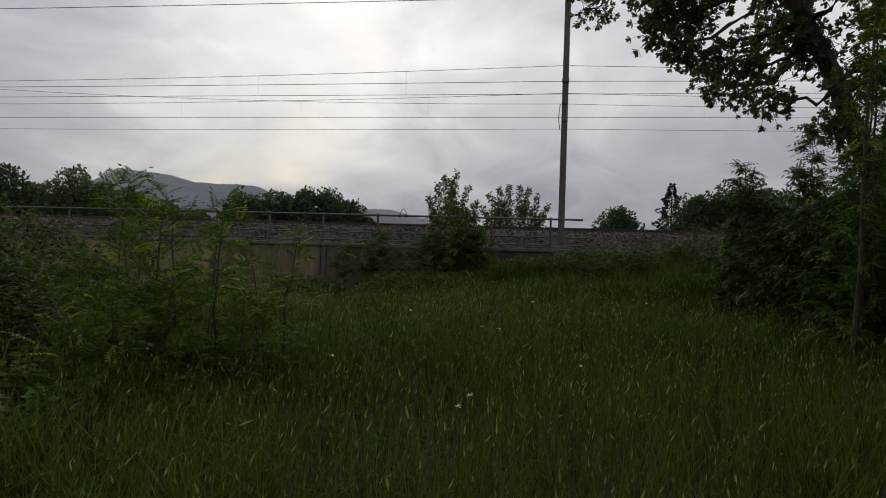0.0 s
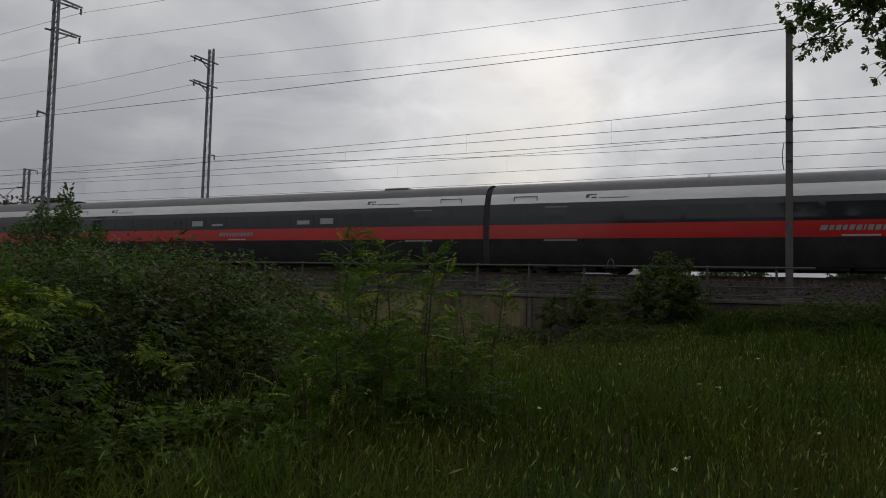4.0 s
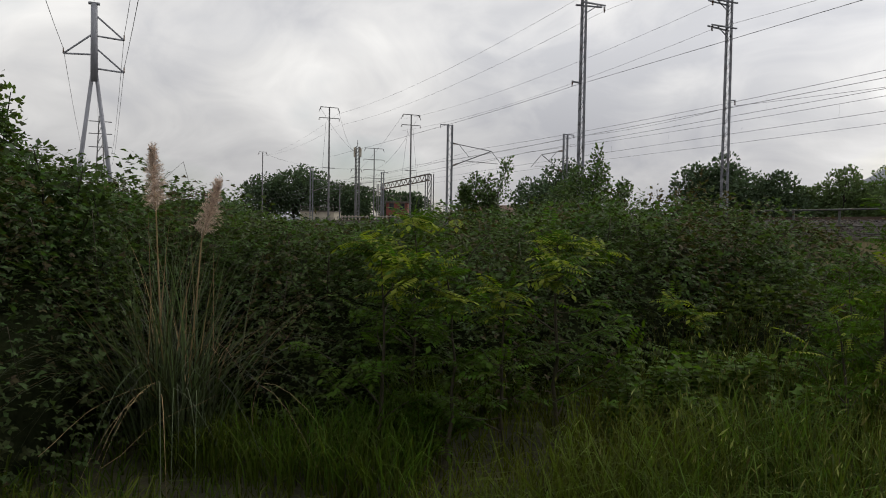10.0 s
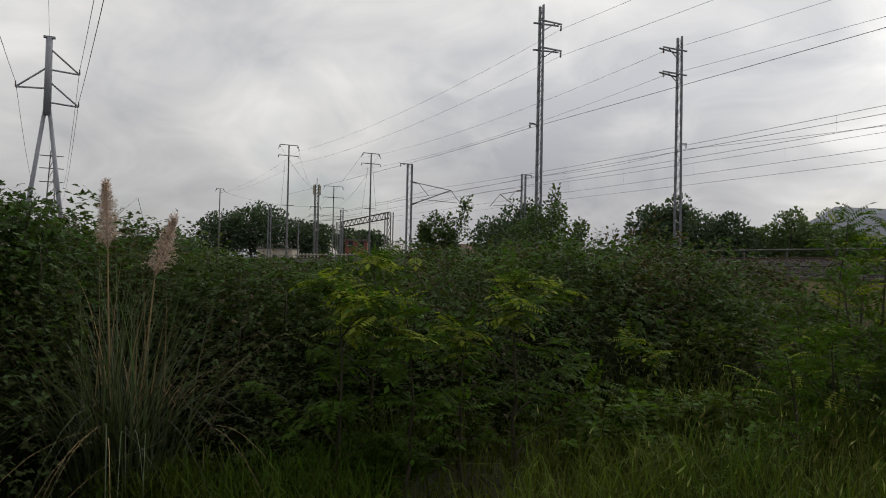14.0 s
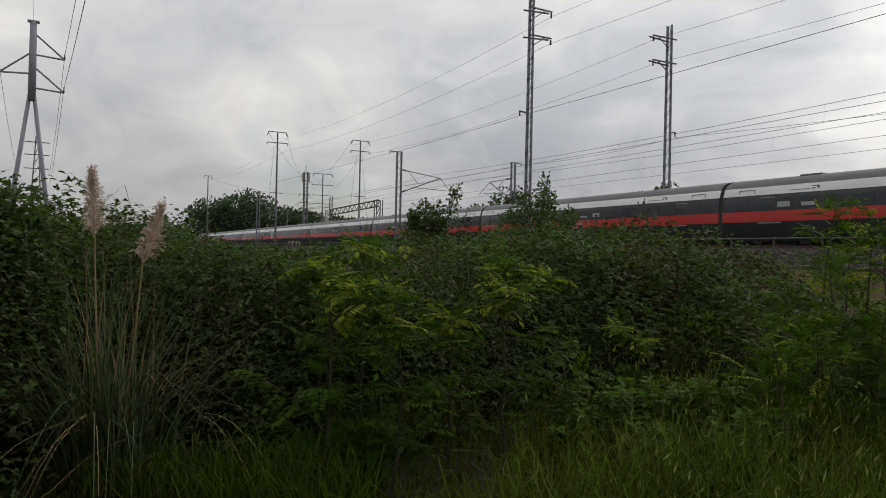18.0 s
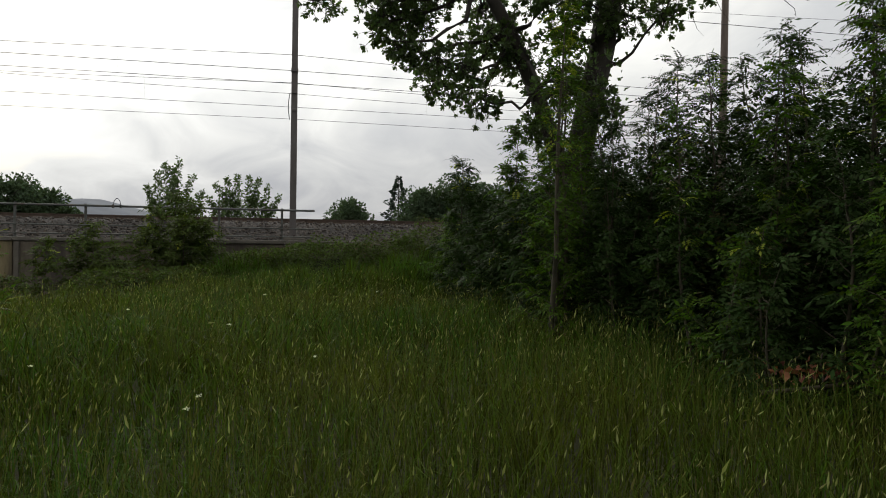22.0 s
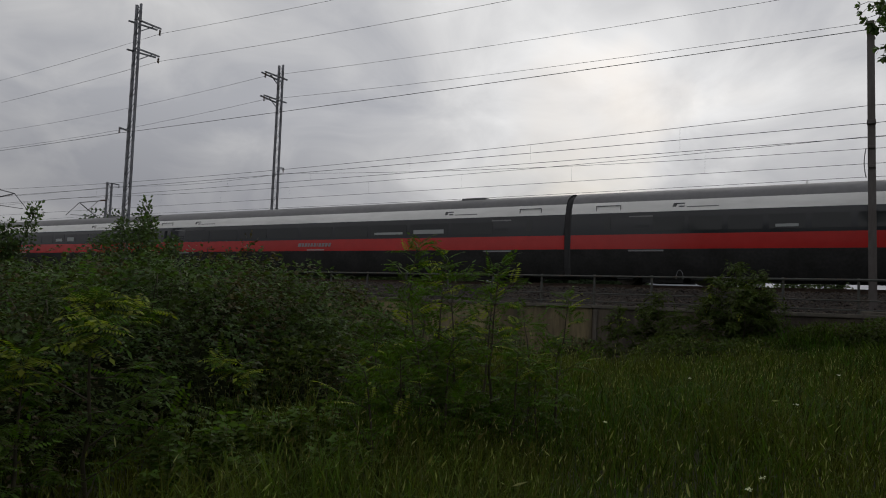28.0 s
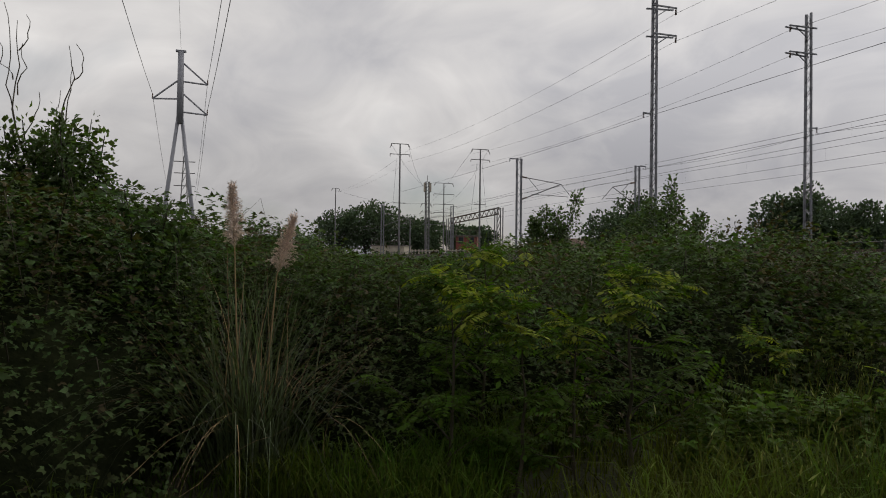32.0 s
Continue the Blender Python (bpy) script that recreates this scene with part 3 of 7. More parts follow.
def build_wall():
    wall = new("retaining_wall")
    tagged(wall, "stained grey-brown concrete retaining wall below the railway", kind="structure")
    bm = box_bm((0.012, 0.0, -0.6), (3.988, 0.32, WALL_TOP - 0.12), 0.012)
    first = part("panel", bm, M["concrete"], wall)
    first.matrix_basis = pose(-200, WALL_Y, 0)
    pale = None
    for i in range(1, 62):
        at = pose(-200 + 4 * i, WALL_Y + 0.012 * math.sin(i * 2.3), 0)
        if i in (43, 44, 45, 46, 47):
            if pale is None:
                pale = part("panel", box_bm((0.012, 0.0, -0.6), (3.988, 0.32, WALL_TOP - 0.12), 0.012), M["concrete_pale"], wall, "paler concrete panel, lit stretch and yellow lichen in its colour")
                pale.matrix_basis = at
            else:
                same_part("panel", pale.data, wall, at)
        else:
            same_part("panel", first.data, wall, at)
    bm = box_bm((0.006, -0.06, WALL_TOP - 0.118), (3.994, 0.42, WALL_TOP), 0.015)
    cap = part("coping", bm, M["coping"], wall)
    cap.matrix_basis = pose(-200, WALL_Y, 0)
    for i in range(1, 62):
        same_part("coping", cap.data, wall, pose(-200 + 4 * i, WALL_Y, 0))
    bm = bmesh.new()
    bm_box(bm, (0, 0, 0), (0.10, 0.13, 1.3))
    drain = part("drain_strip", bm, M["coping"], wall)
    drain.matrix_basis = pose(-7.9, WALL_Y - 0.134, 0.0)


RAIL_HEIGHTS = (2.44, 1.84, 1.57)


def build_railing(x0, x1, posts):
    rail = new("railing")
    tagged(rail, "dark painted steel pipe railing on the concrete wall", "railing", "railings")
    y = WALL_Y + 0.12
    bm = bmesh.new()
    bm_box(bm, (-0.035, -0.03, WALL_TOP), (0.035, 0.03, 2.50), 0.008)
    bm_box(bm, (-0.08, -0.07, WALL_TOP), (0.08, 0.07, WALL_TOP + 0.02))
    first = None
    for x in posts:
        if first is None:
            first = part("post", bm, M["railing"], rail)
            first.matrix_basis = pose(x, y, 0)
        else:
            same_part("post", first.data, rail, pose(x, y, 0))
    for k, z in enumerate(RAIL_HEIGHTS):
        bm = bmesh.new()
        bm_bar(bm, (x0, y - 0.045, z), (x1, y - 0.045, z), 0.034 if k == 0 else 0.022, n=8)
        part("top_rail" if k == 0 else "mid_rail", bm, M["railing"], rail, smooth=True)
    return rail


build_ground()
build_track_bed()
build_wall()
build_railing(-150.0, 0.95, [-0.1 - 1.97 * i for i in range(0, 76)])


def build_cable_loop():
    ob = empty("cable_loop", "thin grey cable loop clipped over the railing", "cable")
    pts = [(-5.1 + 0.11 * math.cos(a), WALL_Y + 0.05, 2.42 + 0.26 * math.sin(a)) for a in np.linspace(0, math.pi, 14)]
    V, F = tube(pts, [0.013] * 14, 6)
    from_arrays("loop", V, F, M["mast"], ob, smooth=True)
    for x in (-5.21, -4.99):
        part("clip", box_bm((x - 0.025, WALL_Y + 0.0, 2.38), (x + 0.025, WALL_Y + 0.07, 2.49), 0.006), M["railing"], ob)


build_cable_loop()


# ---- masts, poles and wires ----
def lattice_lacing(bm, h, w0, w1, d, step):
    n = int(h / step)
    for i in range(n):
        a, b = i / n, (i + 1) / n
        wa, wb = w0 + (w1 - w0) * a, w0 + (w1 - w0) * b
        s = 1 if i % 2 else -1
        for y in (-d / 2, d / 2):
            bm_beam(bm, (s * wa, y, h * a), (-s * wb, y, h * b), 0.045, 0.014)


def feeder_mast(x, y, side, h=18.0):
    """Two-legged lattice mast; side: +1 arms towards +y, -1 towards -y."""
    ob = empty("feeder_mast", "tall galvanised steel lattice mast with two crossarms", "mast", "feeder masts", pose(x, y, 0.6))
    h -= 0.6
    for s in (-1, 1):
        bm = bmesh.new()
        bm_beam(bm, (s * 0.30, 0, 0), (s * 0.20, 0, h), 0.075, 0.16)
        bm_beam(bm, (s * 0.27, 0.08, 0), (s * 0.17, 0.08, h), 0.06, 0.012)
        part("leg", bm, M["mast"], ob)
    bm = bmesh.new()
    lattice_lacing(bm, h, 0.30, 0.20, 0.16, 0.45)
    tagged(part("lacing", bm, M["mast"], ob), kind="stuff")
    for z in (16.35, 14.65):
        bm = bmesh.new()
        bm_beam(bm, (-0.34, -0.35 * side, z), (-0.34, 1.55 * side, z + 0.12), 0.10, 0.08)
        bm_beam(bm, (0.34, -0.35 * side, z), (0.0, 1.55 * side, z + 0.12), 0.10, 0.08)
        bm_beam(bm, (0, 0.1 * side, z - 0.55), (0, 1.0 * side, z + 0.05), 0.05, 0.05)
        arm = part("crossarm", bm, M["mast"], ob)
        bm = bmesh.new()
        for k in range(5):
            bm_bar(bm, (0, 1.5 * side, z + 0.02 - 0.07 * k), (0, 1.5 * side, z - 0.02 - 0.07 * k), 0.07, 0.04, 8)
        part("insulator", bm, M["ceramic"], arm)
    bm = bmesh.new()
    bm_beam(bm, (0, -side * 0.1, 9.85), (0, -side * 0.75, 9.92), 0.08, 0.08)
    br = part("bracket", bm, M["mast"], ob)
    bm = bmesh.new()
    for k in range(4):
        bm_bar(bm, (0, -0.72 * side, 9.86 - 0.07 * k), (0, -0.72 * side, 9.82 - 0.07 * k), 0.06, 0.04, 8)
    part("insulator", bm, M["ceramic"], br)
    bm = box_bm((-0.5, -0.4, -0.9), (0.5, 0.4, 0.12), 0.03)
    part("footing", bm, M["coping"], ob)
    return ob


def catenary_mast(x, y, side, h=10.5, reach=4.1):
    """Two-post track mast with a cantilever towards the track."""
    ob = empty("catenary_mast", "galvanised twin-post track mast with a hinged cantilever", "mast", "catenary masts", pose(x, y, 1.0))
    h -= 1.0
    for s in (-1, 1):
        bm = bmesh.new()
        bm_beam(bm, (0, 0.21 * s, 0), (0, 0.21 * s, h), 0.10, 0.16)
        part("post", bm, M["mast"], ob)
    bm = bmesh.new()
    n = 16
    for i in range(n):
        s = 1 if i % 2 else -1
        bm_beam(bm, (0, 0.21 * s, h * i / n), (0, -0.21 * s, h * (i + 1) / n), 0.02, 0.04)
    tagged(part("lacing", bm, M["mast"], ob), kind="stuff")
    bm = bmesh.new()
    bm_beam(bm, (0, -0.9 * side, h - 0.05), (0, 0.3 * side, h - 0.05), 0.08, 0.08)
    bm_beam(bm, (0, -0.9 * side, h - 0.35), (0, -0.9 * side, h - 0.05), 0.05, 0.05)
    part("bracket", bm, M["mast"], ob)
    bm = bmesh.new()
    a, b = (0, 0.25 * side, 7.9), (0, reach * side, 7.4)
    low = (0, 0.25 * side, 5.9)
    bm_bar(bm, a, b, 0.035)
    bm_bar(bm, low, b, 0.045)
    bm_bar(bm, (0, 1.2 * side, 6.4), (0, (reach + 0.7) * side, 6.3), 0.025)
    bm_bar(bm, (0, 0.9 * side, 7.8), (0, 1.9 * side, 6.75), 0.025)
    bm_bar(bm, b, (0, (reach + 1.1) * side, 6.2), 0.03)
    part("cantilever", bm, M["far_mast"], ob)
    for z, rise in ((7.89, -0.013), (5.93, 0.04)):
        bm = bmesh.new()
        for k in range(5):
            bm_bar(bm, (0, (0.3 + 0.1 * k) * side, z + rise * k), (0, (0.36 + 0.1 * k) * side, z + rise * (k + 0.5)), 0.09, 0.05, 8)
        part("insulator", bm, M["ceramic"], ob)
    return ob


def tee_pole(x, y, h, span=1.3, arms=(0.0, 1.55), low=(), name="line_pole"):
    ob = empty(name, "slender grey steel line pole with crossarms", "pole", "line poles", pose(x, y, 0))
    bm = bmesh.new()
    bm_bar(bm, (0, 0, 0), (0, 0, h), 0.17, 0.10, 8)
    part("shaft", bm, M["far_mast"], ob)
    for k, dz in enumerate(arms):
        bm = bmesh.new()
        w = span * (1.0 if k == 0 else 1.15)
        bm_beam(bm, (0, -w, h - dz), (0, w, h - dz), 0.10, 0.10)
        if k == 0:
            for s in (-1, 1):
                bm_beam(bm, (0, s * w, h - dz), (0, s * (w + 0.25), h - dz - 0.7), 0.07, 0.07)
        arm = part("crossarm", bm, M["far_mast"], ob)
        for s in (-1, 1):
            bm = bmesh.new()
            for j in range(3):
                bm_bar(bm, (0, s * w, h - dz - 0.1 - 0.1 * j), (0, s * w, h - dz - 0.16 - 0.1 * j), 0.09, 0.05, 6)
            part("insulator", bm, M["ceramic"], arm)
    for z in low:
        bm = bmesh.new()
        bm_beam(bm, (0, -0.9, z), (0, 0.9, z), 0.09, 0.09)
        part("bracket", bm, M["far_mast"], ob)
    return ob


def wire(points, sag=0.0, r=0.012, name="wire", label="thin dark overhead wire", group="overhead wires"):
    pts = []
    for i in range(len(points) - 1):
        a, b = Vector(points[i]), Vector(points[i + 1])
        n = 14
        for k in range(n + (i == len(points) - 2)):
            t = k / n
            p = a.lerp(b, t)
            p.z -= 4 * sag * t * (1 - t)
            pts.append(p)
    V, F = tube(pts, [r] * len(pts), 5)
    ob = from_arrays(name, V, F, M["wire"], smooth=True)
    return tagged(ob, label, "wire", group)


feeder_mast(-36.15, 24.5, 1)
feeder_mast(-36.3, 36.3, -1)
feeder_mast(37.0, 36.4, -1)
feeder_mast(37.0, 24.5, 1)
catenary_mast(-56.3, 24.5, 1)
catenary_mast(-56.4, 36.5, -1, reach=2.6)
catenary_mast(-112.0, 24.5, 1)
catenary_mast(-112.0, 36.5, -1)
catenary_mast(56.0, 24.5, 1)
tee_pole(-100.5, 24.5, 18.6, low=(9.8,))
tee_pole(-98.0, 36.3, 18.1, low=(9.8,))
tee_pole(-164.0, 24.5, 17.9, arms=(0.0,), span=0.8)
tee_pole(-144.0, 45.0, 18.0, span=2.0, arms=(0.0, 2.4, 4.6, 6.4))
tee_pole(-142.0, 37.0, 10.0, span=0.8, arms=(0.3,))
tee_pole(-128.0, 31.0 + 5.5, 12.5, span=0.9, arms=(0.4, 2.0))


def track_pole():
    ob = empty("track_pole", "tall slender brown-grey steel track pole beside the railing", "pole", "", pose(0.26, 24.6, 1.2))
    h = 9.3
    for s in (-1, 1):
        bm = bmesh.new()
        bm_beam(bm, (0.064 * s, 0, 0), (0.05 * s, 0, h), 0.025, 0.10)
        part("flange", bm, M["pole"], ob)
    bm = bmesh.new()
    bm_beam(bm, (0, 0.0, 0), (0, 0.0, h), 0.11, 0.03)
    part("shaft", bm, M["pole"], ob)
    bm = box_bm((-0.12, -0.08, 6.05), (0.12, 0.08, 6.18), 0.01)
    part("collar", bm, M["pole"], ob)
    for z in (4.7, 5.3):
        part("clamp", box_bm((-0.105, -0.07, z), (0.105, 0.07, z + 0.09), 0.01), M["pole"], ob)
    bm = bmesh.new()
    pts = [(-0.15 - 0.05 * math.sin(3.1 * k / 8), -0.08, 4.4 + 0.11 * k) for k in range(9)]
    V, F = tube(pts, [0.014] * 9, 5)
    bm.free()
    from_arrays("earth_cable", V, F, M["wire"], ob)
    bm = bmesh.new()
    bm_beam(bm, (-0.1, -0.5, h - 0.4), (0.1, 0.7, h - 0.35), 0.07, 0.07)
    part("bracket", bm, M["pole"], ob)
    part("footing", box_bm((-0.4, -0.4, -0.8), (0.4, 0.4, 0.35), 0.03), M["coping"], ob)


track_pole()


def wooden_pole():
    ob = empty("wooden_pole", "weathered brown wooden pole among the acacias", "pole", "", pose(17.2, 25.0, 0))
    bm = bmesh.new()
    bm_bar(bm, (0, 0, 0), (0, 0, 12.9), 0.19, 0.13, 10)
    part("shaft", bm, M["wood_pole"], ob)
    for z in (12.6, 11.9):
        bm = bmesh.new()
        bm_beam(bm, (-0.45, 0, z), (0.45, 0, z), 0.09, 0.09)
        arm = part("crossarm", bm, M["wood_pole"], ob)
        for s in (-0.4, 0.4):
            bm = bmesh.new()
            bm_bar(bm, (s, 0, z + 0.05), (s, 0, z + 0.2), 0.05, 0.03, 8)
            part("insulator", bm, M["ceramic"], arm)


wooden_pole()

# down leads from the line poles to the yard
for a, b, k in (((-100.5, 25.8, 18.4), (-173.0, 49.6, 21.0), 2.5), ((-100.5, 23.2, 18.4), (-144.0, 45.0, 15.5), 2.0), ((-98.0, 37.5, 18.0), (-144.0, 45.0, 13.5), 1.6), ((-98.0, 35.0, 18.0), (-142.0, 37.0, 9.7), 1.2),
                ((-100.5, 24.0, 16.5), (-104.5, 24.0, 3.0), 0.0), ((-98.0, 35.8, 16.0), (-102.5, 35.8, 3.0), 0.0), ((-98.0, 36.6, 16.0), (-94.6, 36.6, 3.0), 0.0), ((-164.0, 24.5, 17.6), (-128.0, 36.5, 12.1), 1.0)):
    wire([a, b], k, 0.016, group="down leads")
# feeder wires between the masts
for z in (16.75, 15.05):
    wire([(-164, 24.5, 17.0), (-100.5, 25.8, z + 1.0), (-36.15, 26.0, z), (37.0, 26.0, z)], 0.92, 0.0095)
    wire([(-98, 35.0, z + 0.6), (-36.3, 34.8, z), (37.0, 34.9, z)], 0.92, 0.0105)
wire([(-100.5, 24.5, 11.4), (-56.3, 23.7, 10.3), (-36.15, 23.75, 10.2), (0.26, 24.1, 10.05), (37.0, 23.75, 10.2)], 0.06, 0.0125)
wire([(-98, 36.3, 10.6), (-56.4, 37.3, 10.3), (-36.3, 37.05, 10.15), (0.3, 36.6, 8.9), (37.0, 37.1, 9.2)], 0.3, 0.011)
wire([(-112, 24.3, 7.3), (-56.3, 24.3, 7.35), (0.26, 24.4, 7.25), (56, 24.3, 7.3)], 0.12, 0.010)
wire([(-112, 36.9, 7.7), (-56.4, 36.9, 7.7), (0.3, 36.9, 7.65), (56, 36.9, 7.7)], 0.12, 0.010)


def contact_line(y):
    xs = [-224, -168, -112, -56.3, 0.26, 56, 112]
    top, low = 8.55, 7.45
    wire([(x, y, top) for x in xs], 0.42, 0.010, "messenger_wire", "dark messenger wire above the railway track")
    wire([(x, y, low) for x in xs], 0.02, 0.010, "contact_wire", "dark contact wire above the railway track")
    bm = bmesh.new()
    for i in range(1, len(xs) - 1):
        n = 9
        for k in range(1, n):
            t = k / n
            x = xs[i] + (xs[i + 1] - xs[i]) * t
            bm_bar(bm, (x, y, low), (x, y, top - 4 * 0.42 * t * (1 - t)), 0.0026, n=4)
    ob = part("dropper_wires", bm, M["wire"])
    tagged(ob, "short vertical droppers of the contact line", "wire", kind="stuff")


contact_line(NEAR_TRACK)
contact_line(FAR_TRACK)


def a_frame_pylon():
    base = polar(93.55, 75.0)
    ob = empty("a_frame_pylon", "blue-grey tubular steel pylon on two splayed legs", "pylon", "", Matrix.Translation(base))
    f = 14.9
    for s in (-1, 1):
        bm = bmesh.new()
        bm_bar(bm, (0, s * 2.05, 0), (0, s * 0.18, f + 0.6), 0.24, 0.17, 10)
        part("leg", bm, M["pylon_paint"], ob, smooth=True)
    bm = bmesh.new()
    bm_bar(bm, (0, 0, f), (0, 0, 22.2), 0.34, 0.29, 12)
    part("shaft", bm, M["pylon_paint"], ob, smooth=True)
    part("cap", box_bm((-0.2, -0.5, 22.15), (0.2, 0.5, 22.35), 0.03), M["pylon_paint"], ob)
    bm = bmesh.new()
    bm_beam(bm, (0, -1.5, 5.9), (0, 1.5, 5.9), 0.25, 0.35)
    part("brace", bm, M["pylon_paint"], ob)
    for s, z in ((-1, 17.4), (1, 19.2), (1, 16.1)):
        bm = bmesh.new()
        tip = (0, 2.6 * s, z - 0.15)
        bm_bar(bm, (0, 0.2 * s, z + 2.0 * 0.95), tip, 0.085)
        bm_bar(bm, (0, 0.2 * s, z), tip, 0.085)
        arm = part("crossarm", bm, M["pylon_paint"], ob)
        bm = bmesh.new()
        bm_bar(bm, tip, (0, 2.6 * s, z + 0.4), 0.08, 0.05)
        part("insulator", bm, M["ceramic"], arm)
    # line wires: on over the meadow, and back to the next pylon
    for s, z in ((-1, 17.4), (1, 19.2), (1, 16.1)):
        a = base + Vector((0, 2.6 * s, z + 0.3))
        wire([polar(93.2, 230) + Vector((0, 3.0 * s, z + 2)), a, (80, 3.0 + 3.2 * s, z + 1.0)], 3.0, 0.022, group="pylon wires")
    wire([polar(93.2, 230) + Vector((0, 0, 24)), base + Vector((0, 0, 22.4)), (80, 3.0, 23.0)], 2.4, 0.013, group="pylon wires")


a_frame_pylon()


def lattice_pylon(p, h, w, label):
    ob = empty("lattice_pylon", label, "pylon", "far lattice pylons", Matrix.Translation(p))
    for sx in (-1, 1):
        for sy in (-1, 1):
            bm = bmesh.new()
            bm_beam(bm, (sx * w, sy * w, 0), (sx * w * 0.15, sy * w * 0.15, h), 0.14, 0.14)
            part("leg", bm, M["far_mast"], ob)
    bm = bmesh.new()
    n = 12
    for i in range(n):
        a, b = i / n, (i + 1) / n
        wa, wb = w * (1 - 0.85 * a), w * (1 - 0.85 * b)
        for s in (-1, 1):
            bm_beam(bm, (wa * s, -wa, h * a), (wb * s, wb, h * b), 0.07, 0.07)
            bm_beam(bm, (-wa, wa * s, h * a), (wb, wb * s, h * b), 0.07, 0.07)
    tagged(part("lacing", bm, M["far_mast"], ob), kind="stuff")
    for z in (0.72, 0.84, 0.95):
        bm = bmesh.new()
        bm_beam(bm, (0, -w * 1.6, h * z), (0, w * 1.6, h * z), 0.16, 0.2)
        part("crossarm", bm, M["far_mast"], ob)


lattice_pylon(polar(93.15, 190), 27.0, 1.6, "far grey lattice pylon behind the hedge")
lattice_pylon(polar(79.9, 320), 17.0, 1.5, "small far grey lattice pylon near the horizon")
lattice_pylon(polar(77.8, 300), 16.0, 1.5, "small far grey lattice pylon near the horizon")


def antenna_tower():
    ob = empty("antenna_tower", "far grey lattice antenna tower with panel antennas", "tower", "", Matrix.Translation(polar(74.0, 180)))
    bm = bmesh.new()
    h = 21.5
    for sx in (-1, 1):
        for sy in (-1, 1):
            bm_beam(bm, (sx * 0.45, sy * 0.45, 0), (sx * 0.45, sy * 0.45, h), 0.16, 0.16)
    n = 24
    for i in range(n):
        for s in (-1, 1):
            bm_beam(bm, (0.45 * s, -0.45, h * i / n), (0.45 * s, 0.45, h * (i + 1) / n), 0.08, 0.08)
            bm_beam(bm, (-0.45, 0.45 * s, h * i / n), (0.45, 0.45 * s, h * (i + 1) / n), 0.08, 0.08)
    part("frame", bm, M["far_mast"], ob)
    for k in range(4):
        a = k * math.pi / 2 + 0.4
        x, y = 1.0 * math.cos(a), 1.0 * math.sin(a)
        part("antenna", box_bm((x - 0.2, y - 0.2, h - 2.6), (x + 0.2, y + 0.2, h - 0.3), 0.05), M["pale_wall"], ob)
    bm = bmesh.new()
    bm_bar(bm, (0, 0, h), (0, 0, h + 1.6), 0.08)
    part("rod", bm, M["far_mast"], ob)


antenna_tower()


def signal_gantry():
    a, b = polar(72.1, 128), polar(68.1, 112)
    ob = empty("signal_gantry", "rusty grey lattice gantry spanning the far sidings", "gantry")
    za, zb = 9.0, 9.9
    for p, z in ((a, za), (b, zb)):
        bm = bmesh.new()
        for s in (-0.5, 0.5):
            for q in (-0.5, 0.5):
                bm_beam(bm, p + Vector((s, q, 0)), p + Vector((s, q, z)), 0.14, 0.14)
        for k in range(9):
            bm_beam(bm, p + Vector((-0.5, 0, z * k / 9)), p + Vector((0.5, 0, z * (k + 1) / 9)), 0.08, 0.08)
        part("tower", bm, M["far_mast"], ob)
    bm = bmesh.new()
    for dz in (0, 1.0):
        bm_beam(bm, a + Vector((0, 0, za - dz)), b + Vector((0, 0, zb - dz)), 0.18, 0.18)
    n = 22
    for k in range(n):
        p, q = a.lerp(b, k / n), a.lerp(b, (k + 1) / n)
        z, z2 = za + (zb - za) * k / n, za + (zb - za) * (k + 1) / n
        s = k % 2
        bm_beam(bm, p + Vector((0, 0, z - s)), q + Vector((0, 0, z2 - 1 + s)), 0.08, 0.08)
    part("truss", bm, M["rail_steel"], ob)


signal_gantry()


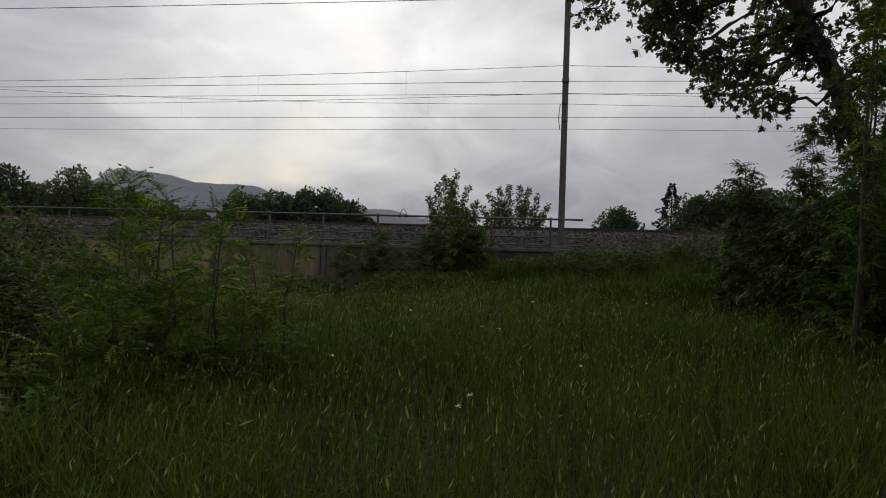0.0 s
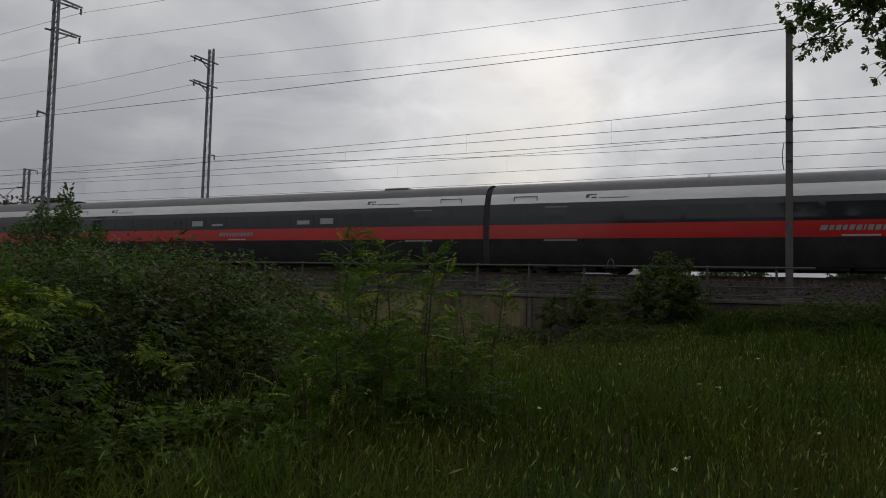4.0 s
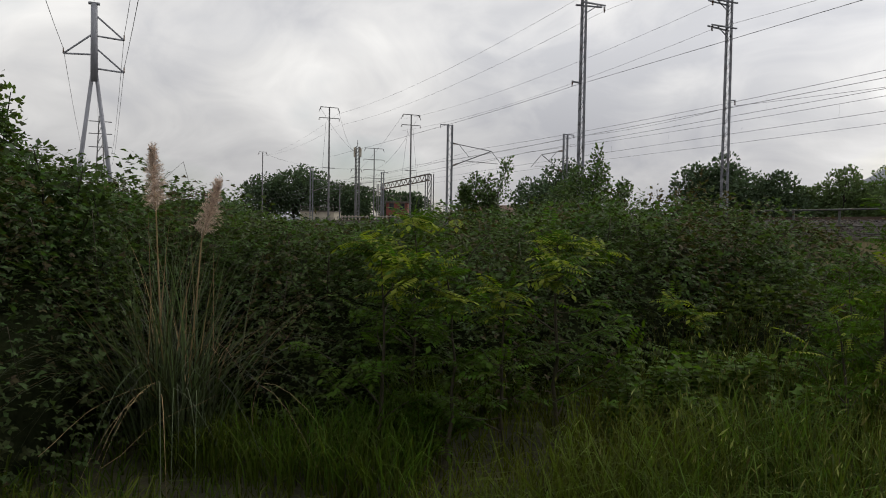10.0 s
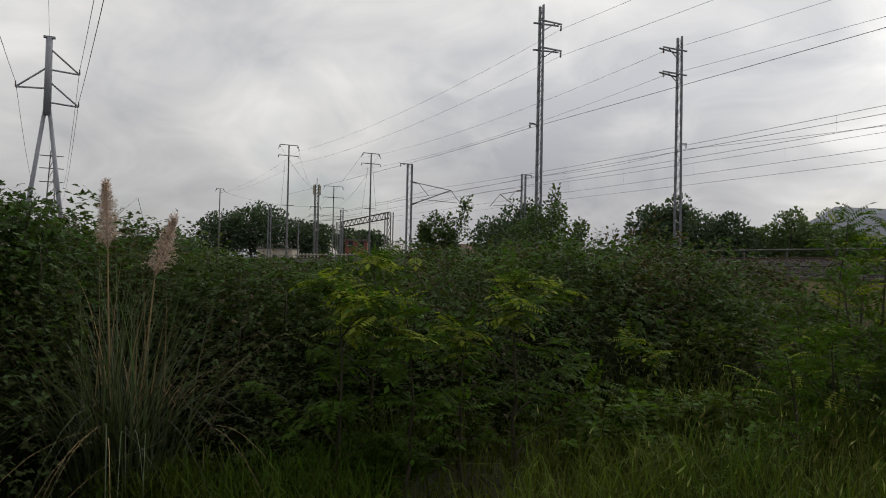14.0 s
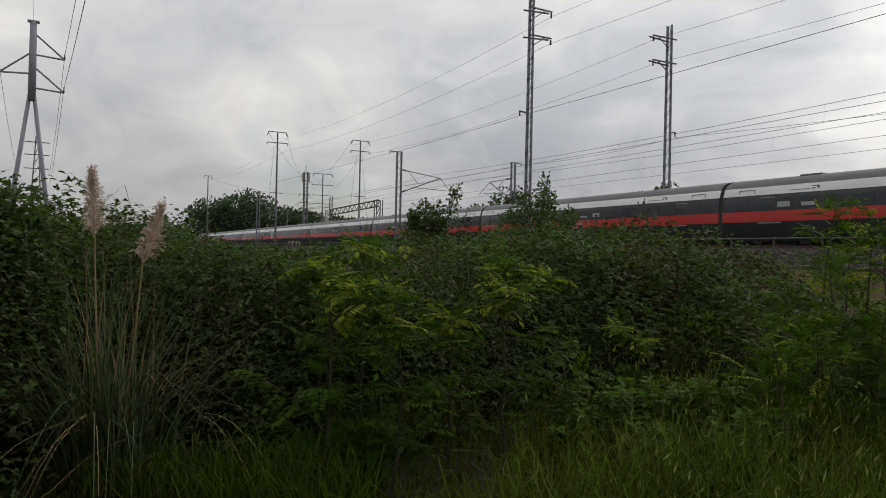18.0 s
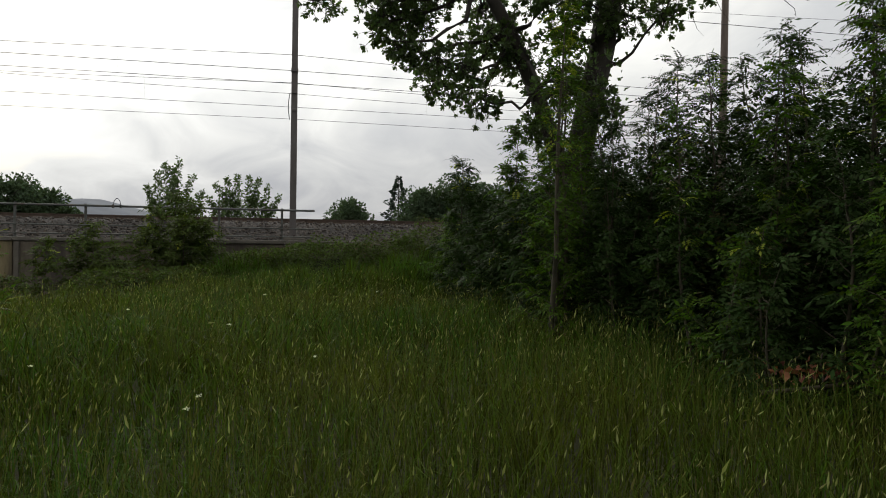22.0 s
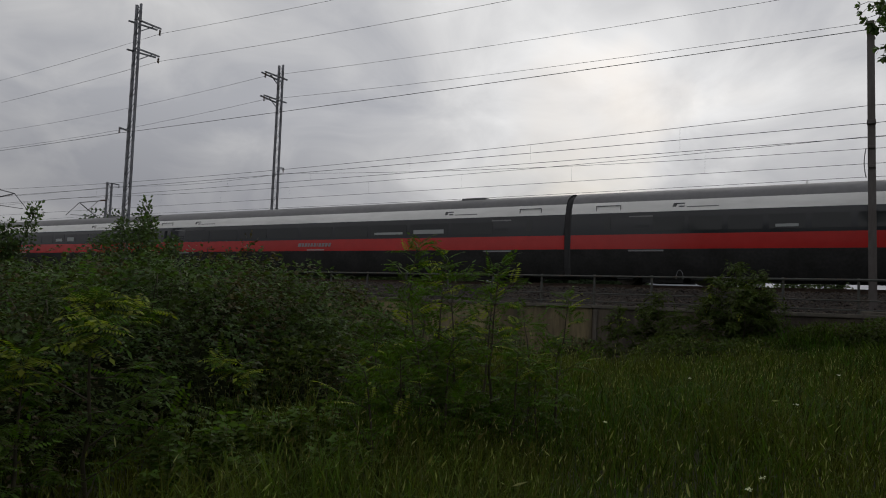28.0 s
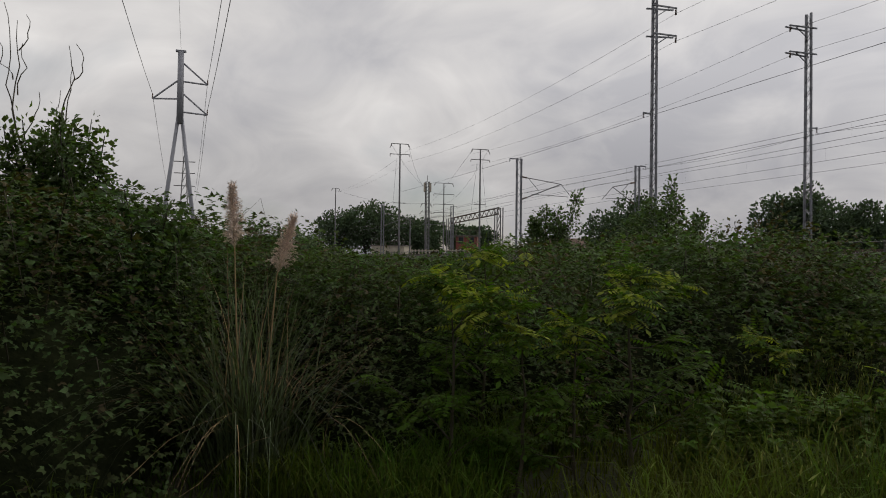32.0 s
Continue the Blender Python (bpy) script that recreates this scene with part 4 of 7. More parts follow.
def far_house(p, turn, size, label, wall, floors=2, flat=False):
    w, d, h = size
    ob = empty("building", label, "building", "", Matrix.Translation(p) @ pose(0, 0, 0, 0, 0, turn))
    part("wall", box_bm((-w / 2, -d / 2, -0.3), (w / 2, d / 2, h)), wall, ob)
    if flat:
        part("roof", box_bm((-w / 2 - 0.3, -d / 2 - 0.3, h), (w / 2 + 0.3, d / 2 + 0.3, h + 0.25)), M["coping"], ob)
        bm = bmesh.new()
        for k in range(int(w / 1.2) + 1):
            x = -w / 2 + 0.05 + k * (w - 0.1) / int(w / 1.2)
            bm_beam(bm, (x, -d / 2, h + 0.25), (x, -d / 2, h + 1.3), 0.12, 0.12)
        bm_beam(bm, (-w / 2, -d / 2, h + 1.3), (w / 2, -d / 2, h + 1.3), 0.1, 0.12)
        part("parapet", bm, M["coping"], ob)
    else:
        bm = bmesh.new()
        v = [bm.verts.new(c) for c in ((-w / 2 - 0.5, -d / 2 - 0.5, h), (w / 2 + 0.5, -d / 2 - 0.5, h), (w / 2 + 0.5, d / 2 + 0.5, h), (-w / 2 - 0.5, d / 2 + 0.5, h), (-w / 2 - 0.5, 0, h + d * 0.28), (w / 2 + 0.5, 0, h + d * 0.28))]
        for f in ((0, 1, 5, 4), (2, 3, 4, 5), (1, 2, 5), (3, 0, 4), (3, 2, 1, 0)):
            bm.faces.new([v[i] for i in f])
        part("roof", bm, M["tile"], ob)
    for fl in range(floors):
        n = max(2, int(w / 3))
        for k in range(n):
            x = -w / 2 + w * (k + 0.5) / n
            z = 0.9 + fl * (h / floors)
            win = part("window", box_bm((x - 0.5, -d / 2 - 0.06, z), (x + 0.5, -d / 2 + 0.02, z + 1.3)), M["coping"], ob)
            part("pane", box_bm((x - 0.42, -d / 2 - 0.075, z + 0.08), (x + 0.42, -d / 2 - 0.062, z + 1.22)), M["pane"], win)


far_house(polar(76.9, 200, 1.3), 62, (9.5, 8.4, 3.7), "low pale concrete station building with a parapet", M["pale_wall"], 1, True)
far_house(polar(70.6, 140, 1.4), 65, (4.2, 7, 4.6), "red-plastered railway building behind the masts", M["brick_red"], 2, True)
far_house(polar(60.5, 190, 0.0), 45, (26, 9, 5.0), "low pale building far behind the shrubs", M["pale_wall"], 1)
far_house(polar(-14.6, 70, 0.0), -10, (7, 6, 4.0), "ochre house far behind the acacias", M["pale_wall"], 1)


def far_street_lamp(p):
    ob = empty("street_lamp", "far slim street lamp with a small head", "lamp", "", Matrix.Translation(p))
    bm = bmesh.new()
    bm_bar(bm, (0, 0, 0), (0, 0, 9), 0.12, 0.08)
    part("pole", bm, M["far_mast"], ob)
    part("head", box_bm((-0.4, -0.4, 9), (0.4, 0.4, 9.5), 0.1), M["far_mast"], ob)


far_street_lamp(polar(62.4, 150, 1.0))


def platform_fence():
    ob = empty("yard_fence", "pale concrete picket fence at the far yard", "fence")
    a, b = polar(75.2, 118, 2.0), polar(60.0, 84, 1.9)
    me = None
    n = 40
    for k in range(n):
        p = a.lerp(b, k / (n - 1))
        if me is None:
            o = part("post", box_bm((-0.1, -0.1, -1), (0.1, 0.1, 1.1)), M["pale_wall"], ob)
            me = o.data
            o.matrix_basis = Matrix.Translation(p)
        else:
            same_part("post", me, ob, Matrix.Translation(p))
    bm = bmesh.new()
    bm_beam(bm, a + Vector((0, 0, 0.9)), b + Vector((0, 0, 0.9)), 0.12, 0.12)
    bm_beam(bm, a + Vector((0, 0, 0.3)), b + Vector((0, 0, 0.3)), 0.12, 0.12)
    part("rails", bm, M["pale_wall"], ob)


platform_fence()


# ---- hills ----
def hill(name, pts, d, ma, label):
    V, F = [], []
    az = [p[0] for p in pts]
    el = [p[1] for p in pts]
    n = 140
    for i in range(n):
        a = az[0] + (az[-1] - az[0]) * i / (n - 1)
        e = np.interp(a, az, el) + 0.10 * noise.noise(Vector((a * 0.8, d * 0.01, 0))) + 0.05 * noise.noise(Vector((a * 4.0, d * 0.01, 1)))
        top = max(1.0, d * math.tan(radians(e)) + 1.6)
        for k in range(6):
            t = k / 5
            V.append(polar(a, d - 500 * (1 - t), -3 + (top + 3) * (math.sin(t * math.pi / 2))))
    for i in range(n - 1):
        for k in range(5):
            F.append((i * 6 + k, (i + 1) * 6 + k, (i + 1) * 6 + k + 1, i * 6 + k + 1))
    tagged(from_arrays(name, V, F, ma, smooth=True), label, kind="structure")


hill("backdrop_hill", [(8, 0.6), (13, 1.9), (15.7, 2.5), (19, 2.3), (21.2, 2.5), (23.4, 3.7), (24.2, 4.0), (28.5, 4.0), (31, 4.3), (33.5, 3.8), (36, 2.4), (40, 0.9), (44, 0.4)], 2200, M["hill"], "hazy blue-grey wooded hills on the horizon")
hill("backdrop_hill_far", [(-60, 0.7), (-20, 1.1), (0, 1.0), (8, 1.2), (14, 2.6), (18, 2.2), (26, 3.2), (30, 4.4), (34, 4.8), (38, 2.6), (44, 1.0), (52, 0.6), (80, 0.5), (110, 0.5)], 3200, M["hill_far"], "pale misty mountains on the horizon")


# ---- trains ----
LEVELS = [0.32, 0.6, 0.95, 1.3, 1.62, 1.88, 2.12, 2.3, 2.5, 2.64, 2.83, 2.9, 3.0, 3.17, 3.36, 3.5, 3.62, 3.72, 3.78, 3.8]
HALF = [1.28, 1.38, 1.41, 1.43, 1.43, 1.43, 1.426, 1.42, 1.41, 1.395, 1.375, 1.35, 1.325, 1.24, 1.14, 1.0, 0.82, 0.56, 0.28, 0.0]
LOCO, COACH, N_COACH = 20.35, 26.1, 11


def loft(stations, ring, colour):
    """Body shell from rings (left side up, right side down); colour(s, level) gives a material number."""
    V, F, I = [], [], []
    n = len(LEVELS)
    per = 2 * n - 1
    for s in stations:
        r = ring(s)
        V += [(s, -w, z) for w, z in r] + [(s, w, z) for w, z in reversed(r[:-1])]
    for i in range(len(stations) - 1):
        for k in range(per - 1):
            a = i * per + k
            F.append((a, a + 1, a + per + 1, a + per))
            lv = k if k < n - 1 else 2 * (n - 1) - 1 - k
            I.append(colour((stations[i] + stations[i + 1]) / 2, lv))
    return V, F, I


def body_colour(_, lv):
    z = (LEVELS[lv] + LEVELS[lv + 1]) / 2
    return 3 if z < 1.3 else 1 if z < 1.88 else 2 if z < 2.83 else 0 if z < 3.17 else 4


# the coaches are lower than the power cars
WALL_Z = [float(np.interp(z, [0.32, 1.3, 1.88, 2.83, 3.17, 3.8], [0.32, 1.33, 1.88, 2.72, 3.15, 3.69])) for z in LEVELS]


def coach_ring():
    return list(zip(HALF, WALL_Z))


def shell_ring():
    return list(zip(HALF, LEVELS))


def nose_ring(s):
    t = min(1.0, s / 4.6)
    top = float(np.interp(s, [0, 0.03, 0.13, 0.28, 0.78, 1.17, 1.66, 2.16, 2.66, 3.15, 3.64, 4.6, 5.3], [0.86, 1.04, 1.28, 1.47, 1.87, 2.21, 2.61, 3.01, 3.34, 3.58, 3.70, 3.78, 3.8]))
    low = 1.3 - 0.66 * (1 - t) ** 2.0
    high = low + 0.58 - 0.50 * (1 - t) ** 2.0
    high = min(high, top - 0.08)
    wf = 0.50 + 0.50 * math.sin(min(1.0, (s + 0.03) / 2.6) * math.pi / 2) ** 0.6
    out = []
    for w, z in zip(HALF, LEVELS):
        if z <= 1.3:
            zz = 0.32 + (low - 0.32) * (z - 0.32) / 0.98
        elif z <= 1.88:
            zz = low + (high - low) * (z - 1.3) / 0.58
        else:
            zz = high + (top - high) * (z - 1.88) / 1.92
        ww = w * wf
        if s < 4.6 and z > 2.2:
            ww *= 1 - 0.14 * (1 - t) * (z - 2.2) / 1.6
        out.append((ww, zz))
    return out


def skin(s, p, side, lift=0.006):
    """A point on the nose at a station and a level of the shell."""
    r = nose_ring(s) if s < 5.6 else shell_ring()
    return Vector((s, side * (float(np.interp(p, LEVELS, [w for w, z in r])) + lift), float(np.interp(p, LEVELS, [z for w, z in r]))))


def skin_panel(stations, low, high, side, lift=0.006):
    bm = bmesh.new()
    rows = [[bm.verts.new(skin(s, low(s) + (high(s) - low(s)) * k / 3, side, lift)) for k in range(4)] for s in stations]
    for p, q in zip(rows, rows[1:]):
        for k in range(3):
            bm.faces.new((p[k], q[k], q[k + 1], p[k + 1]))
    return bm


def loco_colour(s, lv):
    z = (LEVELS[lv] + LEVELS[lv + 1]) / 2
    if z < 1.3:
        return 3
    if z < 1.88:
        return 1 if s > 0.5 else 8
    if s < 5.3 and z > 3.17:
        if 1.9 < s < 3.5 and z > 3.4:
            return 7
        return 1 if z > (3.17 if s > 2.0 else 3.36) else 8
    if z < 2.83:
        return 2 if s > 15.0 else 8
    return 8 if z < 3.17 else 4


BODY = [M["white"], M["red"], M["dark_band"], M["underframe"], M["roof_grey"], M["mid_grey"], M["light_grey"], M["screen_glass"], M["silver"]]


def cap_end(name, s, parent, ring=coach_ring):
    r = ring()
    bm = bmesh.new()
    pts = [(-w, z) for w, z in r] + [(w, z) for w, z in reversed(r[:-1])]
    bm.faces.new([bm.verts.new((s, y * 0.97, z)) for y, z in pts])
    return part(name, bm, M["underframe"], parent)


def bogie(parent, x, cache={}):
    if "frame" not in cache:
        bm = bmesh.new()
        for s in (-1, 1):
            bm_box(bm, (-1.9, s * 1.12 - 0.1, 0.38), (1.9, s * 1.12 + 0.1, 0.62), 0.04)
            for q in (-1.35, 1.35):
                bm_box(bm, (q - 0.3, s * 1.17 - 0.12, 0.16), (q + 0.3, s * 1.17 + 0.12, 0.58), 0.04)
            bm_bar(bm, (0, s * 1.15, 0.45), (0, s * 1.15, 0.85), 0.2, n=10)
        bm_box(bm, (-0.75, -1.1, 0.10), (0.75, 1.1, 0.6))
        o = part("bogie", bm, M["underframe"], parent)
        cache["frame"] = o.data
        o.matrix_basis = pose(x, 0, 0)
        bm = bmesh.new()
        for s in (-1, 1):
            bm_bar(bm, (0, s * 0.69, 0.46), (0, s * 0.82, 0.46), 0.46, n=20)
        bm_bar(bm, (0, -0.8, 0.46), (0, 0.8, 0.46), 0.09, n=8)
        w = part("wheelset", bm, M["wheel"], o)
        cache["wheel"] = w.data
        w.matrix_basis = pose(-1.4, 0, 0)
        same_part("wheelset", cache["wheel"], o, pose(1.4, 0, 0))
    else:
        o = same_part("bogie", cache["frame"], parent, pose(x, 0, 0))
        for q in (-1.4, 1.4):
            same_part("wheelset", cache["wheel"], o, pose(q, 0, 0))


def flat_panel(lo, hi, side):
    """A thin raised panel on a coach side; lo and hi as (x, z)."""
    y = side * 1.425
    bm = box_bm((lo[0], min(y, y + side * 0.012), lo[1]), (hi[0], max(y, y + side * 0.012), hi[1]))
    for v in bm.verts:
        v.co.y += side * (float(np.interp(v.co.z, WALL_Z, HALF)) - 1.422)
    return bm


def bars(parent, side, x, z, widths, h, ma, gap=0.05, name="lettering_bar", slant=0.0):
    for w in widths:
        bm = bmesh.new()
        y = side * (float(np.interp(z, WALL_Z, HALF)) + 0.002)
        r = bmesh.ops.create_cube(bm, size=1.0)
        for v in r["verts"]:
            v.co = Vector((x + w / 2 + v.co.x * w + slant * v.co.z * h, y + v.co.y * 0.012, z + v.co.z * h))
        x += w + gap
        part(name, bm, ma, parent)


def build_coach(train, x0, kind):
    L = COACH - 0.26
    V, F, I = loft([0.0, 0.15, 6.5, 13.0, 19.5, L - 0.15, L], lambda s: [(w * (0.985 if s in (0.0, L) else 1), z) for w, z in coach_ring()], body_colour)
    body = from_arrays("coach", V, F, BODY, train, I)
    body.matrix_basis = pose(x0 + 0.13, 0, 0)
    cap_end("end_wall", 0.02, body)
    cap_end("end_wall", L - 0.02, body)
    bm = bmesh.new()
    ring = [(-w, z) for w, z in coach_ring()] + [(w, z) for w, z in reversed(coach_ring()[:-1])]
    rows = [[bm.verts.new((x, y * k, 0.7 + (z - 0.7) * k if z > 0.7 else z)) for y, z in ring] for x, k in ((-0.26, 0.97), (-0.13, 0.93), (0.0, 0.97))]
    for p, q in zip(rows, rows[1:]):
        for i in range(len(p) - 1):
            bm.faces.new((p[i], p[i + 1], q[i + 1], q[i]))
    part("gangway", bm, M["rubber"], body)
    for side in (-1, 1):
        n = 15 if kind != 1 else 9
        for k in range(n):
            x = 3.1 + k * (L - 6.2) / n
            part("window", flat_panel((x + 0.1, 2.0), (x + (L - 6.2) / n - 0.1, 2.5), side), M["train_glass"], body)
            if (k * 7 + kind * 3) % 5 in (0, 2) and k > 2:
                xx, ww = x + 0.3, (L - 6.2) / n - 0.6
                y = side * (float(np.interp(2.15, WALL_Z, HALF)) + 0.016)
                bm = box_bm((xx, min(y, y + side * 0.006), 2.06), (xx + ww, max(y, y + side * 0.006), 2.06 + 0.1 + 0.08 * (k % 3)))
                part("blind", bm, M["blind"], body)
        for x in (1.0, L - 2.0):
            bm = bmesh.new()
            y = side * 1.335
            for a, b in (((x, 2.74), (x + 0.03, 3.06)), ((x + 0.95, 2.74), (x + 0.98, 3.06)), ((x, 2.99), (x + 0.98, 3.07))):
                bm_box(bm, (a[0], min(y, y + side * 0.012), a[1]), (b[0], max(y, y + side * 0.012), b[1] - 0.05))
            part("door_seam", bm, M["mid_grey"], body)
            bm = flat_panel((x + 0.36, 2.08), (x + 0.6, 2.55), side)
            part("door_window", bm, M["train_glass"], body)
        for x, lit in ((2.5, kind == 3), (L - 3.05, kind == 2)):
            bm = flat_panel((x, 2.07), (x + 0.55, 2.11), side)
            bm_box(bm, (x, min(side * 1.425, side * 1.437), 2.16), (x + 0.55, max(side * 1.425, side * 1.437), 2.22))
            part("destination_display", bm, M["led" if lit else "train_glass"], body, "lit orange display" if lit else "")
            bars(body, side, x - 0.2, 2.56, [0.9], 0.045, M["light_grey"], name="coach_plate")
        for x, step in ((3.9, 2.3), (L - 5.6, L - 3.6)):
            bars(body, side, x, 2.92, [0.13], 0.2, M["mid_grey"], 0.04, "emblem_bar", 0.35)
            bars(body, side, x + 0.06, 3.0, [0.36], 0.05, M["mid_grey"], 0.04, "emblem_bar", 0.35)
            bars(body, side, x + 0.22, 2.89, [0.2], 0.05, M["mid_grey"], 0.04, "emblem_bar", 0.35)
            bars(body, side, x + 0.5, 2.87, [1.1], 0.035, M["light_grey"], 0.04, "emblem_line")
            bars(body, side, step, 1.27, [1.3], 0.06, M["light_grey"], 0.04, "step_plate")
        bars(body, side, L / 2 - 1.15, 1.63, [0.2, 0.13, 0.15, 0.12, 0.15, 0.15, 0.06, 0.15, 0.15, 0.15, 0.15], 0.17, M["light_grey"], 0.055, "side_mark", 0.3)
        bars(body, side, L / 2 - 0.55, 1.38, [1.1], 0.05, M["blind"], 0.03, "side_stripe")
    bm = bmesh.new()
    bm_box(bm, (L - 5.2, -0.6, 3.3), (L - 4.0, 0.6, 3.70), 0.03)
    part("roof_unit", bm, M["roof_grey"], body)
    bm = bmesh.new()
    bm_bar(bm, (8.2, 0, 3.66), (8.2, 0, 3.8), 0.08, 0.03)
    part("roof_antenna", bm, M["white"], body)
    for x, l in ((0.25, 1.1), (5.75, 3.6), (9.45, 3.2), (12.75, 3.9), (16.75, 3.2), (L - 1.35, 1.1)):
        part("equipment_box", box_bm((x, -1.22, 0.2), (x + l, 1.22, 0.55), 0.04), M["underframe"], body)
    bogie(body, 3.5)
    bogie(body, L - 3.5)
    return body


def pantograph(parent, x, raised):
    bm = bmesh.new()
    bm_box(bm, (x - 0.9, -0.6, 3.84), (x + 0.9, 0.6, 3.92))
    for a in (-0.8, 0.8):
        for b in (-0.55, 0.55):
            bm_bar(bm, (x + a, b, 3.7), (x + a, b, 3.88), 0.07, n=8)
    base = part("pantograph_base", bm, M["rail_steel"], parent)
    knee = (x + 1.5, 0, 4.55) if raised else (x + 1.7, 0, 4.02)
    head = (x - 0.6, 0, 5.15) if raised else (x - 0.5, 0, 4.06)
    bm = bmesh.new()
    bm_bar(bm, (x - 0.5, 0, 3.92), knee, 0.065)
    bm_bar(bm, (x - 0.2, 0.1, 3.92), (knee[0] - 0.1, 0.1, knee[2] - 0.12), 0.03)
    part("lower_arm", bm, M["rail_steel"], base)
    bm = bmesh.new()
    for s in (-1, 1):
        bm_bar(bm, knee, (head[0], s * 0.35, head[2]), 0.04)
    part("upper_arm", bm, M["rail_steel"], base)
    bm = bmesh.new()
    for d in (-0.25, 0.25):
        bm_bar(bm, (head[0] + d, -0.7, head[2] + 0.05), (head[0] + d, 0.7, head[2] + 0.05), 0.04)
        for s in (-1, 1):
            bm_bar(bm, (head[0] + d, s * 0.7, head[2] + 0.05), (head[0] + d, s * 0.95, head[2] - 0.15), 0.03)
    bm_bar(bm, (head[0] - 0.25, 0, head[2]), (head[0] + 0.25, 0, head[2]), 0.04)
    part("collector_head", bm, M["rail_steel"], base)


def build_loco(train, m, raised):
    L = LOCO - 0.25
    st = [0, 0.03, 0.13, 0.28, 0.4, 0.6, 0.8, 1.0, 1.3, 1.6, 2.0, 2.4, 2.65, 2.9, 3.3, 3.7, 4.1, 4.5, 4.9, 5.3, 5.8, 6.3, 8.0]
    st += [10.2, 12.3, 15.0, 17.0, L - 0.1, L]
    V, F, I = loft(st, lambda s: nose_ring(s) if s < 5.6 else shell_ring(), loco_colour)
    body = from_arrays("power_car", V, F, BODY, train, I)
    body.matrix_basis = m
    cap_end("end_wall", L - 0.01, body, shell_ring)
    bm = bmesh.new()
    bm_box(bm, (L - 0.02, -1.3, 0.75), (L + 0.41, 1.3, 2.95), 0.05)
    bm_box(bm, (L - 0.02, -0.95, 2.95), (L + 0.41, 0.95, 3.45), 0.05)
    part("gangway", bm, M["rubber"], body)
    r = nose_ring(0)
    bm = bmesh.new()
    bm.faces.new([bm.verts.new((0.0, -w, z)) for w, z in r] + [bm.verts.new((0.0, w, z)) for w, z in reversed(r[:-1])])
    part("nose_cap", bm, M["silver"], body)
    part("bumper", box_bm((0.1, -0.75, 0.2), (0.8, 0.75, 0.42), 0.06), M["underframe"], body)
    for s in (-1, 1):
        bm = bmesh.new()
        bmesh.ops.create_uvsphere(bm, u_segments=10, v_segments=6, radius=0.16, matrix=Matrix.Translation(skin(0.95, 3.0, s, -0.09)) @ Matrix.Diagonal((1.7, 0.8, 0.6, 1)))
        part("headlight", bm, M["light_grey"], body, smooth=True)
        if raised:
            bm = bmesh.new()
            bmesh.ops.create_uvsphere(bm, u_segments=8, v_segments=6, radius=0.11, matrix=Matrix.Translation(skin(0.42, 3.4, s, -0.12)))
            part("tail_lamp", bm, M["tail_red"], body, smooth=True)
        band = part("cab_window_band", skin_panel([1.5 + 0.3 * k for k in range(15)], lambda q: 3.2 - 0.46 * math.sin(math.pi * min(1.0, max(0.0, (q - 1.42) / 4.4))) ** 0.85, lambda q: 3.21, s, 0.03), M["dark_band"], body)
        part("cab_side_window", skin_panel([3.95, 4.15, 4.35, 4.5], lambda q: 2.92, lambda q: 3.24, s, 0.042), M["light_grey"], band)
        for x in (6.3, 7.3):
            bm = bmesh.new()
            bm_bar(bm, (x, s * 1.47, 1.75), (x, s * 1.47, 2.5), 0.025, n=6)
            part("grab_rail", bm, M["dark_band"], body)
        part("door_seam", flat_panel((6.55, 1.4), (6.58, 3.05), s), M["light_grey"], body)
        bars(body, s, 8.15, 2.10, [0.13, 0.12, 0.11, 0.13, 0.13, 0.05, 0.13, 0.17, 0.12, 0.14, 0.13, 0.12, 0.12], 0.15, M["dark_band"], 0.03, "side_mark", 0.2)
        bars(body, s, 4.6, 2.24, [0.06, 0.12, 0.06, 0.12], 0.24, M["dark_band"], 0.05, "emblem_bar", 0.3)
        bars(body, s, 5.05, 2.16, [0.8], 0.06, M["mid_grey"], 0.05, "emblem_line")
        bars(body, s, 3.35, 2.27, [0.62], 0.025, M["mid_grey"], 0.05, "hatch_line")
        for x in (3.35, 3.945):
            bars(body, s, x, 2.08, [0.022], 0.36, M["mid_grey"], 0.05, "hatch_line")
        bars(body, s, 7.6, 1.12, [0.75], 0.13, M["blind"], 0.05, "number_plate")
        for a, c, ma in ((10.9, 11.7, "light_grey"), (11.7, 12.5, "mid_grey"), (12.5, None, "dark_band")):
            bm = bmesh.new()
            rows = []
            for z in (1.88, 2.3, 2.5, 2.64, 2.83):
                y = s * (float(np.interp(z, LEVELS, HALF)) + 0.005)
                k = (z - 1.88) * 1.55
                rows.append((bm.verts.new((a + k, y, z)), bm.verts.new((c + k if c else 15.02, y, z))))
            for p, q in zip(rows, rows[1:]):
                bm.faces.new((p[0], p[1], q[1], q[0]))
            part("diagonal_stripe", bm, M[ma], body)
        part("side_grille", flat_panel((16.3, 2.75), (18.2, 3.1), s), M["light_grey"], body)
        bm = bmesh.new()
        for k in range(4):
            bm_box(bm, (4.9, min(s * (1.24 - 0.09 * k), s * (1.30 - 0.09 * k)), 3.27 + 0.1 * k), (9.7, max(s * (1.24 - 0.09 * k), s * (1.30 - 0.09 * k)), 3.30 + 0.1 * k))
        part("roof_grille", bm, M["rubber"], body)
    part("roof_box", box_bm((6.7, -0.4, 3.75), (7.35, 0.4, 3.93), 0.03), M["rail_steel"], body)
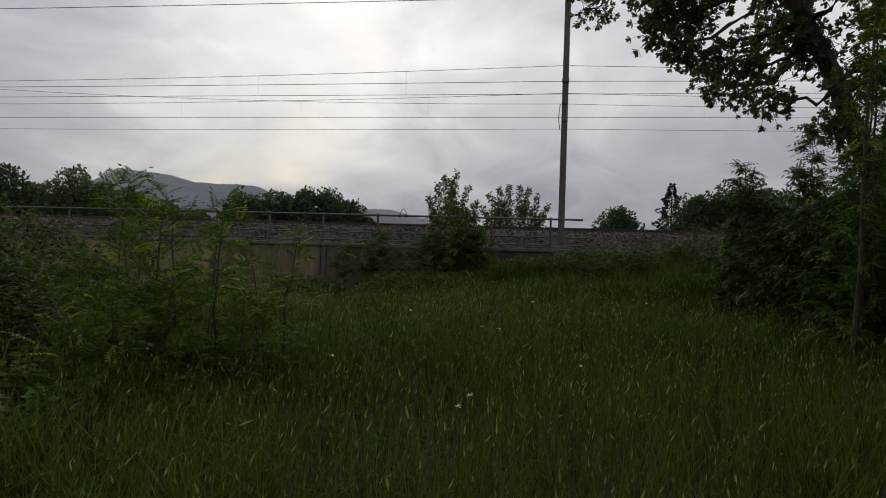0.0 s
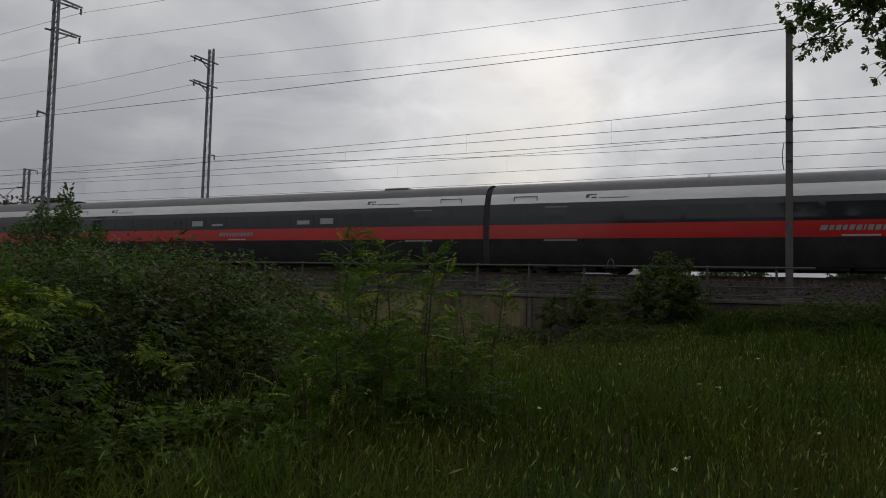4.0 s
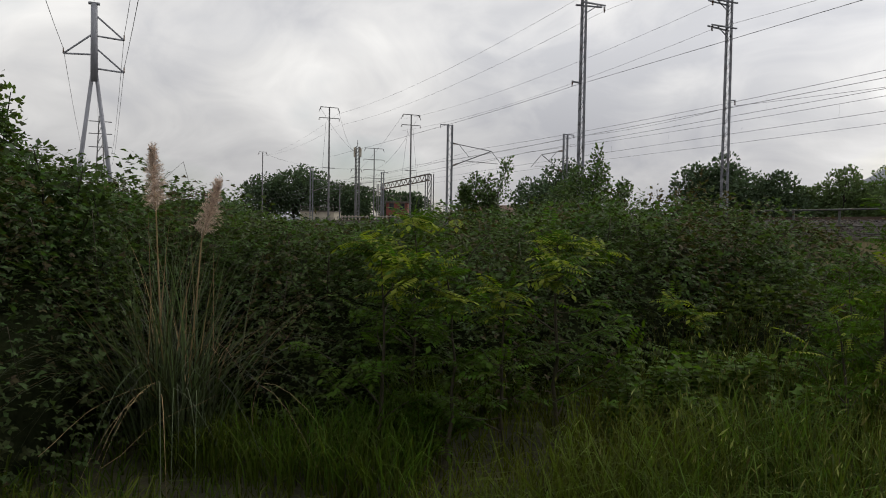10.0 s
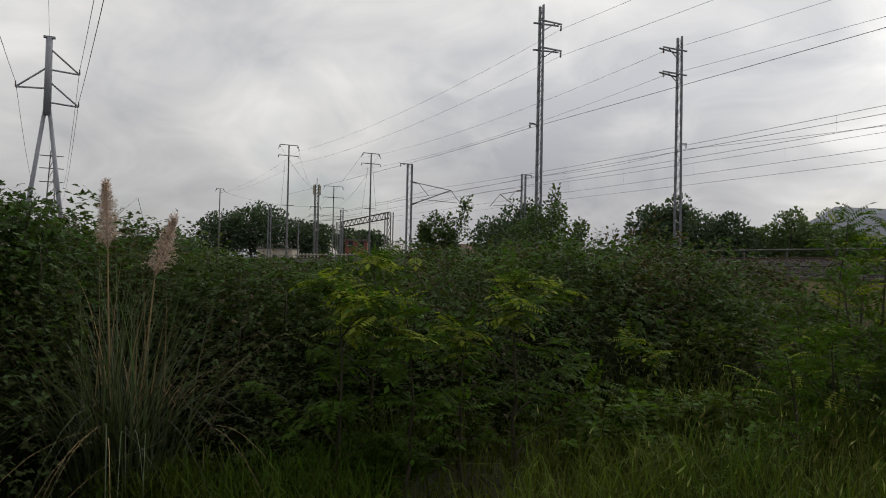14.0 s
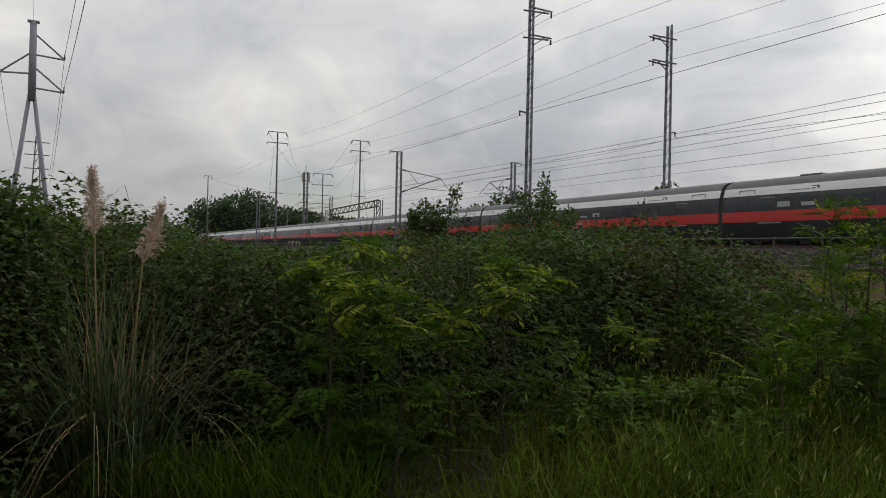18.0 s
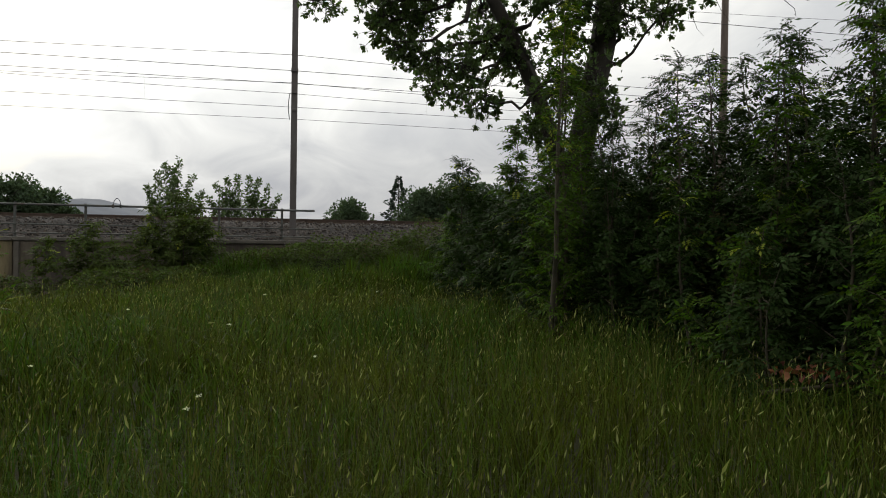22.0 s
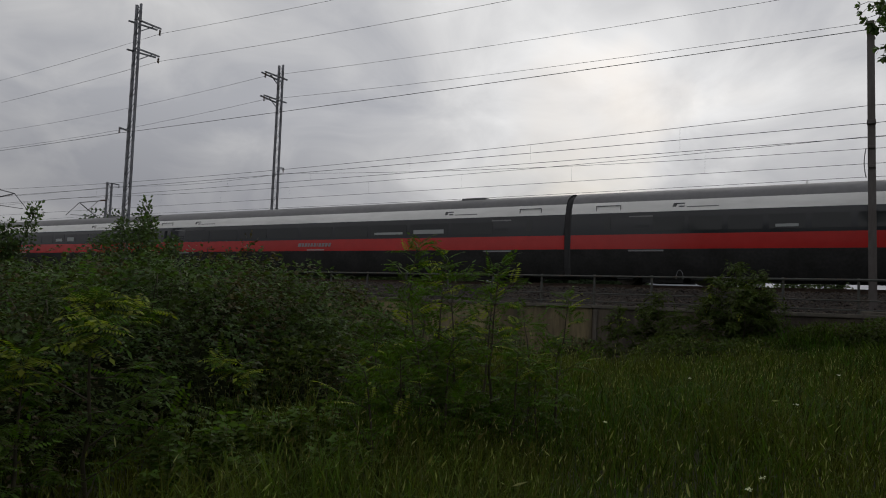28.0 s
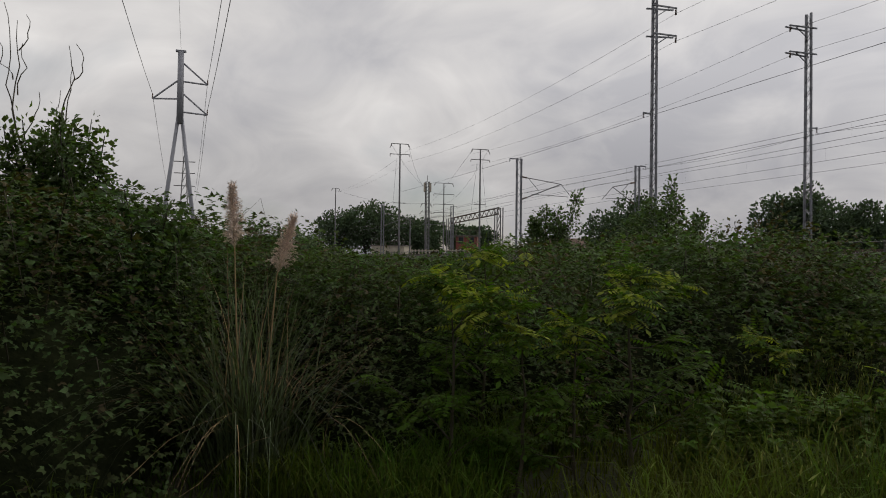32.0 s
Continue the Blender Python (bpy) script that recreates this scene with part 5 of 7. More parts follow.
    for x, y, top, r in ((12.5, 0.3, 3.98, 0.07), (13.2, 0.3, 3.98, 0.07), (13.5, 0.3, 3.98, 0.07), (14.3, 0.3, 3.98, 0.07), (13.35, -0.3, 4.05, 0.16)):
        bm = bmesh.new()
        bm_bar(bm, (x, y, 3.75), (x, y, top), r, n=8)
        part("roof_insulator", bm, M["rail_steel"], body)
    bm = bmesh.new()
    bm_bar(bm, (12.4, 0.3, 3.96), (14.4, 0.3, 3.96), 0.03)
    part("roof_conductor", bm, M["rail_steel"], body)
    bm = bmesh.new()
    bm_bar(bm, (4.7, 0.0, 3.75), (4.7, 0.0, 3.9), 0.03)
    part("roof_antenna", bm, M["rail_steel"], body)
    pantograph(body, 17.4, raised)
    for x, l in ((6.75, 3.2), (10.0, 3.6), (L - 2.0, 1.8)):
        part("equipment_box", box_bm((x, -1.22, 0.2), (x + l, 1.22, 0.55), 0.04), M["underframe"], body)
    part("snow_plough", box_bm((0.55, -1.0, 0.05), (2.65, 1.0, 0.45), 0.08), M["underframe"], body)
    bogie(body, 4.6)
    bogie(body, L - 4.2)
    return body


def build_train():
    train = empty("express_train", "white, dark grey and red high-speed passenger train", "train", "express trains")
    build_loco(train, Matrix.Identity(4), False)
    for k in range(N_COACH):
        build_coach(train, LOCO + k * COACH, k % 4)
    end = 2 * LOCO + N_COACH * COACH
    build_loco(train, pose(end, 0, 0, 0, 0, 180), True)
    return train


TRAIN_LENGTH = 2 * LOCO + N_COACH * COACH
train_one = build_train()
train_two = copy_thing(train_one, pose(-1400, FAR_TRACK, RAIL_TOP, 0, 0, 180))
train_three = copy_thing(train_one, pose(2100, NEAR_TRACK, RAIL_TOP))


def motions():
    """Trains run at about 294 km/h; the line bends a little far to the west."""
    def nose_one(t):
        return -16.3 - 81.7 * (t - 3.5)

    def nose_two(t):
        return -25.5 + 82.2 * (t - 16.5)

    def nose_three(t):
        return -350.8 - 81.93 * (t - 30.0)

    def bend(tail):
        return -2.4 * max(0.0, (-tail - 95.0) / 45.0) ** 1.6 if tail > -160 else -2.4 * (65.0 / 45.0) ** 1.6

    def rows(nose, times, y, turn, tail):
        out = []
        for t in times:
            x, k = nose(t), turn
            if tail:
                # the rear end follows the curve at the far west
                end = x + TRAIN_LENGTH
                k = -float(np.interp(-end, [80.0, 121.0, 155.0, 200.0], [0.0, 5.5, 9.0, 11.0]))
                out.append((t, pose(end - TRAIN_LENGTH * math.cos(radians(k)), y + bend(end) - TRAIN_LENGTH * math.sin(radians(k)), RAIL_TOP, 0, 0, k)))
            else:
                out.append((t, pose(x, y, RAIL_TOP, 0, 0, turn)))
        return out

    walk(train_one, rows(nose_one, (0.0, 3.0, 6.0, 7.5, 8.0, 8.2, 8.4, 8.6, 8.8, 9.0, 9.2, 9.5, 12.0, 32.0), NEAR_TRACK, 0, True))
    walk(train_two, rows(nose_two, (0.0, 16.0, 18.0, 20.0, 22.0, 32.0), FAR_TRACK, 180, False))
    walk(train_three, rows(nose_three, (0.0, 24.0, 27.0, 29.0, 30.0, 30.4, 30.6, 30.8, 31.0, 31.2, 31.4, 31.7, 32.0), NEAR_TRACK, 0, True))


# ---- trees and shrubs ----
def limb(points, r0, r1, n=7):
    k = len(points)
    return tube(points, [r0 + (r1 - r0) * i / (k - 1) for i in range(k)], n)


def bent(a, b, wob, n=6, seed=0):
    g = np.random.default_rng(seed)
    a, b = np.array(a, float), np.array(b, float)
    o = g.normal(size=3) * wob
    return [a + (b - a) * t + o * math.sin(math.pi * t) + g.normal(size=3) * wob * 0.15 for t in np.linspace(0, 1, n)]


def far_tree(p, h, w, seed, label, ma="far_leaf", n=2600, leaf=0.34, group="trees beyond the railway", base=0.18, lobes=26):
    ob = empty("tree", label, "tree", group, Matrix.Translation(p))
    g = np.random.default_rng(seed)
    c = (0, 0, h * (base + (1 - base) / 2))
    P, D, C = lobed(n, c, (w / 2, w / 2, h * (1 - base) / 2), lobes, seed)
    V, F = scatter(CARD, P, unit(D + 0.9 * unit(g.normal(size=(n, 3)))), unit(g.normal(size=(n, 3))), leaf * (0.6 + 0.8 * g.random(n)))
    from_arrays("crown", V, F, M[ma], ob)
    parts = [limb(bent((0, 0, -0.3), (0, 0, h * 0.6), 0.03 * h, 6, seed), 0.022 * h + 0.05, 0.01 * h, 7)]
    for i in range(0, len(C), 2):
        parts.append(limb(bent((0, 0, h * (0.2 + 0.3 * g.random())), C[i], 0.03 * h, 5, seed + i), 0.009 * h, 0.003 * h, 5))
    V, F = joined(parts)
    from_arrays("trunk", V, F, M["bark"], ob, smooth=True)
    return ob


def conifer(p, h, w, seed):
    ob = empty("conifer", "dark narrow conifer beyond the railway", "tree", "", Matrix.Translation(p))
    g = np.random.default_rng(seed)
    n = 2600
    t = g.random(n) ** 0.7
    a = g.random(n) * 2 * math.pi
    r = w / 2 * t * (0.35 + 0.65 * g.random(n)) * (0.8 + 0.3 * np.sin(t * 40))
    P = np.stack([r * np.cos(a), r * np.sin(a), h * (1 - t * 0.92)], 1)
    T = np.stack([np.cos(a), np.sin(a), -0.3 + 0.5 * g.random(n)], 1)
    V, F = scatter(CARD, P, T, unit(g.normal(size=(n, 3)) + (0, 0, 1)), 0.16 + 0.2 * g.random(n))
    from_arrays("crown", V, F, M["conifer"], ob)
    V, F = limb([(0, 0, -0.2), (0, 0, h * 0.5), (0, 0, h)], 0.12, 0.02)
    from_arrays("trunk", V, F, M["bark"], ob)


for i, (az, d, h, w, ma) in enumerate((
        (81.2, 165, 12.5, 13, 0), (78.8, 170, 15.5, 16, 0), (76.4, 172, 15, 17, 0), (74.0, 175, 11.5, 12, 0), (71.4, 190, 11.0, 12, 0), (69.6, 170, 9.5, 9, 0), (67.5, 160, 7.0, 8, 1),
        (58.4, 66, 6.8, 7.0, 0), (57.0, 70, 8.0, 6.5, 0), (46.9, 60, 6.6, 5.0, 0), (45.2, 60, 8.0, 5.0, 0), (43.2, 58, 6.6, 6.0, 0), (41.2, 57, 6.0, 5.0, 0),
        (39.2, 60, 5.2, 5, 1), (37.0, 58, 6.7, 3.6, 1), (35.6, 62, 5.8, 5.0, 1), (34.0, 58, 6.0, 3.4, 1), (32.4, 60, 4.8, 4.4, 1), (30.6, 60, 3.9, 3.4, 0), (28.6, 62, 3.6, 3.2, 0),
        (25.2, 88, 7.2, 5.0, 0), (23.6, 90, 6.6, 5.0, 0), (21.6, 92, 7.6, 5.5, 0), (19.3, 90, 8.2, 7.0, 0), (17.4, 92, 7.2, 6.5, 0), (15.8, 95, 5.2, 4.5, 0),
        (-4.9, 62, 5.0, 4.2, 0), (-11.2, 55, 6.0, 4.5, 0), (-13.4, 55, 6.8, 5.0, 0), (-15.6, 56, 6.4, 5.5, 0), (-18.0, 58, 6.8, 6.5, 0), (-21.5, 60, 7.0, 7.0, 0),
        (-26.0, 58, 7.5, 8.0, 0), (-31.0, 56, 7.0, 8.0, 0), (-37.0, 55, 7.5, 8.5, 0), (-43.0, 55, 7.0, 8.0, 0), (-50.0, 55, 8.0, 9.0, 0), (100.0, 60, 5.0, 9.0, 0), (86.0, 110, 5.5, 12.0, 0), (90.0, 95, 5.0, 10.0, 0))):
    if d >= 150:
        d, h, w = d * 1.4, 1.6 + (h - 1.6) * 1.4, w * 1.4
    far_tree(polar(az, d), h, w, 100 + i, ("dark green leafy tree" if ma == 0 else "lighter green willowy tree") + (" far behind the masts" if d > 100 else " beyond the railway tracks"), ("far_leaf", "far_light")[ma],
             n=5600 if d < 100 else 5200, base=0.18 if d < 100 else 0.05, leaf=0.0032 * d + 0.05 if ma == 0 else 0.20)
# unseen trees added behind and beside the camera to block sky light and reflections
for i in range(15):
    az = 124 + i * 8.2
    far_tree(polar(az, 15 + 3 * (i % 3)), 9.0 + 2.0 * ((i * 5) % 3), 8.0, 160 + i, "unseen leafy tree added to block sky light from the south", "far_leaf", 800, 0.7, "trees south of the meadow", 0.05, 22)
for i in range(8):
    far_tree(polar(-74 - 7 * i, 10.5 + 2 * (i % 2)), 6.0 + (i % 3), 5.0, 190 + i, "unseen leafy tree added to block sky light from the east", "far_leaf", 1500, 0.4, "trees east of the meadow", 0.03, 22)
conifer(polar(-9.1, 60), 6.9, 5.6, 5)
conifer(polar(26.9, 85), 4.4, 1.3, 6)


def robinia(p, h, seed, crown="robinia", n=46, frond=0.24, spread=0.32, label="young acacia sapling with feathery bright green leaves", group="acacia saplings", bare=0.15, lean=(0, 0), young=6, stem=None, taper=(1.05, 0.62), leafage=FROND):
    ob = empty("acacia_sapling" if h < 2.6 else "acacia_tree", label, "sapling" if h < 2.6 else "tree", group, Matrix.Translation(on_ground(p)))
    g = np.random.default_rng(seed)
    top = np.array([lean[0], lean[1], h])
    axis = bent((0, 0, -0.1), top * (1, 1, 0.94), 0.04 * h, 8, seed)
    axis = np.array(axis)
    parts = [limb(axis, stem or 0.010 + 0.006 * h, 0.004, 6)]
    P, T = [], []
    nb = int(5 + 4 * h)
    for b in range(nb):
        t = bare + (1 - bare) * (b + g.random()) / nb
        i = t * (len(axis) - 1)
        q = axis[int(i)] + (axis[min(int(i) + 1, len(axis) - 1)] - axis[int(i)]) * (i - int(i))
        a = g.random() * 2 * math.pi
        l = spread * h * (taper[0] - taper[1] * t) * (0.5 + 0.7 * g.random())
        e = q + np.array([math.cos(a) * l, math.sin(a) * l, l * (0.25 + 0.6 * g.random())])
        br = np.array(bent(q, e, 0.08 * l, 5, seed + b))
        parts.append(limb(br, 0.004 + 0.002 * h, 0.002, 5))
        m = max(2, n // nb)
        for k in range(m):
            u = 0.25 + 0.75 * (k + g.random()) / m
            j = u * 4
            s = br[int(j)] + (br[min(int(j) + 1, 4)] - br[int(j)]) * (j - int(j))
            d = g.normal(size=3) * 0.8 + (e - q) / max(l, 1e-3) * 0.7
            d[2] = d[2] * 0.25 + 0.04
            P.append(s), T.append(d)
    for k in range(9):
        d = g.normal(size=3)
        d[2] = abs(d[2]) * 0.5 + 0.25
        P.append(axis[-1]), T.append(d)
    P, T = np.array(P), unit(np.array(T))
    up = np.tile((0.0, 0.0, 1.0), (len(P), 1)) + g.normal(size=(len(P), 3)) * 0.22
    V, F = scatter(leafage, P, T, up, frond * (0.7 + 0.6 * g.random(len(P))))
    from_arrays("crown", V, F, M[crown], ob)
    if young:
        q = P[P[:, 2] > h * 0.72]
        q = q[g.integers(0, len(q), young)]
        d = unit(g.normal(size=(young, 3)) * (1, 1, 0.22) + (0, 0, 0.12))
        V, F = scatter(ARCHED_FROND, q, d, np.tile((0.0, 0.0, 1.0), (young, 1)) + g.normal(size=(young, 3)) * 0.2, frond * (0.8 + 0.5 * g.random(young)))
        from_arrays("new_leaves", V, F, M["robinia_young_lit"], ob, label="fresh yellow-green leaves, coloured brighter as lit tops")
    V, F = joined(parts)
    tagged(from_arrays("stem", V, F, M["twig"], ob, smooth=True), kind="stuff")
    return ob


# saplings at the meadow edge and in the brambles
for i, (az, d, h, n, yg) in enumerate(((72.2, 4.9, 1.50, 180, 48), (57.4, 5.3, 1.58, 190, 48), (66.5, 4.7, 1.35, 130, 22), (61.5, 5.0, 1.2, 110, 14), (69.3, 5.6, 1.75, 130, 30), (47.5, 7.2, 0.85, 70, 20), (56.5, 9.0, 1.6, 110, 18))):
    robinia(polar(az, d), h, 311 + i, "robinia", n=n, young=yg + 5, frond=0.205, spread=0.40, bare=0.08, leafage=ARCHED_FROND)


def bush(p, r, h, seed, leaf_ma="bramble", n=5200, leaf=0.075, label="dense dark green bramble bush with tangled canes", name="bramble_bush", group="bramble bushes", russet=0.06, canes=26, tri=False):
    """A mound of small leaves and canes over a dark filler shell; r: half widths across and deep."""
    ob = empty(name, label, "bush", group, Matrix.Translation(on_ground(p)))
    g = np.random.default_rng(seed)
    off = g.random(3) * 50

    def top(x, y):
        q = (x / r[0]) ** 2 + (y / r[1]) ** 2
        return h * np.sqrt(np.maximum(0, 1 - q ** 1.5))

    def bumps(x, y):
        return np.array([noise.noise(Vector((a * 1.7 + off[0], b * 1.7 + off[1], off[2]))) * 0.22 + noise.noise(Vector((a * 4.5 + off[0], b * 4.5, off[2]))) * 0.10 for a, b in zip(x, y)])

    a, q = g.random(n) * 2 * math.pi, g.random(n) ** 0.5
    x, y = r[0] * q * np.cos(a), r[1] * q * np.sin(a)
    z = top(x, y) * (1 + bumps(x, y)) * (1 - 0.5 * g.random(n) ** 2.2)
    side = g.random(n) < 0.42
    rim = 0.86 + 0.20 * g.random(n) + 0.3 * np.array([noise.noise(Vector((math.cos(t) * 2.2 + off[0], math.sin(t) * 2.2, k * 1.1 + off[1]))) for t, k in zip(a, z)])
    zs = h * g.random(n) * 0.95
    k = np.sqrt(np.maximum(0.02, 1 - (zs / h) ** 2)) * rim
    x = np.where(side, r[0] * k * np.cos(a), x)
    y = np.where(side, r[1] * k * np.sin(a), y)
    z = np.where(side, zs, z)
    P = np.stack([x, y, np.maximum(z, 0.02)], 1)
    out = unit(np.stack([x / r[0] ** 2, y / r[1] ** 2, np.maximum(z, 0.1) / h ** 2], 1))
    T = unit(out * 0.6 + g.normal(size=(n, 3)) * (0.8, 0.8, 0.28) + (0, 0, -0.12))
    Nn = unit(out * 0.85 + (0, 0, 1.15) + g.normal(size=(n, 3)) * 0.45)
    S = leaf * (0.55 + 0.8 * g.random(n))
    pick = np.array([noise.noise(Vector((a_ * 0.9, b_ * 0.9, 9.0 + off[2]))) for a_, b_ in zip(x, y)]) + 0.25 * g.normal(size=n) > 0.55 - 1.6 * russet
    V, F = scatter(TRIFOIL if tri else CARD, P[~pick], T[~pick], Nn[~pick], S[~pick])
    tagged(from_arrays("foliage", V, F, M[leaf_ma], ob), kind="stuff")
    if pick.sum() > 5:
        V, F = scatter(TRIFOIL if tri else CARD, P[pick], T[pick], Nn[pick], S[pick] * 0.9)
        tagged(from_arrays("young_foliage", V, F, M["russet"], ob), "reddish brown young leaves", kind="stuff")
    # added inner shell: closes the bush, its dark colour stands for inner shade
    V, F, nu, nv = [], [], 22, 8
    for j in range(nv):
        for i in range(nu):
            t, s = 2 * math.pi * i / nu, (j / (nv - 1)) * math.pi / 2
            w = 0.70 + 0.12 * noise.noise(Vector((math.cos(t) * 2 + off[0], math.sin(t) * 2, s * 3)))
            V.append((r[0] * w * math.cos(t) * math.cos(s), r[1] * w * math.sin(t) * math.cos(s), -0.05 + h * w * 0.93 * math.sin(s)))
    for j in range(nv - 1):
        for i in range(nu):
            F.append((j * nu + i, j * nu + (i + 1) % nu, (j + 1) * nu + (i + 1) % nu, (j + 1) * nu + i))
    from_arrays("dark_core", V, F, M["thicket_core"], ob, smooth=True)
    parts = []
    for c in range(canes):
        t = g.random() * 2 * math.pi
        e = np.array([r[0] * 0.9 * math.cos(t), r[1] * 0.9 * math.sin(t), h * (0.25 + 0.7 * g.random())])
        s = e * (0.5, 0.5, 0.6)
        tip = e * (1.12, 1.12, 0.85) + (0, 0, 0.12 * h * g.normal())
        parts.append(limb([s, s * 0.4 + e * 0.6 + (0, 0, 0.14), e + (0, 0, 0.08), tip], 0.006, 0.002, 4))
    V, F = joined(parts)
    tagged(from_arrays("cane_tangle", V, F, M["twig"], ob), kind="stuff")
    return ob


# brambles: front row along the meadow, then the mass behind
for i, (az, d, rx, ry, h, n) in enumerate((
        (114, 6.4, 1.9, 1.6, 2.5, 8200), (103.5, 6.2, 1.6, 1.5, 2.15, 7200), (96.8, 7.0, 1.5, 1.3, 2.0, 7200), (90.0, 7.6, 1.5, 1.3, 1.85, 5600), (83.0, 7.6, 1.6, 1.4, 1.72, 7600), (76.5, 6.9, 1.5, 1.5, 1.52, 8200), (69.0, 7.2, 1.6, 1.5, 1.58, 8200), (61.5, 8.0, 1.7, 1.5, 1.72, 8200),
        (54.0, 9.0, 1.8, 1.6, 1.85, 8200), (47.5, 10.3, 1.9, 1.6, 1.95, 8200), (41.8, 11.6, 1.8, 1.6, 1.75, 7400), (38.4, 13.2, 1.4, 1.4, 0.95, 4600), (33.5, 14.5, 1.4, 1.4, 0.95, 4200),
        (80.0, 10.5, 2.3, 2.0, 1.5, 5200), (71.0, 11.5, 2.3, 2.0, 1.65, 5200), (62.5, 13.0, 2.4, 2.1, 1.95, 5200), (54.0, 14.0, 2.4, 2.1, 2.25, 5600), (47.0, 16.0, 2.3, 2.0, 2.1, 5200), (88.0, 11.5, 2.3, 2.0, 2.15, 5200), (96.0, 10.5, 2.2, 2.0, 2.4, 4600),
        (66.0, 17.0, 2.8, 2.4, 2.0, 4600), (75.0, 18.0, 3.0, 2.6, 1.65, 4600), (84.0, 18.0, 3.0, 2.6, 1.75, 4600), (58.0, 20.0, 2.6, 2.2, 2.2, 4600), (51.0, 21.5, 2.4, 2.0, 2.0, 4200), (43.0, 21.0, 2.0, 1.6, 1.2, 3000))):
    bush(polar(az, d), (rx, ry), h, 500 + i, n=int(n * (1.25 if d < 8 else 0.9 if d < 12 else 0.85)), leaf=0.069 if d < 9 else 0.095 if d < 12 else 0.075, tri=d < 12, russet=0.14 if 8.5 < d < 12 and az < 56 else 0.05)

# low growth under the saplings at the meadow edge
for i, (az, d, rx, ry, h) in enumerate(((40.6, 8.4, 1.1, 1.0, 1.0), (36.0, 7.8, 1.0, 0.8, 0.6), (31.5, 7.9, 0.8, 0.7, 0.5), (43.0, 9.4, 1.1, 1.0, 1.3), (37.8, 10.6, 1.1, 1.0, 0.75))):
    bush(polar(az, d), (rx, ry), h, 590 + i, "bramble" if i % 2 else "weed", 3600, 0.075, "low dark green scrub at the meadow edge", "scrub", "scrub at the meadow edge", 0.03, 12, True)

# low growth in front of the wall
for i, (az, d, rx, ry, h, n, ma) in enumerate(((10.8, 18.8, 1.9, 1.3, 0.85, 7000, "weed"), (6.0, 19.8, 1.6, 1.2, 0.8, 5600, "weed"), (1.2, 20.8, 1.9, 1.3, 1.15, 8000, "weed"), (-3.6, 20.4, 2.1, 1.5, 1.45, 10000, "weed"), (-8.6, 20.8, 2.0, 1.5, 1.55, 9600, "weed"),
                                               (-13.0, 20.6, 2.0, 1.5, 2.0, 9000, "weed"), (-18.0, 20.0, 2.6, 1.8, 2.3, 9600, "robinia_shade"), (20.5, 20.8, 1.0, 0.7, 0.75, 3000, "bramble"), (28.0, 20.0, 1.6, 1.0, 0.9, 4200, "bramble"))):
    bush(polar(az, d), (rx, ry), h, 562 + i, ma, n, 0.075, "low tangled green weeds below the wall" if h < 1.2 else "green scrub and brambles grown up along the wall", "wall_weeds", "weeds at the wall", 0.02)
# shrubs beyond the tracks


def shrub_tree(p, tips, seed, label, leaf=0.085, ma="shrub", per=110):
    """A sparse shrub: long shoots to the given tips, leaves along them."""
    ob = empty("tall_shrub", label, "shrub", "tall shrubs", Matrix.Translation(p))
    g = np.random.default_rng(seed)
    parts, P, T = [], [], []
    for k, tip in enumerate(tips):
        ax = np.array(bent((0, 0, 0), tip, 0.12, 8, seed + k))
        parts.append(limb(ax, 0.03, 0.004, 5))
        for j in range(per):
            u = 0.25 + 0.75 * g.random() ** 0.7
            i = u * 7
            q = ax[int(i)] + (ax[min(int(i) + 1, 7)] - ax[int(i)]) * (i - int(i))
            d = g.normal(size=3)
            P.append(q + d / np.linalg.norm(d) * 0.36 * (1.4 - u) * g.random() ** 0.7), T.append(d + (0, 0, 0.1))
    P, T = np.array(P), unit(np.array(T))
    V, F = scatter(LEAF, P, T, unit(g.normal(size=(len(P), 3)) + (0, 0, 0.8)), leaf * (0.6 + 0.8 * g.random(len(P))))
    from_arrays("leaves", V, F, M[ma], ob)
    V, F = joined(parts)
    tagged(from_arrays("stem_work", V, F, M["bark"], ob), kind="stuff")


shrub_tree(polar(8.7, 41), [(0.5, 0, 5.7), (0.1, 0.3, 5.3), (-0.6, 0, 5.0), (1.2, 0, 4.9), (-1.2, 0.2, 4.2), (0.3, -0.4, 4.6), (-0.3, 0.4, 5.5), (1.7, 0, 4.0), (-0.9, 0, 3.4), (1.0, 0.3, 3.6)], 81, "loose green shrub on the far side of the tracks", 0.14, "far_light", 480)
shrub_tree(polar(3.0, 41), [(-1.7, 0, 4.5), (-1.1, 0.2, 4.8), (-0.5, 0, 5.0), (0.1, 0.2, 4.9), (0.7, 0, 4.8), (1.2, 0.1, 4.4), (1.8, 0, 3.9), (-2.1, 0, 3.7), (-0.8, 0, 4.0), (0.5, 0, 4.1), (1.5, 0, 3.3), (-1.5, 0, 3.4)], 82, "spreading leafy green shrub on the far side of the tracks", 0.15, "far_light", 380)
shrub_tree(polar(100.8, 7.4), [tuple(polar(a, 7.4, 1.6 + 7.4 * math.tan(radians(e))) - polar(100.8, 7.4)) for a, e in ((98.9, 8.6), (99.8, 10.0), (100.6, 9.2), (101.6, 10.2), (102.7, 8.8), (103.8, 9.4), (105.2, 8.8), (106.5, 9.6))], 83, "broad-leaved light green shrub rising above the brambles", 0.062, "broad", 300)
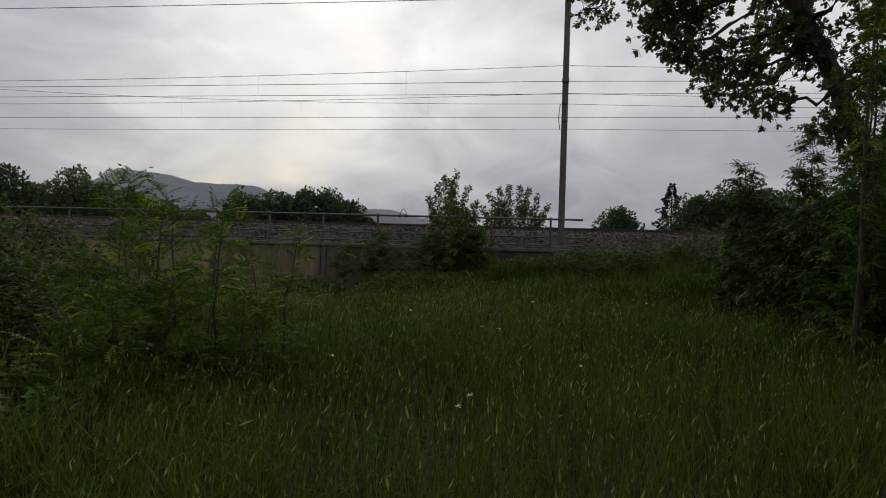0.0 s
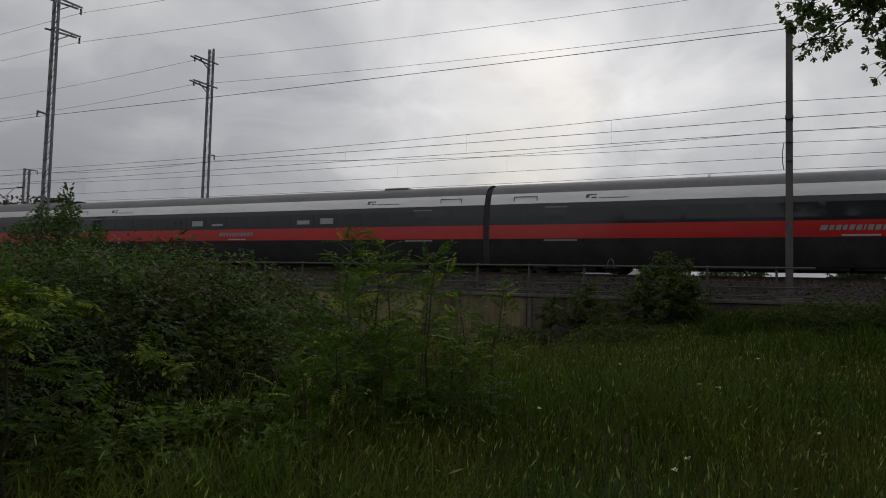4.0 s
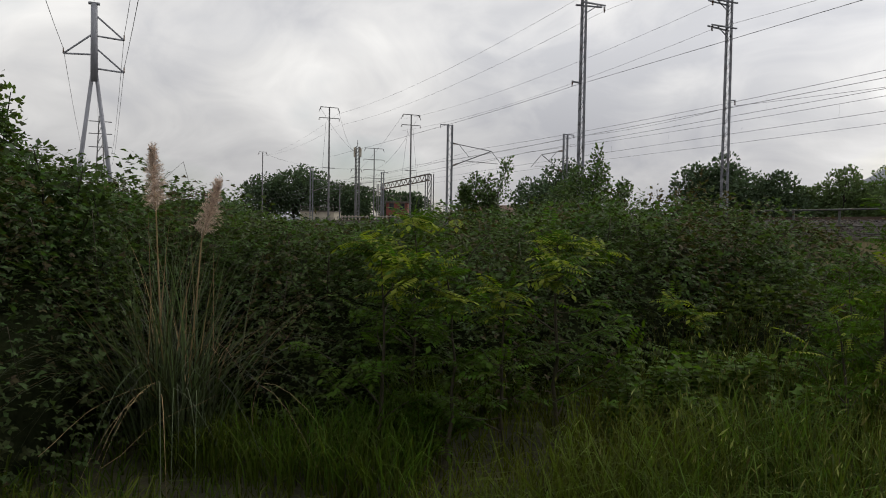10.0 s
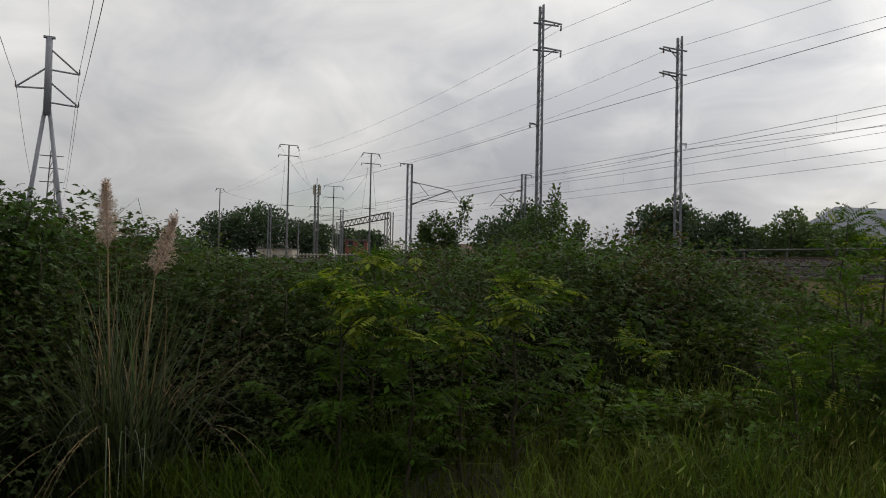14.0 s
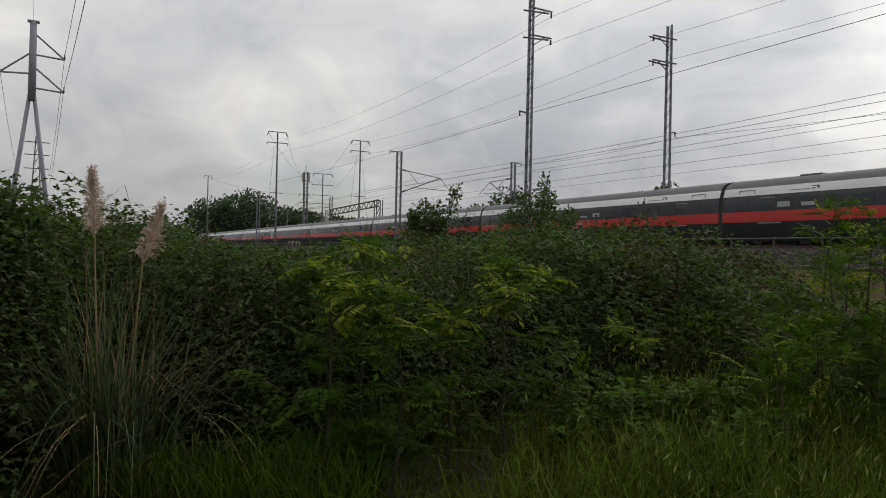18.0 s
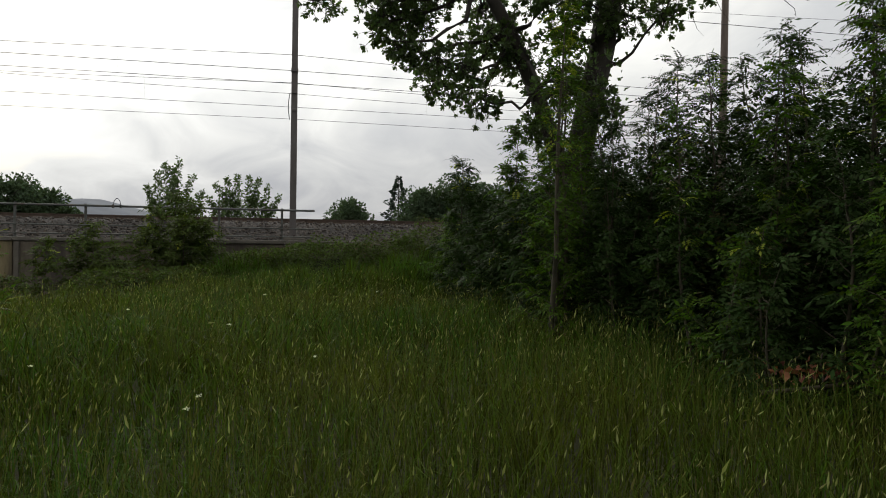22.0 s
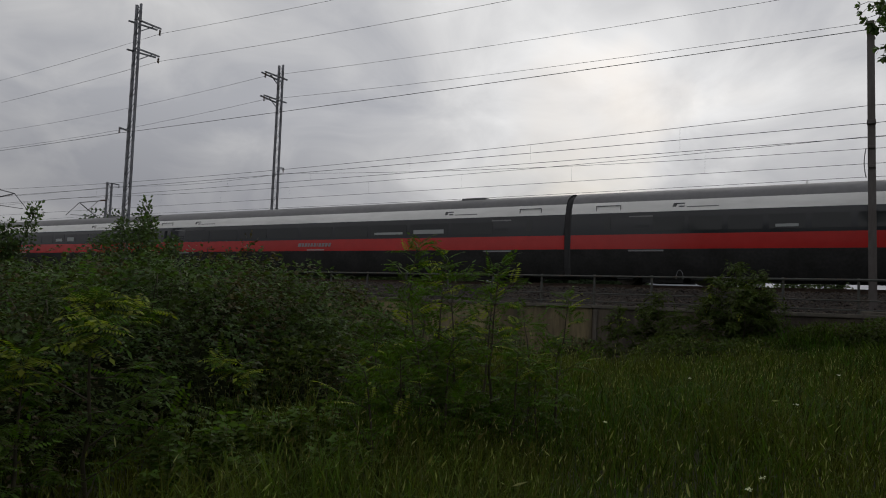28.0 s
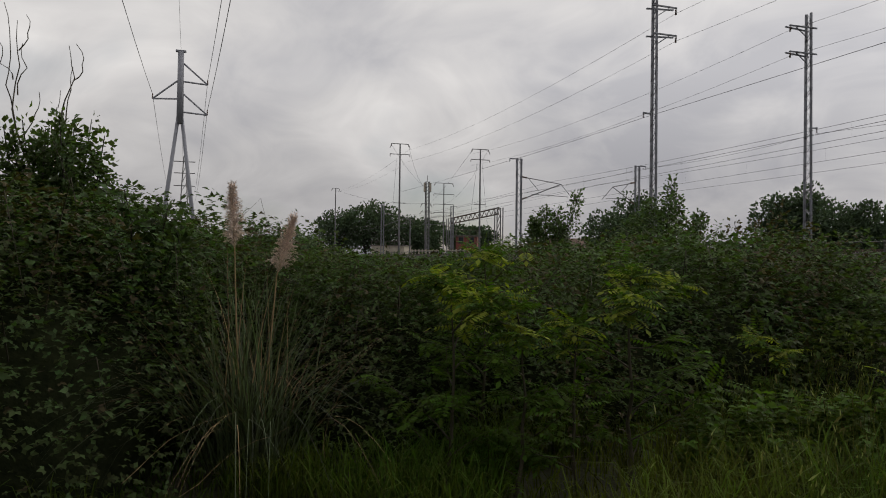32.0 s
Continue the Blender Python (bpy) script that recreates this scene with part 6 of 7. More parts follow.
shrub_tree(polar(55.6, 17.5), [(0.3, 0.2, 3.5), (-0.5, 0.2, 3.1), (0.8, -0.2, 3.0), (1.1, 0.4, 2.7), (-0.9, 0, 2.7), (0.1, 0.5, 3.2), (1.6, 0.1, 2.5)], 71, "tall loose shrub with pointed shoots in the brambles", 0.075, per=700)
shrub_tree(polar(64.3, 17.0), [(0.75, 0.5, 3.15), (0.3, 0.2, 2.8), (-0.3, 0.1, 2.9), (-0.6, 0, 2.5), (0.5, 0.1, 2.4), (0.0, -0.3, 2.6)], 72, "loose shrub with one leaning shoot in the brambles", 0.075, per=640)
shrub_tree(polar(102.6, 7.2), [(0.3, 0.2, 2.75), (0.1, 0.0, 2.6), (-0.1, -0.3, 2.6), (0.3, -0.45, 2.5), (0.2, 0.2, 2.2), (0, -0.7, 2.5), (-0.3, 0.1, 2.65)], 73, "broad-leaved shrub rising above the brambles", 0.050, per=760)
shrub_tree(polar(96.3, 6.2), [(0.1, 0.2, 2.0), (0.2, -0.1, 2.1), (0.1, 0.3, 1.8), (-0.2, 0.2, 1.95)], 74, "broad-leaved shoots above the brambles", 0.062, per=340)
shrub_tree(polar(49.5, 13.0), [(0.3, 0.1, 2.3), (-0.4, 0.2, 2.35), (1.0, 0, 2.45), (-0.9, 0.3, 2.2)], 75, "thin shoots rising from the brambles", 0.06, "russet", per=150)

bush(polar(101.4, 7.4), (0.62, 0.62), 2.8, 79, "bramble", 5600, 0.075, "tall rounded shrub above the brambles", "tall_shrub", "tall shrubs", 0.0, 12, True)
bush(polar(8.0, 41), (1.9, 0.9), 3.9, 84, "far_light", 4200, 0.15, "leafy lower growth of a shrub beyond the tracks", "low_shrub", "shrubs beyond the tracks", 0.0, 12)
bush(polar(3.2, 41), (2.3, 0.9), 3.9, 85, "far_light", 4200, 0.15, "leafy lower growth of a shrub beyond the tracks", "low_shrub", "shrubs beyond the tracks", 0.0, 12)
bush(polar(55.8, 17.6), (1.5, 1.2), 2.85, 77, "shrub", 4200, 0.085, "dense lower part of a tall shrub in the brambles", "tall_shrub", "tall shrubs", 0.0, 12)
bush(polar(64.1, 17.2), (0.9, 0.8), 2.6, 78, "shrub", 3000, 0.085, "dense lower part of a tall shrub in the brambles", "tall_shrub", "tall shrubs", 0.0, 12)


def bare_shoots():
    base = polar(103.0, 8.5)
    ob = empty("bare_sapling", "leafless thin grey sapling behind the hedge", "sapling", "", Matrix.Translation(base))

    def at(az, el):
        v = polar(az, 8.5, 1.6 + 8.5 * math.tan(radians(el))) - base
        return np.array(v)
    ways = [((103.4, 6), (104.6, 10), (104.2, 13), (104.4, 16)), ((104.4, 9), (105.0, 11.6), (104.8, 14.5), (105.2, 17)), ((104.3, 11), (103.8, 12.9), (104.1, 14.5)), ((104.2, 8), (103.2, 9.9), (103.0, 11.4)),
            ((102.4, 6), (101.6, 10), (100.8, 12.6), (101.2, 14.8)), ((101.3, 9.5), (101.0, 11.8), (100.9, 13.4)), ((100.9, 12.4), (100.3, 13.6), (100.7, 15.0)), ((102.2, 8), (101.9, 10.4), (101.7, 11.6)), ((104.6, 12), (105.4, 13), (105.6, 14.6)), ((104.3, 14), (103.8, 15.2), (103.9, 16.4))]
    root = np.array((0, 0, 0.0))
    parts = [limb([root, at(103.2, 3), at(103.4, 6)], 0.022, 0.016, 6), limb([root, at(102.8, 3), at(102.4, 6)], 0.020, 0.014, 6)]
    for k, w in enumerate(ways):
        P = [at(*q) for q in w]
        fine = [P[0]]
        for p, q in zip(P, P[1:]):
            fine += bent(p, q, 0.03, 4, 40 + k)[1:]
        parts.append(limb(fine, 0.011 if k in (0, 4) else 0.007, 0.003, 5))
    V, F = joined(parts)
    tagged(from_arrays("branch_work", V, F, M["twig"], ob), kind="stuff")


bare_shoots()

# acacia thicket along the east edge of the meadow
THICKET = ((-14.5, 15.0, 3.4), (-17.8, 14.0, 3.95), (-16.2, 15.2, 2.7), (-19.2, 14.2, 3.1), (-15.5, 14.4, 2.3), (-13.2, 17.0, 2.3), (-18.6, 13.0, 2.3), (-17.0, 13.4, 2.0), (-20.4, 13.6, 2.7), (-21.9, 9.9, 5.1), (-23.4, 10.6, 4.9), (-21.5, 15.5, 4.6), (-23.0, 14.0, 3.6), (-25.5, 13.4, 3.4), (-26.5, 11.5, 4.2), (-28.8, 10.6, 4.4), (-30.6, 10.4, 4.75), (-31.8, 9.4, 3.4), (-33.6, 9.6, 4.4),
           (-35.6, 9.4, 4.4), (-37.6, 9.2, 4.6), (-39.2, 8.2, 3.6), (-40.8, 8.8, 4.5), (-42.6, 8.2, 4.5), (-44.4, 8.0, 4.5), (-46.5, 7.4, 4.4), (-49.0, 7.6, 4.6), (-53.0, 7.6, 4.6), (-29.5, 13.0, 4.6), (-34.0, 12.5, 5.0), (-39.0, 12.0, 5.4), (-44.0, 11.5, 5.4), (-24.5, 17.0, 4.4), (-48.5, 11.0, 5.4), (-36.8, 7.9, 2.4), (-42.0, 6.9, 2.6), (-33.0, 8.5, 2.2), (-46.0, 6.3, 2.4), (-28.0, 10.0, 2.2), (-19.4, 11.6, 2.3), (-21.6, 11.2, 2.9), (-23.6, 11.4, 3.3), (-25.2, 10.8, 3.5), (-22.6, 10.6, 2.0), (-26.8, 9.9, 2.6), (-24.0, 12.4, 4.2), (-22.3, 10.2, 4.7), (-20.6, 12.6, 2.3), (-35.0, 14.0, 4.4), (-41.0, 13.5, 4.8), (-31.0, 15.5, 4.2), (-47.0, 13.5, 5.2), (-30.0, 9.2, 1.9), (-34.6, 7.6, 1.7), (-38.4, 7.2, 1.8), (-40.4, 6.9, 1.5), (-43.8, 6.6, 1.8), (-47.8, 6.2, 1.7), (-27.0, 9.6, 1.6))


def acacia_spire(p, h, seed, ma, width, lean, young, leafage, frond=0.24, label="slender acacia with tiers of feathery leaves in a thicket", group="acacia thicket", thick=1.0):
    """A slender acacia: short rising side twigs all the way up, drooping feathered leaves in tiers, a pointed top."""
    ob = empty("acacia_tree" if h >= 2.6 else "acacia_sapling", label, "tree" if h >= 2.6 else "sapling", group, Matrix.Translation(on_ground(p)))
    g = np.random.default_rng(seed)
    axis = np.array(bent((0, 0, -0.1), (lean[0], lean[1], h * 0.97), 0.035 * h, 9, seed))
    parts = [limb(axis, 0.010 + 0.006 * h, 0.004, 6)]
    P, T = [], []
    nb = int(10 * h)
    for b in range(nb):
        t = 0.05 + 0.95 * (b + g.random()) / nb
        i = t * 8 * 0.999
        q = axis[int(i)] + (axis[int(i) + 1] - axis[int(i)]) * (i - int(i))
        a = 2.4 * b + g.normal() * 0.4
        l = (width * (1 - t) ** 0.7 + 0.07) * (0.45 + 0.75 * g.random())
        e = q + np.array([math.cos(a) * l, math.sin(a) * l, l * (0.45 + 0.45 * g.random())])
        br = np.array(bent(q, e, 0.06 * l, 4, seed + b))
        if l > 0.15:
            parts.append(limb(br, 0.004 + 0.001 * h, 0.002, 4))
        for k in range(int(thick * (4 + 22 * l))):
            u = g.random() ** 0.6 * 3 * 0.999
            s = br[int(u)] + (br[int(u) + 1] - br[int(u)]) * (u - int(u))
            d = np.array([math.cos(a), math.sin(a), 0.0]) * 0.55 + g.normal(size=3) * 0.6
            d[2] = abs(d[2]) * 0.35 + 0.16
            P.append(s), T.append(d)
    for k in range(9):
        a = 2.4 * k
        P.append(axis[-1] - np.array((0, 0, 0.03 * k))), T.append((math.cos(a), math.sin(a), 0.35 + 0.9 * g.random()))
    P, T = np.array(P), unit(np.array(T))
    up = np.tile((0.0, 0.0, 1.0), (len(P), 1)) + g.normal(size=(len(P), 3)) * 0.4
    size = frond * (0.65 + 0.6 * g.random(len(P)))
    fresh = (P[:, 2] > h * 0.55) & (g.random(len(P)) < young)
    V, F = scatter(leafage, P[~fresh], T[~fresh], up[~fresh], size[~fresh])
    from_arrays("crown", V, F, M[ma], ob)
    if fresh.sum():
        V, F = scatter(leafage, P[fresh], T[fresh], up[fresh], size[fresh])
        from_arrays("new_leaves", V, F, M["robinia_young_lit"], ob, label="fresh yellow-green leaves, coloured brighter as lit tops")
    V, F = joined(parts)
    tagged(from_arrays("stem", V, F, M["twig"], ob, smooth=True), kind="stuff")


# young acacias at the meadow edge
for i, (az, d, h, w, t) in enumerate(((33.9, 7.6, 2.2, 0.55, 1.0), (31.6, 7.5, 2.05, 0.55, 1.0), (29.2, 7.3, 1.85, 0.5, 0.9), (26.3, 7.2, 2.0, 0.5, 0.9), (21.6, 7.4, 1.65, 0.38, 0.8), (24.1, 7.8, 1.5, 0.4, 0.7), (30.2, 6.7, 1.25, 0.45, 0.8), (34.5, 6.2, 1.15, 0.5, 1.0),
                                      (32.6, 6.9, 1.55, 0.5, 0.9), (32.6, 8.6, 1.95, 0.5, 0.9), (27.8, 8.6, 1.75, 0.45, 0.8), (36.2, 5.6, 1.0, 0.45, 1.0), (36.0, 7.2, 1.3, 0.45, 0.9), (25.4, 6.9, 1.1, 0.35, 0.7), (22.8, 7.0, 0.9, 0.3, 0.7))):
    acacia_spire(polar(az, d), h, 300 + i, "robinia", w, (0.12 * math.sin(i * 2.1), 0.12 * math.cos(i * 1.3)), 0.14, ARCHED_FROND, 0.2, "young acacia sapling with feathery bright green leaves", "acacia saplings", t)
# acacias grown up against the wall
for i, (az, d, h, w) in enumerate(((8.4, 21.6, 3.0, 0.95), (7.0, 21.3, 2.7, 0.85), (9.6, 21.4, 2.6, 0.8), (6.0, 21.2, 2.0, 0.7), (10.4, 21.0, 2.0, 0.65), (8.0, 20.8, 2.3, 0.8), (13.6, 20.6, 2.2, 0.65), (14.6, 20.8, 1.8, 0.5), (17.2, 20.4, 1.7, 0.5), (12.7, 20.2, 1.6, 0.5))):
    acacia_spire(polar(az, d), h, 640 + i, "weed", w, (0.1 * math.sin(i * 1.7), 0.0), 0.02, HANGING_SHORT, 0.27, "feathery green acacia grown up against the concrete wall", "acacias at the wall", 1.7)
for i, (az, d, h) in enumerate(THICKET):
    h *= 0.93 if h > 4.0 and az < -25 else 1.0
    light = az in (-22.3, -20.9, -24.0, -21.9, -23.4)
    # most trees take the shaded copy of the leaf colour, front ones the bright
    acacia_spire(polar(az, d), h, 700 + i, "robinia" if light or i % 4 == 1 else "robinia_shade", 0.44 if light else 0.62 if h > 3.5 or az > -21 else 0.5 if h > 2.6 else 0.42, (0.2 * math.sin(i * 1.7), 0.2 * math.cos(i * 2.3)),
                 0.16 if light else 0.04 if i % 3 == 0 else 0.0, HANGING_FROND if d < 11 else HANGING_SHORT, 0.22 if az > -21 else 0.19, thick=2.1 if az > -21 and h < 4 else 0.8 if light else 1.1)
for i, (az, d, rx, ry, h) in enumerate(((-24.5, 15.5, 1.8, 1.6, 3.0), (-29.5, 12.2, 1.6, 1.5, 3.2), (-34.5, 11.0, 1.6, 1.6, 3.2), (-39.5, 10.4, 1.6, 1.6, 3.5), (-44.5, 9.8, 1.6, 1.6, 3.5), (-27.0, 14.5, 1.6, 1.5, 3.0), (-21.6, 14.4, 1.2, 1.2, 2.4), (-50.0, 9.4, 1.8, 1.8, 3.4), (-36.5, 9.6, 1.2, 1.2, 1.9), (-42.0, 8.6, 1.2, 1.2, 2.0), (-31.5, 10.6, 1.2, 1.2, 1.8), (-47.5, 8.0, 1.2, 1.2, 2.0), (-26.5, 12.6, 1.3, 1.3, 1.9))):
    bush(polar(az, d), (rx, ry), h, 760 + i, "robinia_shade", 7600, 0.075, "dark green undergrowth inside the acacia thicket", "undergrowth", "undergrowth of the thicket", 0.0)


def dead_branch():
    ob = empty("dead_branch", "rust-brown dead branch with dry leaves on the grass", "branch", "", Matrix.Translation(polar(-42.2, 6.6, 0.35)))
    V, F = joined([limb(bent((-0.5, 0.2, 0.0), (0.6, -0.1, 0.22), 0.06, 6, 3), 0.02, 0.008), limb(bent((0, 0.1, 0.1), (0.3, 0.4, 0.3), 0.05, 5, 4), 0.012, 0.004)])
    from_arrays("stick", V, F, M["twig"], ob)
    n = 90
    P = np.stack([rng.uniform(-0.5, 0.6, n), rng.normal(0.1, 0.15, n), 0.12 + 0.1 * rng.random(n)], 1)
    V, F = scatter(LEAF, P, rand_dirs(n), rand_dirs(n), rng.uniform(0.04, 0.09, n))
    from_arrays("dry_leaves", V, F, M["rust_leaf"], ob)


dead_branch()


# ---- the oak ----
def oak():
    base = polar(-23.8, 13.0)
    ob = empty("oak_tree", "large oak with dark leaning trunks and hanging leafy boughs", "tree", "", Matrix.Translation(base))

    def at(az, el, d=13.0):
        v = polar(az, d) - base
        return np.array((v.x, v.y, 1.6 + d * math.tan(radians(el))))
    limbs = []
    fork = at(-23.3, 3.5)
    limbs.append(([(0, 0, -0.2), (0.02, 0, 1.0), fork], 0.30, 0.24))
    left = [fork, at(-21.6, 8.0, 12.9), at(-20.1, 12.2, 12.8), at(-18.0, 16.5, 12.7), at(-15.8, 20.1, 12.6), at(-13.5, 24.0, 12.5), at(-11.5, 28.0, 12.4)]
    main = [fork, at(-24.2, 9.4), at(-25.4, 15.0), at(-26.3, 21.8), at(-26.6, 28.0), at(-26.0, 34.0)]
    limbs += [(left, 0.17, 0.09), (main, 0.25, 0.20)]
    # clumps of leaves: azimuth, elevation, spread in degrees
    clumps = ((-5.6, 20.2, 1.3), (-10.0, 20.6, 1.7), (-8.6, 17.2, 1.1), (-10.6, 17.4, 1.5), (-14.0, 13.8, 1.5), (-12.0, 14.4, 1.0), (-15.9, 11.3, 1.2), (-17.7, 15.6, 1.6), (-20.8, 19.6, 1.8), (-28.2, 20.4, 2.2), (-31.5, 20.8, 1.8), (-30.2, 17.6, 1.4), (-1.8, 20.6, 0.9), (-2.6, 18.4, 0.8),
              (-13.6, 20.8, 1.8), (-17.0, 20.6, 1.6), (-24.0, 19.0, 1.8), (-33.6, 19.4, 1.0), (-8.0, 25.0, 3.0), (-15.0, 26.0, 3.6), (-22.0, 26.0, 3.6), (-29.0, 27.0, 3.6), (-35.0, 25.0, 2.6), (-2.0, 24.0, 1.8), (-13.4, 11.6, 0.7), (-19.0, 14.2, 1.3), (-22.4, 16.2, 1.4), (-24.2, 13.0, 1.2), (-22.0, 12.0, 1.2), (-20.4, 9.2, 1.0), (-16.0, 18.0, 1.4), (-11.8, 19.4, 1.5), (-8.0, 18.6, 1.3), (-26.8, 17.6, 1.3), (-25.6, 10.4, 1.1), (-15.4, 15.6, 1.2), (-22.8, 22.0, 1.8), (-27.6, 23.6, 2.0), (-18.6, 23.4, 2.0), (-11.0, 23.4, 1.8), (-5.0, 22.0, 1.5), (-7.4, 17.0, 1.0), (-10.2, 14.6, 0.9), (-11.6, 12.6, 0.8), (-9.0, 15.6, 0.8))
    V, F, k = [], [], 0
    g = np.random.default_rng(11)
    joints = [np.array(p) for p in left[2:]] + [np.array(p) for p in main[2:]]
    for az, el, s in clumps:
        d = 12.6 + g.normal() * 0.7
        c = at(az, el, d)
        r = d * math.radians(s) * 1.15
        far = [np.linalg.norm(c - j) + 1.2 * max(0, c[2] - j[2]) * 0 for j in joints]
        j = joints[int(np.argmin(far))]
        way = bent(j, c, 0.25, 7, 50 + k)
        limbs.append((way, 0.055, 0.014))
        # twigs that end in rosettes of leaves
        m = int(27 * s * s) + 16
        C = c + unit(g.normal(size=(m, 3))) * (r * g.random((m, 1)) ** 0.5) * (1, 1, 0.8)
        way = unit(g.normal(size=(m, 3)) + unit(C - c) * 0.8 + (0, 0, -0.25))
        E = C + way * (0.14 + 0.2 * g.random((m, 1)))
        for q, e in zip(C, E):
            limbs.append((bent(q, e, 0.02, 3, 900 + k), 0.006, 0.003))
            k += 1
        for q in C[::3]:
            limbs.append((bent(c, q, 0.06, 4, 1900 + k), 0.011, 0.006))
        v, f = scatter(OAK_ROSETTE, E, way, unit(g.normal(size=(m, 3))), 0.105 * (0.7 + 0.55 * g.random(m)))
        V.append(v), F.append(f)
        q = C + (E - C) * g.random((m, 1))
        v, f = scatter(OAK_LEAF, q, unit(g.normal(size=(m, 3)) + (0, 0, -0.3)), unit(g.normal(size=(m, 3)) + (0, 0, 0.6)), 0.11 * (0.7 + 0.6 * g.random(m)))
        V.append(v), F.append(f)
    V, F = joined(list(zip(V, F)))
    from_arrays("crown", V, F, M["oak"], ob)
    V, F = joined([limb(p, a, b, 9 if a > 0.1 else 5) for p, a, b in limbs[:3]])
    from_arrays("trunk", V, F, M["bark"], ob, smooth=True)
    V, F = joined([limb(p, a, b, 5) for p, a, b in limbs[3:]])
    tagged(from_arrays("branch_work", V, F, M["bark"], ob, smooth=True), kind="stuff")
    # a bare dead bough towards the wooden pole
    dead = [bent(at(-31.0, 18.6), at(-36.0, 19.2), 0.1, 6, 5)]
    for i, (az, el, az2, el2) in enumerate(((-35.6, 19.1, -40.6, 20.6), (-36.4, 18.6, -40.2, 17.2), (-37.5, 19.6, -40.0, 19.2), (-38.0, 17.6, -39.6, 18.8), (-38.6, 20.2, -40.4, 21.2), (-34.0, 18.8, -34.8, 16.4), (-32.0, 18.4, -33.0, 15.6), (-38.2, 18.0, -39.2, 16.4))):
        dead.append(bent(at(az, el), at(az2, el2), 0.12, 6, 30 + i))
    V, F = joined([limb(p, 0.015 if i == 0 else 0.007, 0.003, 5) for i, p in enumerate(dead)])
    tagged(from_arrays("dead_bough", V, F, M["bark"], ob, smooth=True), "bare dead bough", kind="stuff")
    # climbing leaves on the stem
    n = 700
    t = g.random(n)
    i = t * 5.99
    A = np.array(main)
    P = A[np.minimum(i.astype(int), 4)] + (A[np.minimum(i.astype(int) + 1, 5)] - A[np.minimum(i.astype(int), 4)]) * (i - i.astype(int))[:, None] + g.normal(size=(n, 3)) * 0.28
    P = P[P[:, 2] < 5.2]
    v, f = scatter(LEAF, P, rand_dirs(len(P)), rand_dirs(len(P)), np.full(len(P), 0.10))
    from_arrays("ivy", v, f, M["shrub"], ob, label="ivy leaves on the stem")


oak()


